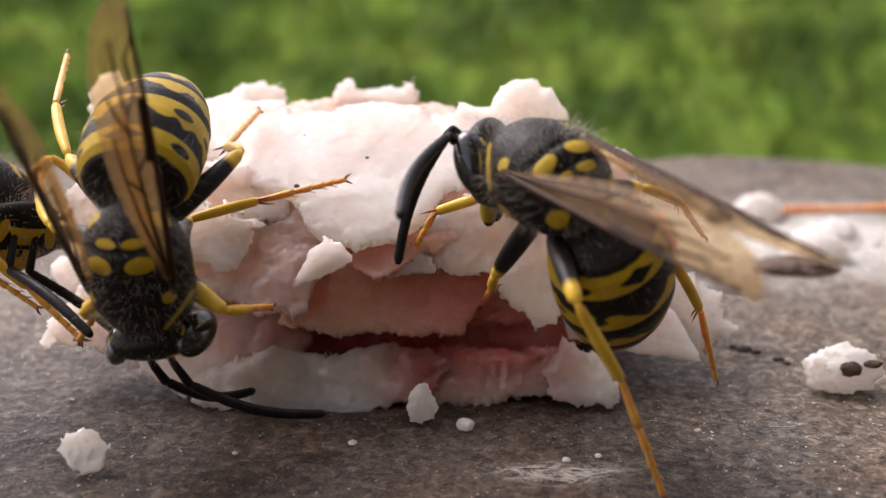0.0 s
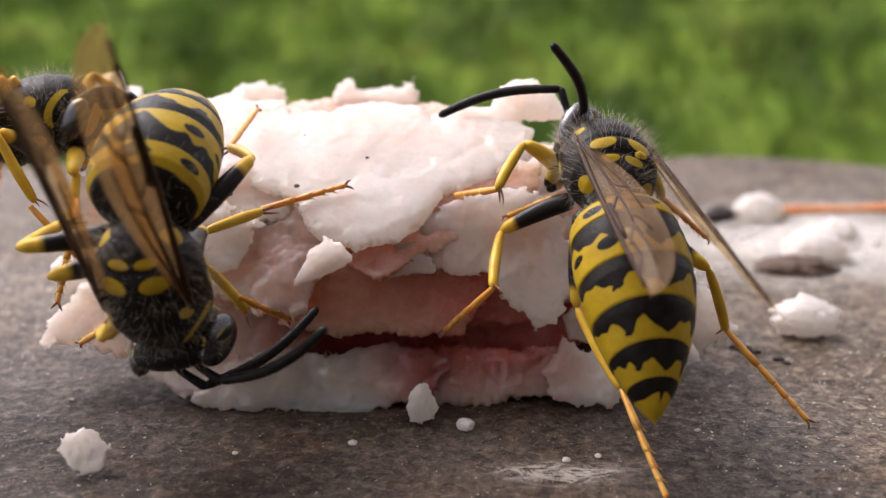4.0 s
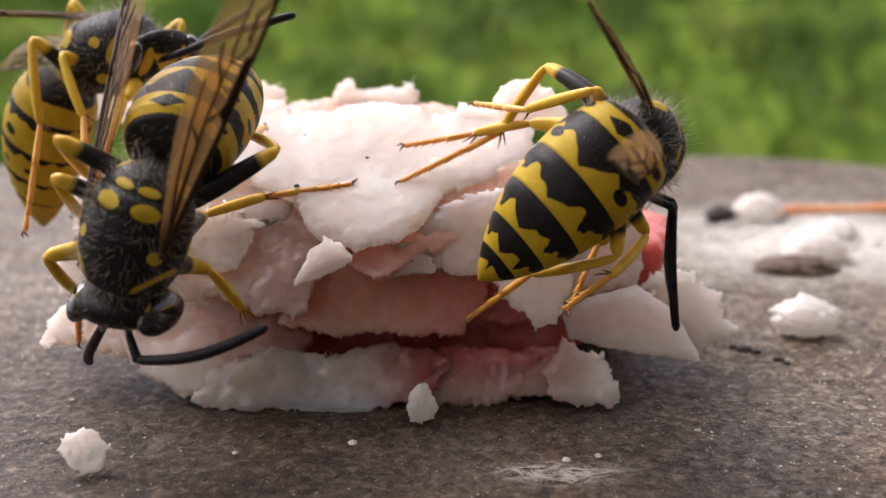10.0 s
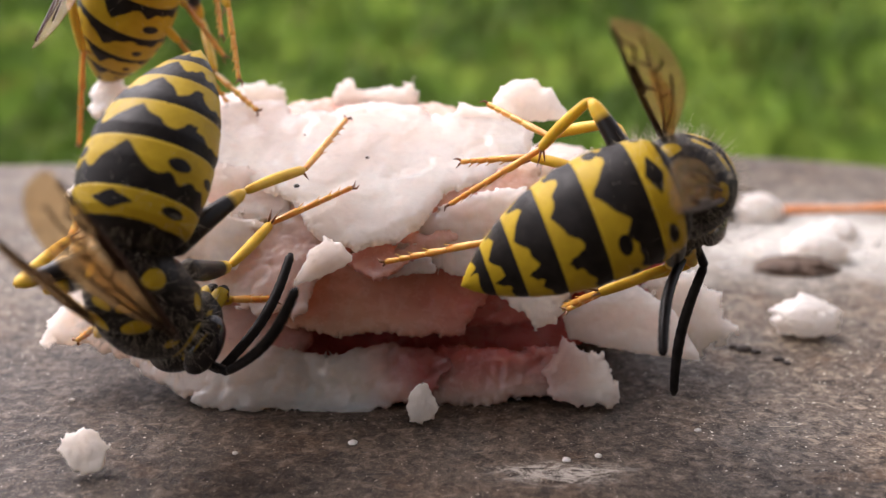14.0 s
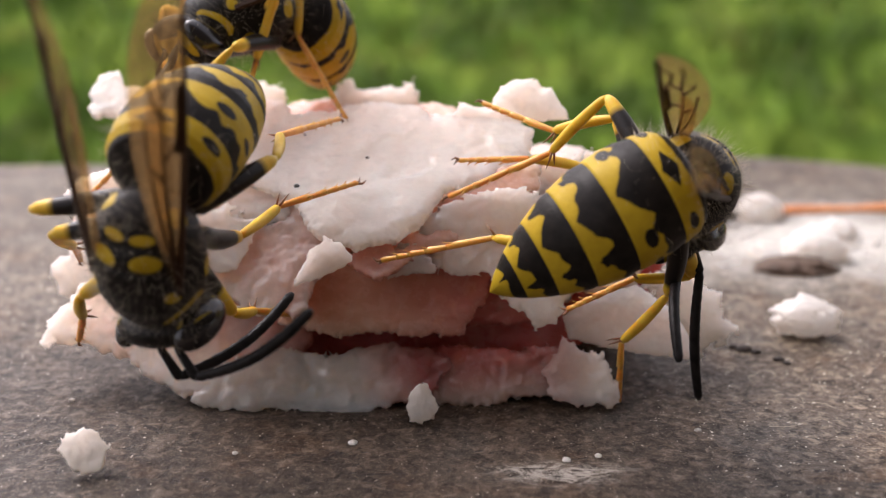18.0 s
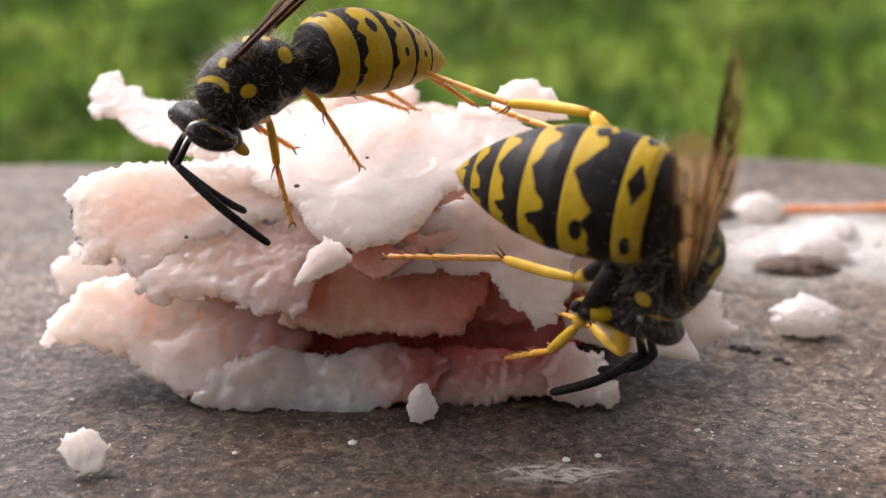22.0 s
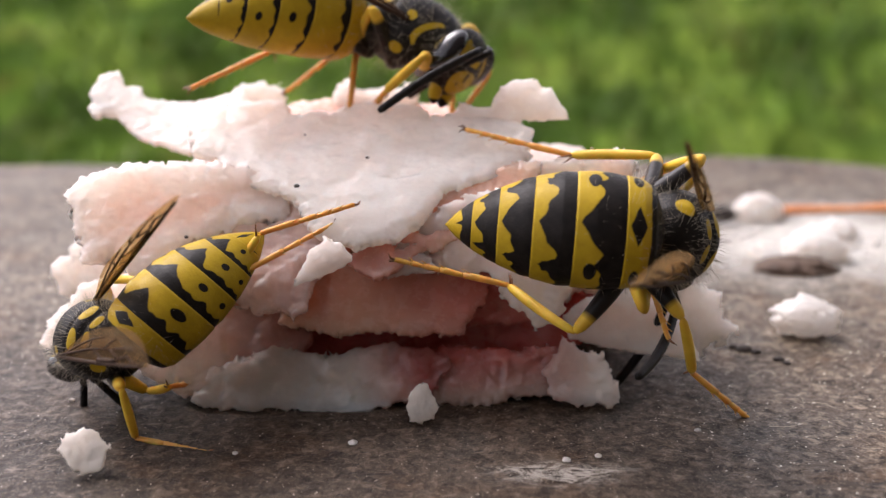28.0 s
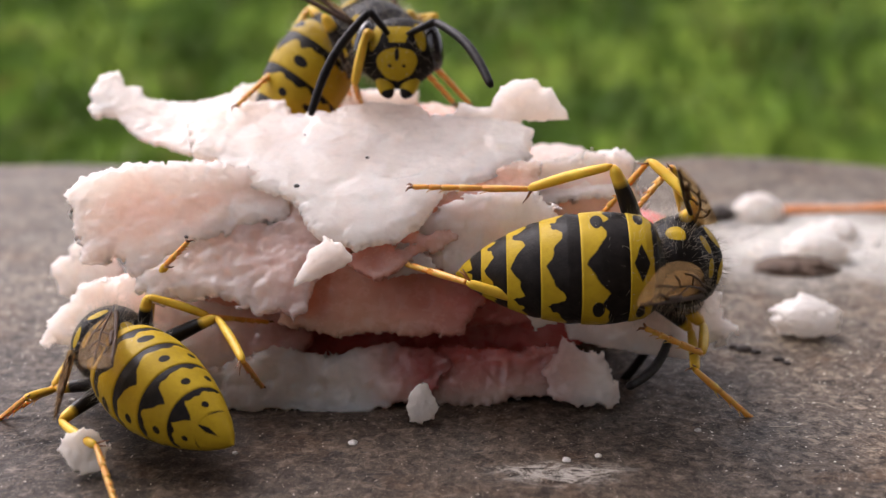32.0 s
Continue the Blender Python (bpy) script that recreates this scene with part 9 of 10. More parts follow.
    walk(limbs["antenna_left"], [
        (0, mm(2.98, -0.87, 0, -25, 37, -83)), (1, mm(2.99, -0.86, -0.05, -62, 68, -103)), (2, mm(3.16, -0.54, 0.03, -13, 42, -66)),
        (3, mm(3.18, -0.53, -0.04, 0, 41, -39)), (3.75, mm(3.03, -0.6, -0.46, 40, 44, 21)), (4.5, mm(2.88, -0.67, -0.89, 64, 21, 67)),
        (5.25, mm(3, -0.49, -0.81, 38, 21, 26)), (6, mm(3.12, -0.31, -0.73, 19, 5, -10)), (6.5, mm(3.13, -0.36, -0.67, 46, 13, 34)),
        (7, mm(3.14, -0.41, -0.6, 71, 1, 77)), (7.5, mm(3.04, -0.54, -0.7, 71, 0, 77)), (8, mm(2.94, -0.67, -0.79, 71, -2, 77)),
        (8.5, mm(2.95, -0.62, -0.82, 72, -1, 75)), (9, mm(2.96, -0.58, -0.85, 73, 1, 73)), (10, mm(2.87, -0.77, -0.8, 69, 12, 73)),
        (11, mm(3, -0.56, -0.8, 63, 25, 60)), (11.4, mm(2.75, -0.89, -0.81, 33, 16, 11)), (11.7, mm(2.83, -0.8, -0.81, 31, 43, -10)),
        (12, mm(2.9, -0.7, -0.82, 3, 66, -54)), (12.5, mm(2.83, -0.77, -0.86, 2, 52, -33)), (13, mm(2.75, -0.83, -0.9, -5, 40, -16)),
        (14, mm(2.68, -0.85, -0.95, -4, 43, -19)), (16.5, mm(2.68, -0.85, -0.95, -4, 43, -19)), (16.75, mm(2.67, 0.15, -0.68, 49, 14, 64)),
        (17, mm(2.66, 1.15, -0.42, 40, -40, 121)), (17.5, mm(2.73, 1.1, -0.22, 30, -14, 95)), (18, mm(2.81, 1.06, -0.03, 11, 5, 65)),
        (18.2, mm(2.81, 1.06, -0.03, 11, 5, 65)), (18.4, mm(2.78, 1.08, -0.03, 14, -7, 72)), (18.6, mm(2.61, 1.2, 0.03, 17, -11, 81)),
        (19.6, mm(3.21, 0.36, -0.42, 0, 13, 38)), (21.2, mm(3.21, 0.36, -0.42, 0, 13, 38)), (21.8, mm(2.79, 1.05, -0.38, 21, 5, 70)),
        (22.1, mm(2.79, 0.25, -0.74, 22, 27, 40)), (22.4, mm(2.78, -0.55, -1.09, 7, 46, 0)), (22.7, mm(3.05, -0.38, -0.83, 2, 34, 8)),
        (22.85, mm(3.17, -0.16, -0.52, 8, 50, 35)), (23, mm(3.28, 0.05, -0.21, 30, 61, 77)), (23.5, mm(3.26, -0.12, -0.13, 17, 23, 89)),
        (24, mm(3.25, -0.29, -0.04, -2, -10, 108)), (25, mm(3.25, -0.26, -0.01, 55, 19, 135)), (26.25, mm(3.26, -0.19, -0.12, 76, -35, 165)),
        (27.5, mm(3.28, -0.12, -0.22, -35, -82, -54)), (28, mm(3.28, -0.01, -0.18, -24, -32, -57)), (29, mm(3.16, -0.22, -0.69, -18, -43, -101)),
        (29.25, mm(3.05, -0.37, -0.04, -33, -29, -18)), (29.5, mm(2.94, -0.52, 0.62, -21, -15, 52)), (30, mm(2.94, -0.52, 0.62, -21, -15, 52)),
        (30.5, mm(2.86, -0.41, 0.75, -27, -24, 44)), (31, mm(2.78, -0.31, 0.89, -32, -33, 36)), (32, mm(2.68, -0.44, 0.93, -25, -30, 39))])
    walk(limbs["antenna_right"], [
        (0, mm(2.43, -1.24, 0.28, -21, 20, -77)), (1, mm(2.45, -1.24, 0.25, -45, 56, -84)), (2, mm(2.72, -1.05, 0.28, -8, 27, -58)),
        (3, mm(2.75, -1.05, 0.21, 0, 26, -39)), (3.75, mm(2.61, -1.13, -0.22, 6, 38, -37)), (4.5, mm(2.46, -1.2, -0.64, 14, 49, -32)),
        (5.25, mm(2.63, -1.07, -0.64, 18, 24, -26)), (6, mm(2.81, -0.95, -0.64, 19, -2, -22)), (6.5, mm(2.8, -0.99, -0.56, 22, 20, -21)),
        (7, mm(2.79, -1.03, -0.48, 26, 41, -18)), (7.5, mm(2.66, -1.12, -0.5, 27, 39, -17)), (8, mm(2.53, -1.2, -0.52, 27, 36, -16)),
        (8.5, mm(2.54, -1.17, -0.59, 54, 4, 3)), (9, mm(2.55, -1.14, -0.66, 73, -32, 8)), (10, mm(2.45, -1.26, -0.48, 49, -2, -2)),
        (11, mm(2.61, -1.13, -0.6, 31, 30, -13)), (11.4, mm(2.26, -1.32, -0.52, 1, 29, -55)), (11.7, mm(2.36, -1.27, -0.54, -9, 46, -67)),
        (12, mm(2.47, -1.22, -0.57, -29, 60, -89)), (12.5, mm(2.37, -1.26, -0.59, -33, 35, -92)), (13, mm(2.28, -1.29, -0.61, -35, 10, -93)),
        (14, mm(2.19, -1.3, -0.65, -37, 11, -97)), (16.5, mm(2.19, -1.3, -0.65, -37, 11, -97)), (16.75, mm(2.62, -0.35, -0.65, -27, -32, -142)),
        (17, mm(3.05, 0.6, -0.65, 28, -44, 139)), (17.5, mm(3.12, 0.54, -0.46, 58, 1, 86)), (18, mm(3.19, 0.49, -0.26, 39, 52, 35)),
        (18.2, mm(3.19, 0.49, -0.26, 39, 52, 35)), (18.4, mm(3.17, 0.53, -0.27, 17, 15, 2)), (18.6, mm(3.08, 0.73, -0.25, 21, 16, 12)),
        (19.6, mm(3.21, -0.36, -0.42, 0, 13, -38)), (21.2, mm(3.21, -0.36, -0.42, 0, 13, -38)), (21.8, mm(3.14, 0.45, -0.58, 6, 25, -4)),
        (22.1, mm(2.77, -0.33, -0.72, -18, 30, -47)), (22.4, mm(2.4, -1.12, -0.86, -40, 20, -87)), (22.7, mm(2.75, -1.01, -0.64, -28, 15, -72)),
        (22.85, mm(2.94, -0.82, -0.37, -17, 38, -56)), (23, mm(3.13, -0.64, -0.11, 10, 56, -24)), (23.5, mm(3.03, -0.77, 0.03, 24, 22, 50)),
        (24, mm(2.92, -0.89, 0.17, -3, -2, 110)), (25, mm(2.93, -0.87, 0.18, 53, 21, 132)), (26.25, mm(2.99, -0.82, 0.09, 69, -37, 171)),
        (27.5, mm(3.05, -0.77, -0.01, -33, -68, -56)), (28, mm(3.1, -0.66, 0.07, -22, -27, -61)), (29, mm(2.99, -0.84, -0.35, -25, -36, -90)),
        (29.25, mm(2.72, -0.94, 0.13, -10, -27, -142)), (29.5, mm(2.45, -1.05, 0.62, -9, -11, 174)), (30, mm(2.45, -1.05, 0.62, -9, -11, 174)),
        (30.5, mm(2.4, -0.96, 0.75, 11, -19, -147)), (31, mm(2.34, -0.87, 0.87, 22, -38, -108)), (32, mm(2.18, -0.95, 0.87, 23, -48, -113))])
    walk(limbs["flagellum_left"], [
        (0, mm(1.3, 0, 0.03, -26, 9, 62)), (1, mm(1.3, 0, 0.03, -11, 24, 29)), (2, mm(1.3, 0, 0.03, -11, 34, 41)),
        (3, mm(1.3, 0, 0.03, 4, 48, 26)), (3.75, mm(1.3, 0, 0.03, -1, 24, 11)), (4.5, mm(1.3, 0, 0.03, 0, 0, 0)),
        (5.25, mm(1.3, 0, 0.03, 3, 32, -18)), (6, mm(1.3, 0, 0.03, -13, 64, -49)), (6.5, mm(1.3, 0, 0.03, 3, 32, -18)),
        (7, mm(1.3, 0, 0.03, 0, 0, 0)), (7.5, mm(1.3, 0, 0.03, 0, 0, 0)), (8, mm(1.3, 0, 0.03, 0, 0, 0)),
        (8.5, mm(1.3, 0, 0.03, 0, 0, 0)), (9, mm(1.3, 0, 0.03, 0, 0, 0)), (10, mm(1.3, 0, 0.03, 0, 0, 0)),
        (11, mm(1.3, 0, 0.03, 0, 0, 0)), (11.4, mm(1.3, 0, 0.03, 0, 0, 0)), (11.7, mm(1.3, 0, 0.03, -22, -20, 30)),
        (12, mm(1.3, 0, 0.03, -53, -24, 68)), (12.5, mm(1.3, 0, 0.03, -22, -20, 30)), (13, mm(1.3, 0, 0.03, 0, 0, 0)),
        (14, mm(1.3, 0, 0.03, 0, 0, 0)), (16.5, mm(1.3, 0, 0.03, 0, 0, 0)), (16.75, mm(1.3, 0, 0.03, -15, 8, -34)),
        (17, mm(1.3, 0, 0.03, -31, 6, -70)), (17.5, mm(1.3, 0, 0.03, -15, 8, -34)), (18, mm(1.3, 0, 0.03, 0, 0, 0)),
        (18.2, mm(1.3, 0, 0.03, 0, 0, 0)), (18.4, mm(1.3, 0, 0.03, 0, 0, 0)), (18.6, mm(1.3, 0, 0.03, 0, 0, 0)),
        (19.6, mm(1.3, 0, 0.03, 0, 0, 0)), (21.2, mm(1.3, 0, 0.03, 0, 0, 0)), (21.8, mm(1.3, 0, 0.03, 0, 0, 0)),
        (22.1, mm(1.3, 0, 0.03, 0, 0, 0)), (22.4, mm(1.3, 0, 0.03, 0, 0, 0)), (22.7, mm(1.3, 0, 0.03, 0, 0, 0)),
        (22.85, mm(1.3, 0, 0.03, 0, 0, 0)), (23, mm(1.3, 0, 0.03, 0, 0, 0)), (23.5, mm(1.3, 0, 0.03, 1, 29, -42)),
        (24, mm(1.3, 0, 0.03, -27, 49, -102)), (25, mm(1.3, 0, 0.03, 22, -7, -96)), (26.25, mm(1.3, 0, 0.03, -41, 3, -97)),
        (27.5, mm(1.3, 0, 0.03, -105, 6, -107)), (28, mm(1.3, 0, 0.03, -122, 28, -159)), (29, mm(1.3, 0, 0.03, -133, 39, -128)),
        (29.25, mm(1.3, 0, 0.03, -67, 42, -80)), (29.5, mm(1.3, 0, 0.03, -22, 13, -55)), (30, mm(1.3, 0, 0.03, -22, 13, -55)),
        (30.5, mm(1.3, 0, 0.03, -28, 31, -52)), (31, mm(1.3, 0, 0.03, -33, 49, -50)), (32, mm(1.3, 0, 0.03, -34, 48, -50))])
    walk(limbs["flagellum_right"], [
        (0, mm(1.3, 0, 0.03, -4, -42, 46)), (1, mm(1.3, 0, 0.03, -3, 9, 35)), (2, mm(1.3, 0, 0.03, -1, -14, 32)),
        (3, mm(1.3, 0, 0.03, 3, 3, 13)), (3.75, mm(1.3, 0, 0.03, 1, 1, 7)), (4.5, mm(1.3, 0, 0.03, 0, 0, 0)),
        (5.25, mm(1.3, 0, 0.03, -6, 6, -16)), (6, mm(1.3, 0, 0.03, -14, 10, -33)), (6.5, mm(1.3, 0, 0.03, -6, 6, -16)),
        (7, mm(1.3, 0, 0.03, 0, 0, 0)), (7.5, mm(1.3, 0, 0.03, 0, 0, 0)), (8, mm(1.3, 0, 0.03, 0, 0, 0)),
        (8.5, mm(1.3, 0, 0.03, 0, 0, 0)), (9, mm(1.3, 0, 0.03, 0, 0, 0)), (10, mm(1.3, 0, 0.03, 0, 0, 0)),
        (11, mm(1.3, 0, 0.03, 0, 0, 0)), (11.4, mm(1.3, 0, 0.03, 0, 0, 0)), (11.7, mm(1.3, 0, 0.03, -11, -30, 27)),
        (12, mm(1.3, 0, 0.03, -45, -48, 73)), (12.5, mm(1.3, 0, 0.03, -11, -30, 27)), (13, mm(1.3, 0, 0.03, 0, 0, 0)),
        (14, mm(1.3, 0, 0.03, 0, 0, 0)), (16.5, mm(1.3, 0, 0.03, 0, 0, 0)), (16.75, mm(1.3, 0, 0.03, -12, 30, -65)),
        (17, mm(1.3, 0, 0.03, -48, 28, -145)), (17.5, mm(1.3, 0, 0.03, -12, 30, -65)), (18, mm(1.3, 0, 0.03, 0, 0, 0)),
        (18.2, mm(1.3, 0, 0.03, 0, 0, 0)), (18.4, mm(1.3, 0, 0.03, 0, 0, 0)), (18.6, mm(1.3, 0, 0.03, 0, 0, 0)),
        (19.6, mm(1.3, 0, 0.03, 0, 0, 0)), (21.2, mm(1.3, 0, 0.03, 0, 0, 0)), (21.8, mm(1.3, 0, 0.03, 0, 0, 0)),
        (22.1, mm(1.3, 0, 0.03, 0, 0, 0)), (22.4, mm(1.3, 0, 0.03, 0, 0, 0)), (22.7, mm(1.3, 0, 0.03, 0, 0, 0)),
        (22.85, mm(1.3, 0, 0.03, 0, 0, 0)), (23, mm(1.3, 0, 0.03, 0, 0, 0)), (23.5, mm(1.3, 0, 0.03, 20, 25, -20)),
        (24, mm(1.3, 0, 0.03, 35, 54, -35)), (25, mm(1.3, 0, 0.03, 15, -8, -55)), (26.25, mm(1.3, 0, 0.03, -22, 21, -50)),
        (27.5, mm(1.3, 0, 0.03, -71, 45, -69)), (28, mm(1.3, 0, 0.03, -73, 62, -96)), (29, mm(1.3, 0, 0.03, -61, 75, -62)),
        (29.25, mm(1.3, 0, 0.03, 41, 60, 73)), (29.5, mm(1.3, 0, 0.03, 34, 24, 104)), (30, mm(1.3, 0, 0.03, 34, 24, 104)),
        (30.5, mm(1.3, 0, 0.03, 41, 46, 72)), (31, mm(1.3, 0, 0.03, 22, 67, 19)), (32, mm(1.3, 0, 0.03, -152, 80, -163))])
    w, limbs = late_wasp
    feet = {
        "front_left": [
            (21, -5.12, 1.34, 7.89, -4.88, 0.01, 9.85, -4.48, -0.33, 11.9), (22, -5.46, 1.77, 6.75, -5.88, 1.35, 9.02, -6.04, 0.91, 10.88),
            (23, -8.3, 2.61, 6.11, -8.12, 2.29, 8.11, -8.15, 1.35, 9.62), (24, -8.33, 2.23, 6.1, -8.03, 1.86, 8.2, -8.43, 1.1, 9.81),
            (25, -8.09, 2.18, 6.33, -7.58, 1.09, 8.15, -8.12, 1.33, 10.03), (27.5, -7.89, 0.39, 0.71, -7.59, -0.87, 2.51, -7.82, -1.72, 4.16),
            (28, -9.47, 1.67, 0.63, -9.79, -0.28, 1.32, -11.09, 0.97, 0.69), (29.5, -16, -0.3, 0.1)],
        "mid_left": [
            (21, -3.15, 1.97, 8.07, -3.13, 1.16, 10.85, -3.55, -0.08, 12.81), (22, -3.04, 3.31, 8.59, -4.21, 2.12, 10.82, -5.3, 0.98, 12.52),
            (23, -5.25, 1.84, 6.05, -6.16, 2.42, 8.71, -6.97, 1.73, 10.67), (24, -7.78, 1.81, 7.06, -7.19, -0.25, 8.83, -7.72, 1.33, 10.23),
            (25, -6.57, 2.29, 6.94, -6.54, 2.93, 9.98, -6.95, 1.95, 11.94), (27.5, -4.78, 2.13, 2.27, -5.74, 0.57, 4.65, -6.92, -0.41, 5.92),
            (28, -7.95, -2.7, -0.09, -10.6, -2.05, 0.16, -10.7, -2.82, 2.26), (29, -15.63, -1.24, -0.1, -13.29, -1.38, 1.03, -12.7, 0.84, 0.97),
            (30, -15.76, -0.83, 0.25, -13.93, -2.06, 1.94, -13.75, 0.1, 1.53), (31, -16.09, -0.09, -0.02, -14.19, -1.58, 1.12, -12.66, -2.92, 2.1),
            (32, -16.03, -0.19, 0.07, -14.38, -1.77, 1.51, -14.22, 0.4, 0.93)],
        "hind_left": [
            (21, 2.14, 3.95, 10.36, -1.29, 2.77, 12.95, -3.3, 0.6, 13.87), (22, 2.14, 3.93, 10.25, -1.72, 3.16, 12.82, -3.84, 1.16, 13.74),
            (23, 1.65, 5.14, 10.41, -1.85, 3.48, 11.26, -4.59, 2, 11.33), (24, 1.85, 4.81, 10.56, -1.95, 3.18, 10.57, -4.43, 1.34, 10.72),
            (25, 2.09, 5.06, 10.31, -1.87, 3.82, 10.59, -4.19, 2.1, 11.52), (27.5, 1.8, 3.6, 10.66, -1.77, 1.32, 10.03, -3.46, -1.11, 8.81),
            (29, -8.12, -4.54, -0.33, -10.12, -1.59, 0.48, -11.44, 1.02, 0.33), (30, -10.6, -4.62, -0.73, -10.17, -6.48, 1.95, -11.76, -3.95, 2.04),
            (31, -10.47, -5.02, -0.61, -10.05, -6.85, 2.13, -11.63, -4.37, 1.93), (32, -9.65, -7.68, 0.9, -11.03, -4.77, 1.14, -12.59, -2.55, 1.12)],
        "front_right": [
            (20.55, -4.7, 3.8, 10.2), (20.9, -5.6, 3.6, 9.3),
            (22.9, -8.1, 3.4, 8.5), (27.3, -10.2, -2.4, 2.3),
            (27.9, -9.1, -0.2, 6), (28.7, -8.8, -0.4, 6.7)],
        "mid_right": [
            (20.55, -1.8, 4.8, 10), (20.9, -1.2, 6, 10.4),
            (22.9, -4, 5, 10.4), (27.3, -11.7, -0.1, 3.1),
            (29, -8.21, 2.14, 7.93, -8.14, -0.41, 6.68, -9.22, 0.41, 5.02), (30, -6.75, 2.27, 6.52, -8.21, 0.14, 5.82, -10.24, -0.66, 4.93),
            (31, -6.14, 1.28, 5.03, -7.24, -1.1, 4.71, -9.92, -1.54, 4.81), (32, -6.63, 2.53, 2.81, -8.46, 0.74, 3.64, -10.65, 0.37, 4.5)],
        "hind_right": [
            (20.55, 2.6, 6, 10.3), (20.9, -1.1, 7, 10.3),
            (22.9, -1.4, 6, 10.5), (25.6, -6.2, 5, 10.4),
            (28, -2.12, 1.78, 8.21, -5.69, 0.48, 5.52, -7.73, -0.37, 3.59), (29, -5.72, 1.13, 0.81, -5.86, -1.73, 2.84, -7, 0.66, 3.92),
            (30, -6.58, 0.98, 0.87, -6.6, -1.89, 2.91, -7.89, 0.47, 3.83), (31, -6.59, 0.81, 0.87, -6.56, -2.16, 2.8, -8.1, 0, 3.78),
            (32, -6.67, 0.89, 0.84, -6.78, -1.96, 2.93, -8.19, 0.4, 3.65)],
    }
    stride(w, limbs, [
        (0, mm(50, 8, 2.5, 0, 0, 170)), (19.4, mm(50, 8, 2.5, 0, 0, 170)), (20.4, mm(6.5, 10.17, 19.13, -15, -14, 175)),
        (20.6, mm(-0.96, 6.57, 14.36, -14, -16, -178)), (20.8, mm(-5.66, 4.2, 13.43, -11, 7, -170)), (20.9, mm(-5.14, 1.51, 12.94, 8, 12, -167)),
        (21, mm(-4.62, -1.18, 12.45, 27, 15, -162)), (21.5, mm(-5.51, -0.77, 12.35, 17, 23, -166)), (22, mm(-6.4, -0.35, 12.25, 5, 30, -171)),
        (23, mm(-6.92, -0.2, 11.77, -17, 25, 170)), (24, mm(-7, -0.74, 12.37, -35, 15, 154)), (24.25, mm(-6.86, -0.53, 12.45, -30, 14, 156)),
        (24.5, mm(-6.73, -0.33, 12.54, -25, 13, 159)), (24.75, mm(-6.59, -0.13, 12.62, -21, 11, 161)), (25, mm(-6.46, 0.08, 12.7, -16, 10, 163)),
        (25.62, mm(-6.79, -0.69, 11.43, -26, 18, 167)), (26.25, mm(-7.12, -1.45, 10.15, -36, 26, 168)), (26.88, mm(-7.46, -2.22, 8.87, -47, 35, 168)),
        (27.5, mm(-7.79, -2.98, 7.6, -59, 44, 166)), (27.75, mm(-9.93, -1.86, 5.44, -56, 25, 148)), (28, mm(-12.07, -0.73, 3.28, -47, 8, 130)),
        (28.5, mm(-11.55, -0.08, 3.15, -46, 17, 114)), (29, mm(-11.03, 0.57, 3.02, -47, 25, 97)), (30, mm(-11.56, 0.32, 2.89, -47, 24, 84)),
        (31, mm(-11.68, -0.01, 2.8, -49, 34, 71)), (31.5, mm(-11.9, 0.36, 2.7, -44, 24, 92)), (32, mm(-12.12, 0.72, 2.6, -43, 12, 111))], feet)
    walk(limbs["head"], [
        (0, mm(1.85, 0, -0.15, 0, 24, 0)), (19.4, mm(1.85, 0, -0.15, 0, 24, 0)), (20.4, mm(1.85, 0, -0.15, 27, 41, 57)),
        (20.6, mm(1.85, 0, -0.15, 26, 45, 51)), (20.8, mm(1.85, 0, -0.15, 13, 30, 27)), (20.9, mm(1.85, 0, -0.15, -8, 17, 9)),
        (21, mm(1.85, 0, -0.15, -23, 0, -3)), (21.5, mm(1.85, 0, -0.15, -25, 15, -1)), (22, mm(1.85, 0, -0.15, -27, 29, 0)),
        (23, mm(1.85, 0, -0.15, 12, 1, 21)), (24, mm(1.85, 0, -0.15, 16, 13, 30)), (24.25, mm(1.85, 0, -0.15, 16, 13, 30)),
        (24.5, mm(1.85, 0, -0.15, 15, 14, 29)), (24.75, mm(1.85, 0, -0.15, 15, 15, 28)), (25, mm(1.85, 0, -0.15, 14, 16, 27)),
        (25.62, mm(1.85, 0, -0.15, 15, 12, 29)), (26.25, mm(1.85, 0, -0.15, 17, 9, 30)), (26.88, mm(1.85, 0, -0.15, 18, 6, 31)),
        (27.5, mm(1.85, 0, -0.15, 19, 2, 33)), (27.75, mm(1.85, 0, -0.15, 23, 21, 45)), (28, mm(1.85, 0, -0.15, 32, 39, 61)),
        (28.5, mm(1.85, 0, -0.15, 25, 39, 49)), (29, mm(1.85, 0, -0.15, 18, 38, 36)), (30, mm(1.85, 0, -0.15, 13, 40, 25)),
        (31, mm(1.85, 0, -0.15, 13, 40, 25)), (31.5, mm(1.85, 0, -0.15, 13, 40, 25)), (32, mm(1.85, 0, -0.15, 13, 40, 25))])
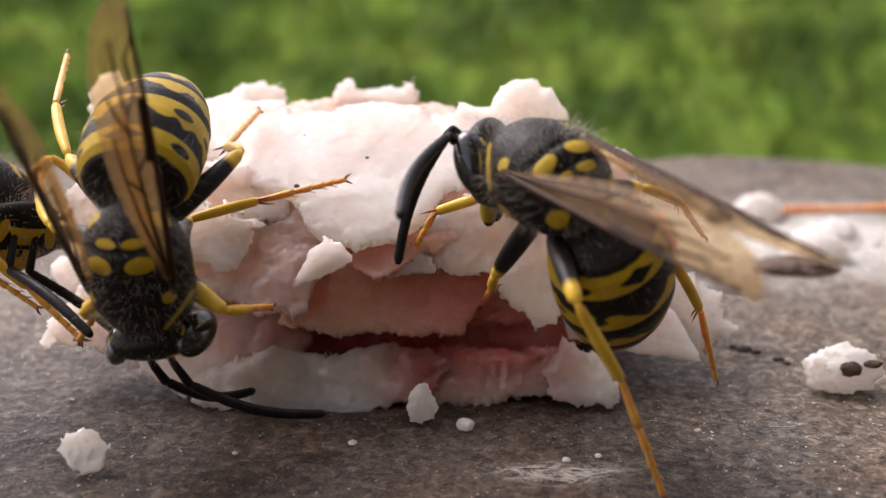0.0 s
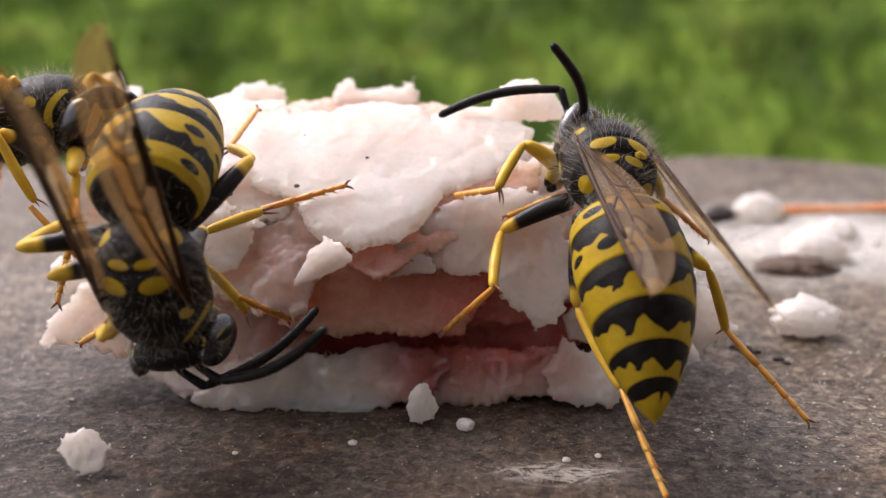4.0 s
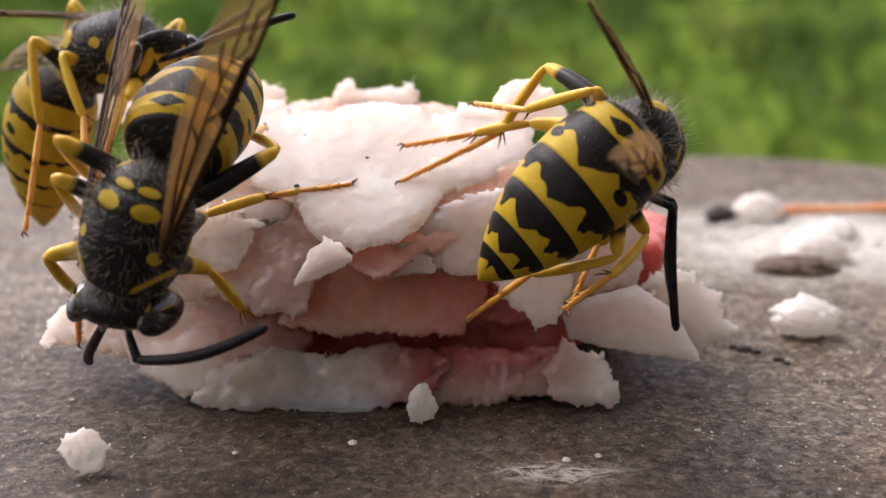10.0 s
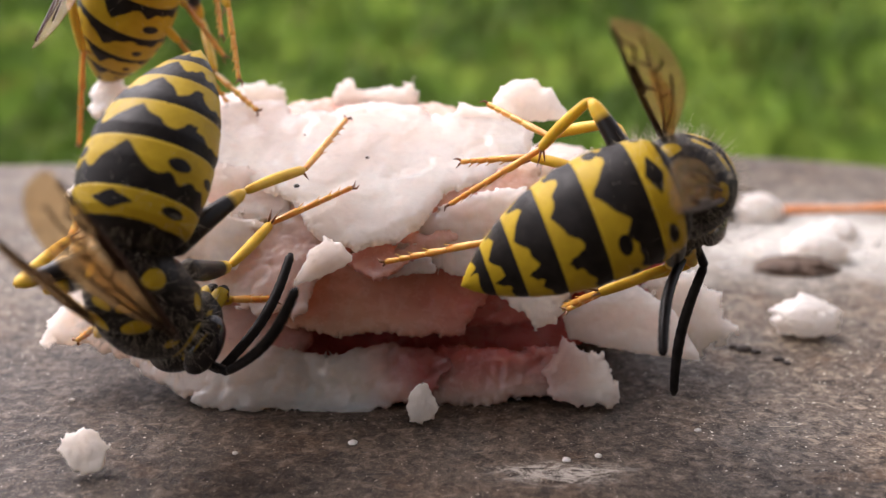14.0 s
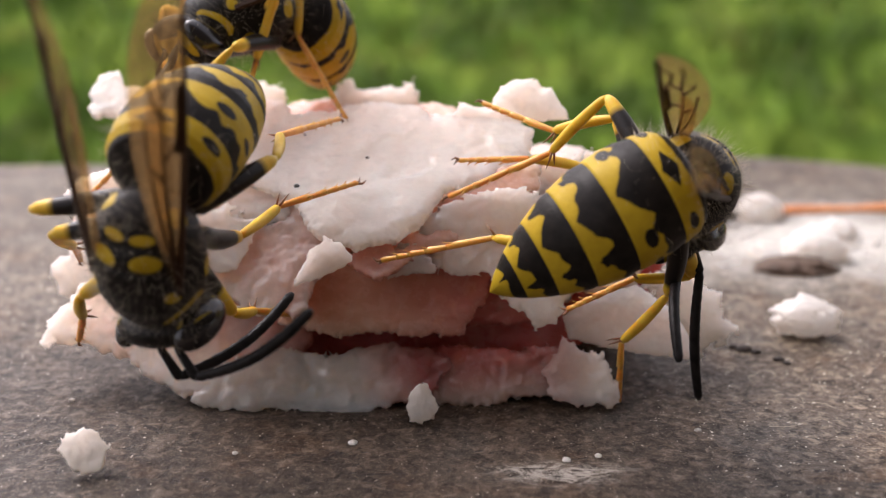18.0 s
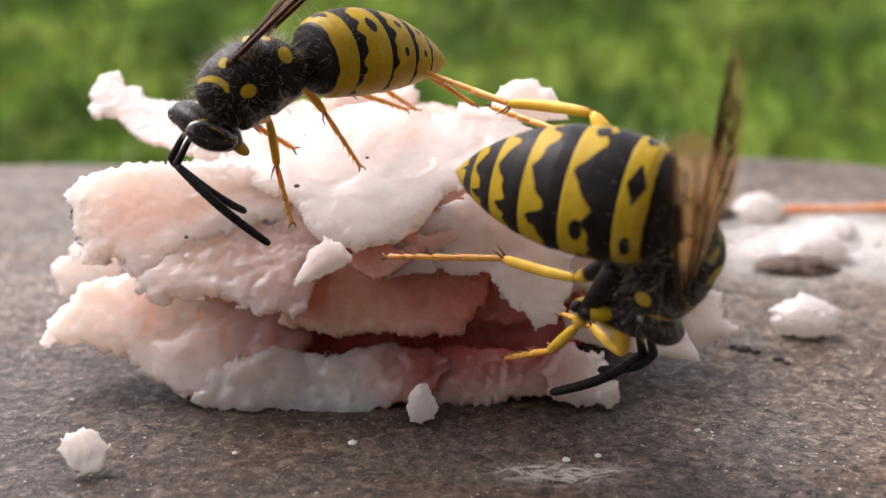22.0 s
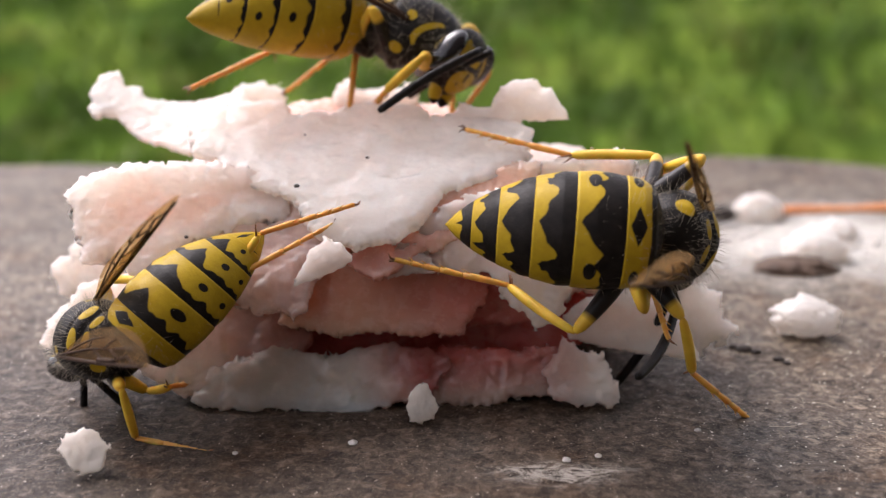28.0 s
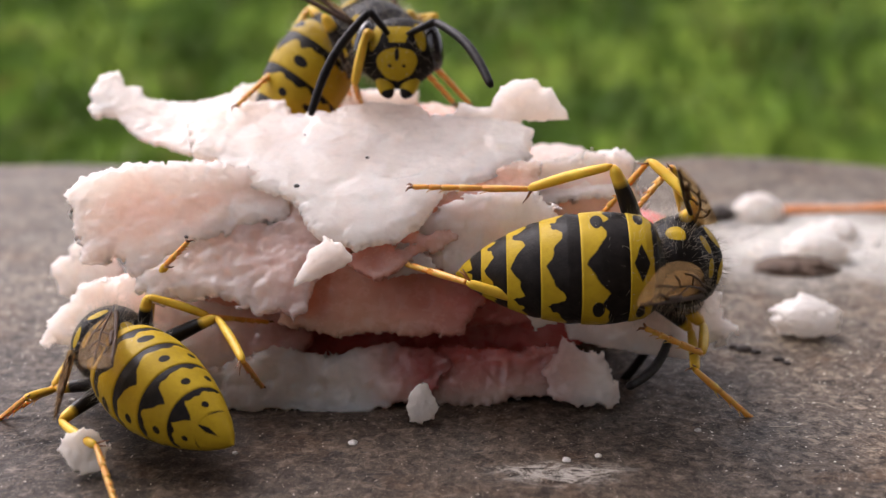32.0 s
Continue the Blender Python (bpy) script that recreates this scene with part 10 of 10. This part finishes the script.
    walk(limbs["gaster"], [
        (0, mm(-2.2, 0, -0.5, 0, -7, 0)), (19.4, mm(-2.2, 0, -0.5, 0, -7, 0)), (20.4, mm(-2.2, 0, -0.5, -7, -3, -17)),
        (20.6, mm(-2.2, 0, -0.5, -10, -6, -22)), (20.8, mm(-2.2, 0, -0.5, -1, -1, -18)), (20.9, mm(-2.2, 0, -0.5, -9, 1, -3)),
        (21, mm(-2.2, 0, -0.5, -17, 5, 12)), (21.5, mm(-2.2, 0, -0.5, -17, -5, 23)), (22, mm(-2.2, 0, -0.5, -19, -15, 35)),
        (23, mm(-2.2, 0, -0.5, -19, -11, 23)), (24, mm(-2.2, 0, -0.5, -23, -29, 35)), (24.25, mm(-2.2, 0, -0.5, -22, -26, 33)),
        (24.5, mm(-2.2, 0, -0.5, -21, -23, 31)), (24.75, mm(-2.2, 0, -0.5, -20, -20, 29)), (25, mm(-2.2, 0, -0.5, -20, -17, 28)),
        (25.62, mm(-2.2, 0, -0.5, -11, -18, 28)), (26.25, mm(-2.2, 0, -0.5, -3, -19, 27)), (26.88, mm(-2.2, 0, -0.5, 6, -20, 27)),
        (27.5, mm(-2.2, 0, -0.5, 15, -22, 26)), (27.75, mm(-2.2, 0, -0.5, -8, -18, 54)), (28, mm(-2.2, 0, -0.5, -26, -5, 78)),
        (28.5, mm(-2.2, 0, -0.5, -32, -33, 58)), (29, mm(-2.2, 0, -0.5, -21, -61, 29)), (30, mm(-2.2, 0, -0.5, -93, -76, 101)),
        (31, mm(-2.2, 0, -0.5, -140, -65, 145)), (31.5, mm(-2.2, 0, -0.5, -31, -65, 28)), (32, mm(-2.2, 0, -0.5, -13, -26, 1))])
    walk(limbs["wing_left"], [
        (0, mm(0.35, 1.35, 0.85, -35, 12, -15)), (19.4, mm(0.35, 1.35, 0.85, -35, 12, -15)), (20.4, mm(0.35, 1.35, 0.85, -35, 12, -15)),
        (20.6, mm(0.35, 1.35, 0.85, -35, 12, -15)), (20.8, mm(0.35, 1.35, 0.85, -35, 12, -15)), (20.9, mm(0.35, 1.35, 0.85, -35, 12, -15)),
        (21, mm(0.35, 1.35, 0.85, -35, 12, -15)), (21.5, mm(0.35, 1.35, 0.85, -35, 12, -15)), (22, mm(0.35, 1.35, 0.85, -35, 12, -15)),
        (23, mm(0.35, 1.35, 0.85, -35, 1, -14)), (24, mm(0.35, 1.35, 0.85, -34, 9, -7)), (24.25, mm(0.35, 1.35, 0.85, -34, 8, -8)),
        (24.5, mm(0.35, 1.35, 0.85, -34, 8, -10)), (24.75, mm(0.35, 1.35, 0.85, -34, 7, -11)), (25, mm(0.35, 1.35, 0.85, -35, 7, -13)),
        (25.62, mm(0.35, 1.35, 0.85, -34, 3, -6)), (26.25, mm(0.35, 1.35, 0.85, -33, -1, 1)), (26.88, mm(0.35, 1.35, 0.85, -33, -5, 8)),
        (27.5, mm(0.35, 1.35, 0.85, -33, -8, 14)), (27.75, mm(0.35, 1.35, 0.85, -32, -1, 9)), (28, mm(0.35, 1.35, 0.85, -32, 7, 3)),
        (28.5, mm(0.35, 1.35, 0.85, -34, -6, 5)), (29, mm(0.35, 1.35, 0.85, -37, -20, 7)), (30, mm(0.35, 1.35, 0.85, -37, -21, 5)),
        (31, mm(0.35, 1.35, 0.85, -41, -40, 5)), (31.5, mm(0.35, 1.35, 0.85, -36, -21, -2)), (32, mm(0.35, 1.35, 0.85, -34, 0, -7))])
    walk(limbs["wing_right"], [
        (0, mm(0.35, -1.35, 0.85, 35, 12, 15)), (19.4, mm(0.35, -1.35, 0.85, 35, 12, 15)), (20.4, mm(0.35, -1.35, 0.85, 35, 12, 15)),
        (20.6, mm(0.35, -1.35, 0.85, 35, 12, 15)), (20.8, mm(0.35, -1.35, 0.85, 35, 12, 15)), (20.9, mm(0.35, -1.35, 0.85, 35, 12, 15)),
        (21, mm(0.35, -1.35, 0.85, 35, 12, 15)), (21.5, mm(0.35, -1.35, 0.85, 35, 12, 15)), (22, mm(0.35, -1.35, 0.85, 35, 12, 15)),
        (23, mm(0.35, -1.35, 0.85, 35, 12, 15)), (24, mm(0.35, -1.35, 0.85, 35, 12, 15)), (24.25, mm(0.35, -1.35, 0.85, 35, 12, 15)),
        (24.5, mm(0.35, -1.35, 0.85, 35, 12, 15)), (24.75, mm(0.35, -1.35, 0.85, 35, 12, 15)), (25, mm(0.35, -1.35, 0.85, 35, 12, 15)),
        (25.62, mm(0.35, -1.35, 0.85, 35, 10, 14)), (26.25, mm(0.35, -1.35, 0.85, 35, 9, 12)), (26.88, mm(0.35, -1.35, 0.85, 34, 7, 11)),
        (27.5, mm(0.35, -1.35, 0.85, 34, 5, 10)), (27.75, mm(0.35, -1.35, 0.85, 35, 11, 15)), (28, mm(0.35, -1.35, 0.85, 36, 18, 20)),
        (28.5, mm(0.35, -1.35, 0.85, 35, -2, 12)), (29, mm(0.35, -1.35, 0.85, 36, -22, 3)), (30, mm(0.35, -1.35, 0.85, 36, -25, 4)),
        (31, mm(0.35, -1.35, 0.85, 37, -39, 7)), (31.5, mm(0.35, -1.35, 0.85, 36, -20, -1)), (32, mm(0.35, -1.35, 0.85, 33, -1, -8))])
    walk(limbs["antenna_left"], [
        (0, mm(3.21, 0.36, -0.42, 0, 13, 38)), (19.4, mm(3.21, 0.36, -0.42, 0, 13, 38)), (20.4, mm(2.41, 1.19, -0.71, 35, 14, 87)),
        (20.6, mm(2.5, 1.1, -0.8, -11, 49, 35)), (20.8, mm(2.93, 0.87, -0.5, 67, 59, 133)), (20.9, mm(3.08, 0.63, -0.26, 22, 54, 82)),
        (21, mm(3.22, 0.38, -0.02, 0, 35, 53)), (21.5, mm(3.15, 0.43, -0.37, -10, 33, 40)), (22, mm(3.08, 0.47, -0.72, -19, 30, 27)),
        (23, mm(3.01, 0.75, 0.21, -37, -5, -43)), (24, mm(2.93, 0.93, -0.06, -41, 5, -31)), (24.25, mm(2.94, 0.92, -0.08, -15, 19, 5)),
        (24.5, mm(2.96, 0.91, -0.1, 14, 14, 44)), (24.75, mm(2.97, 0.89, -0.12, 34, -6, 76)), (25, mm(2.98, 0.88, -0.14, 43, -33, 104)),
        (25.62, mm(2.95, 0.9, -0.06, 40, -27, 91)), (26.25, mm(2.92, 0.91, 0.03, 36, -22, 78)), (26.88, mm(2.9, 0.93, 0.11, 32, -18, 65)),
        (27.5, mm(2.87, 0.94, 0.2, 26, -15, 52)), (27.75, mm(2.62, 1.09, -0.23, 23, 38, 70)), (28, mm(2.37, 1.24, -0.65, 115, 78, 174)),
        (28.5, mm(2.57, 1.11, -0.66, -57, 45, -5)), (29, mm(2.77, 0.97, -0.67, -52, -11, -11)), (30, mm(2.89, 0.8, -0.73, -57, -12, -19)),
        (31, mm(2.89, 0.8, -0.73, -58, -13, -25)), (31.5, mm(2.89, 0.8, -0.73, -57, -11, -28)), (32, mm(2.89, 0.8, -0.73, -57, -9, -30))])
    walk(limbs["antenna_right"], [
        (0, mm(3.21, -0.36, -0.42, 0, 13, -38)), (19.4, mm(3.21, -0.36, -0.42, 0, 13, -38)), (20.4, mm(2.83, 0.67, -0.95, 0, 41, 7)),
        (20.6, mm(2.86, 0.52, -1.02, -5, 43, -1)), (20.8, mm(3.18, 0.21, -0.64, 39, 49, 34)), (20.9, mm(3.19, -0.04, -0.19, 32, 17, 24)),
        (21, mm(3.19, -0.28, 0.27, 30, -15, 18)), (21.5, mm(3.22, -0.23, -0.08, 3, 10, 19)), (22, mm(3.24, -0.17, -0.43, -29, 32, 7)),
        (23, mm(3.26, 0.09, 0.06, -37, -1, -48)), (24, mm(3.24, 0.32, -0.26, -41, 9, -35)), (24.25, mm(3.25, 0.3, -0.27, -12, 21, 2)),
        (24.5, mm(3.25, 0.28, -0.29, 19, 13, 41)), (24.75, mm(3.25, 0.26, -0.3, 39, -10, 71)), (25, mm(3.25, 0.24, -0.31, 47, -40, 96)),
        (25.62, mm(3.25, 0.27, -0.24, 46, -29, 81)), (26.25, mm(3.24, 0.3, -0.17, 42, -19, 68)), (26.88, mm(3.24, 0.33, -0.1, 36, -10, 54)),
        (27.5, mm(3.23, 0.37, -0.04, 28, -3, 39)), (27.75, mm(3.01, 0.55, -0.49, 40, 24, 56)), (28, mm(2.79, 0.74, -0.94, 66, 44, 85)),
        (28.5, mm(2.92, 0.54, -0.89, 55, 26, 58)), (29, mm(3.06, 0.34, -0.84, 53, 6, 38)), (30, mm(3.09, 0.12, -0.85, 51, 6, 30)),
        (31, mm(3.09, 0.12, -0.85, 47, 5, 24)), (31.5, mm(3.09, 0.12, -0.85, 44, 8, 22)), (32, mm(3.09, 0.12, -0.85, 41, 10, 20))])
    walk(limbs["flagellum_left"], [
        (0, mm(1.3, 0, 0.03, 0, 0, 0)), (19.4, mm(1.3, 0, 0.03, 0, 0, 0)), (20.4, mm(1.3, 0, 0.03, 0, 0, 0)),
        (20.6, mm(1.3, 0, 0.03, 0, 0, 0)), (20.8, mm(1.3, 0, 0.03, 0, 0, 0)), (20.9, mm(1.3, 0, 0.03, -3, 26, 3)),
        (21, mm(1.3, 0, 0.03, -5, 52, 5)), (21.5, mm(1.3, 0, 0.03, 3, 53, 34)), (22, mm(1.3, 0, 0.03, 11, 51, 62)),
        (23, mm(1.3, 0, 0.03, 10, 7, 90)), (24, mm(1.3, 0, 0.03, 12, 1, 86)), (24.25, mm(1.3, 0, 0.03, 21, 26, 53)),
        (24.5, mm(1.3, 0, 0.03, 11, 51, 11)), (24.75, mm(1.3, 0, 0.03, -33, 58, -62)), (25, mm(1.3, 0, 0.03, -59, 38, -117)),
        (25.62, mm(1.3, 0, 0.03, -44, 61, -77)), (26.25, mm(1.3, 0, 0.03, 12, 65, 3)), (26.88, mm(1.3, 0, 0.03, 36, 44, 51)),
        (27.5, mm(1.3, 0, 0.03, 33, 19, 78)), (27.75, mm(1.3, 0, 0.03, 13, 15, 37)), (28, mm(1.3, 0, 0.03, 0, 0, 0)),
        (28.5, mm(1.3, 0, 0.03, 0, 0, 0)), (29, mm(1.3, 0, 0.03, 0, 0, 0)), (30, mm(1.3, 0, 0.03, 0, 0, 0)),
        (31, mm(1.3, 0, 0.03, 0, 0, 0)), (31.5, mm(1.3, 0, 0.03, 0, 0, 0)), (32, mm(1.3, 0, 0.03, 0, 0, 0))])
    walk(limbs["flagellum_right"], [
        (0, mm(1.3, 0, 0.03, 0, 0, 0)), (19.4, mm(1.3, 0, 0.03, 0, 0, 0)), (20.4, mm(1.3, 0, 0.03, 0, 0, 0)),
        (20.6, mm(1.3, 0, 0.03, 0, 0, 0)), (20.8, mm(1.3, 0, 0.03, 0, 0, 0)), (20.9, mm(1.3, 0, 0.03, 2, 41, -7)),
        (21, mm(1.3, 0, 0.03, -19, 82, -33)), (21.5, mm(1.3, 0, 0.03, -65, 80, -40)), (22, mm(1.3, 0, 0.03, -102, 78, -37)),
        (23, mm(1.3, 0, 0.03, -8, 21, 48)), (24, mm(1.3, 0, 0.03, 2, 13, 48)), (24.25, mm(1.3, 0, 0.03, -8, -13, 82)),
        (24.5, mm(1.3, 0, 0.03, -34, -27, 126)), (24.75, mm(1.3, 0, 0.03, -63, -20, 172)), (25, mm(1.3, 0, 0.03, -78, 3, -152)),
        (25.62, mm(1.3, 0, 0.03, -103, 20, -130)), (26.25, mm(1.3, 0, 0.03, -125, 43, -114)), (26.88, mm(1.3, 0, 0.03, -149, 70, -108)),
        (27.5, mm(1.3, 0, 0.03, 61, 80, 130)), (27.75, mm(1.3, 0, 0.03, -13, 43, 28)), (28, mm(1.3, 0, 0.03, 0, 0, 0)),
        (28.5, mm(1.3, 0, 0.03, 0, 0, 0)), (29, mm(1.3, 0, 0.03, 0, 0, 0)), (30, mm(1.3, 0, 0.03, 0, 0, 0)),
        (31, mm(1.3, 0, 0.03, 0, 0, 0)), (31.5, mm(1.3, 0, 0.03, 0, 0, 0)), (32, mm(1.3, 0, 0.03, 0, 0, 0))])
    walk(carried_flake, [
        (0, mm(-8.6, 1.8, 6.3, 60, 0, 10)),
        (18.3, mm(-8.6, 1.8, 6.3, 60, 0, 10)),
        (18.5, mm(-8.87, -2.37, 4.01, 75, 0, 0.035285)),
        (18.7, mm(-10.08, -1.79, 7.41, 75, 0, -7.79872)),
        (19, mm(-10.23, 1.77, 10.84, 75, 0, 7.81273)),
        (19.3, mm(-10.03, 1.85, 11.04, 75, 0, -6.32782)),
        (19.6, mm(-8.87, 1.62, 10.45, 75, 35, 3.62888)),
        (19.8, mm(-6.36, 3.69, 12.31, 75, 70, 6.11866)),
        (20, mm(-5.34, 2.05, 12.59, 75, 70, -6.40922)),
        (20.2, mm(-5.38, 2.38, 13.18, 75, 70, -3.20628)),
        (20.4, mm(-6.57, 5.93, 19.55, 75, 70, 7.86617)),
        (21.6, mm(-48.24, 15.19, -0.38, 75, 70, -2.95803)),
        (32, mm(-48.24, 15.19, -0.38, 75, 70, -6.84403))])
    walk(moved_crumb, [(0, mm(15.3, 2.3, 0.95)), (2.1, mm(15.3, 2.3, 0.95)), (2.2, mm(15.3, 4.0, 1.3, 15, 5, 60)), (2.3, mm(15.6, 6.6, 1.2, 32, -4, 120)), (2.4, mm(15.9, 8.6, 0.92, 50, 0, 170)), (32, mm(15.9, 8.6, 0.92, 50, 0, 170))])
    walk(tiny_crumb, [(0, mm(0.8, -1.0, 0.18)), (8.7, mm(0.8, -1.0, 0.18)), (8.9, mm(1.4, -3.0, 0.2, 0, 0, 60)), (9.1, mm(4.0, -12.0, 0.2, 0, 0, 160)), (32, mm(4.0, -12.0, 0.2, 0, 0, 160))])


motions()
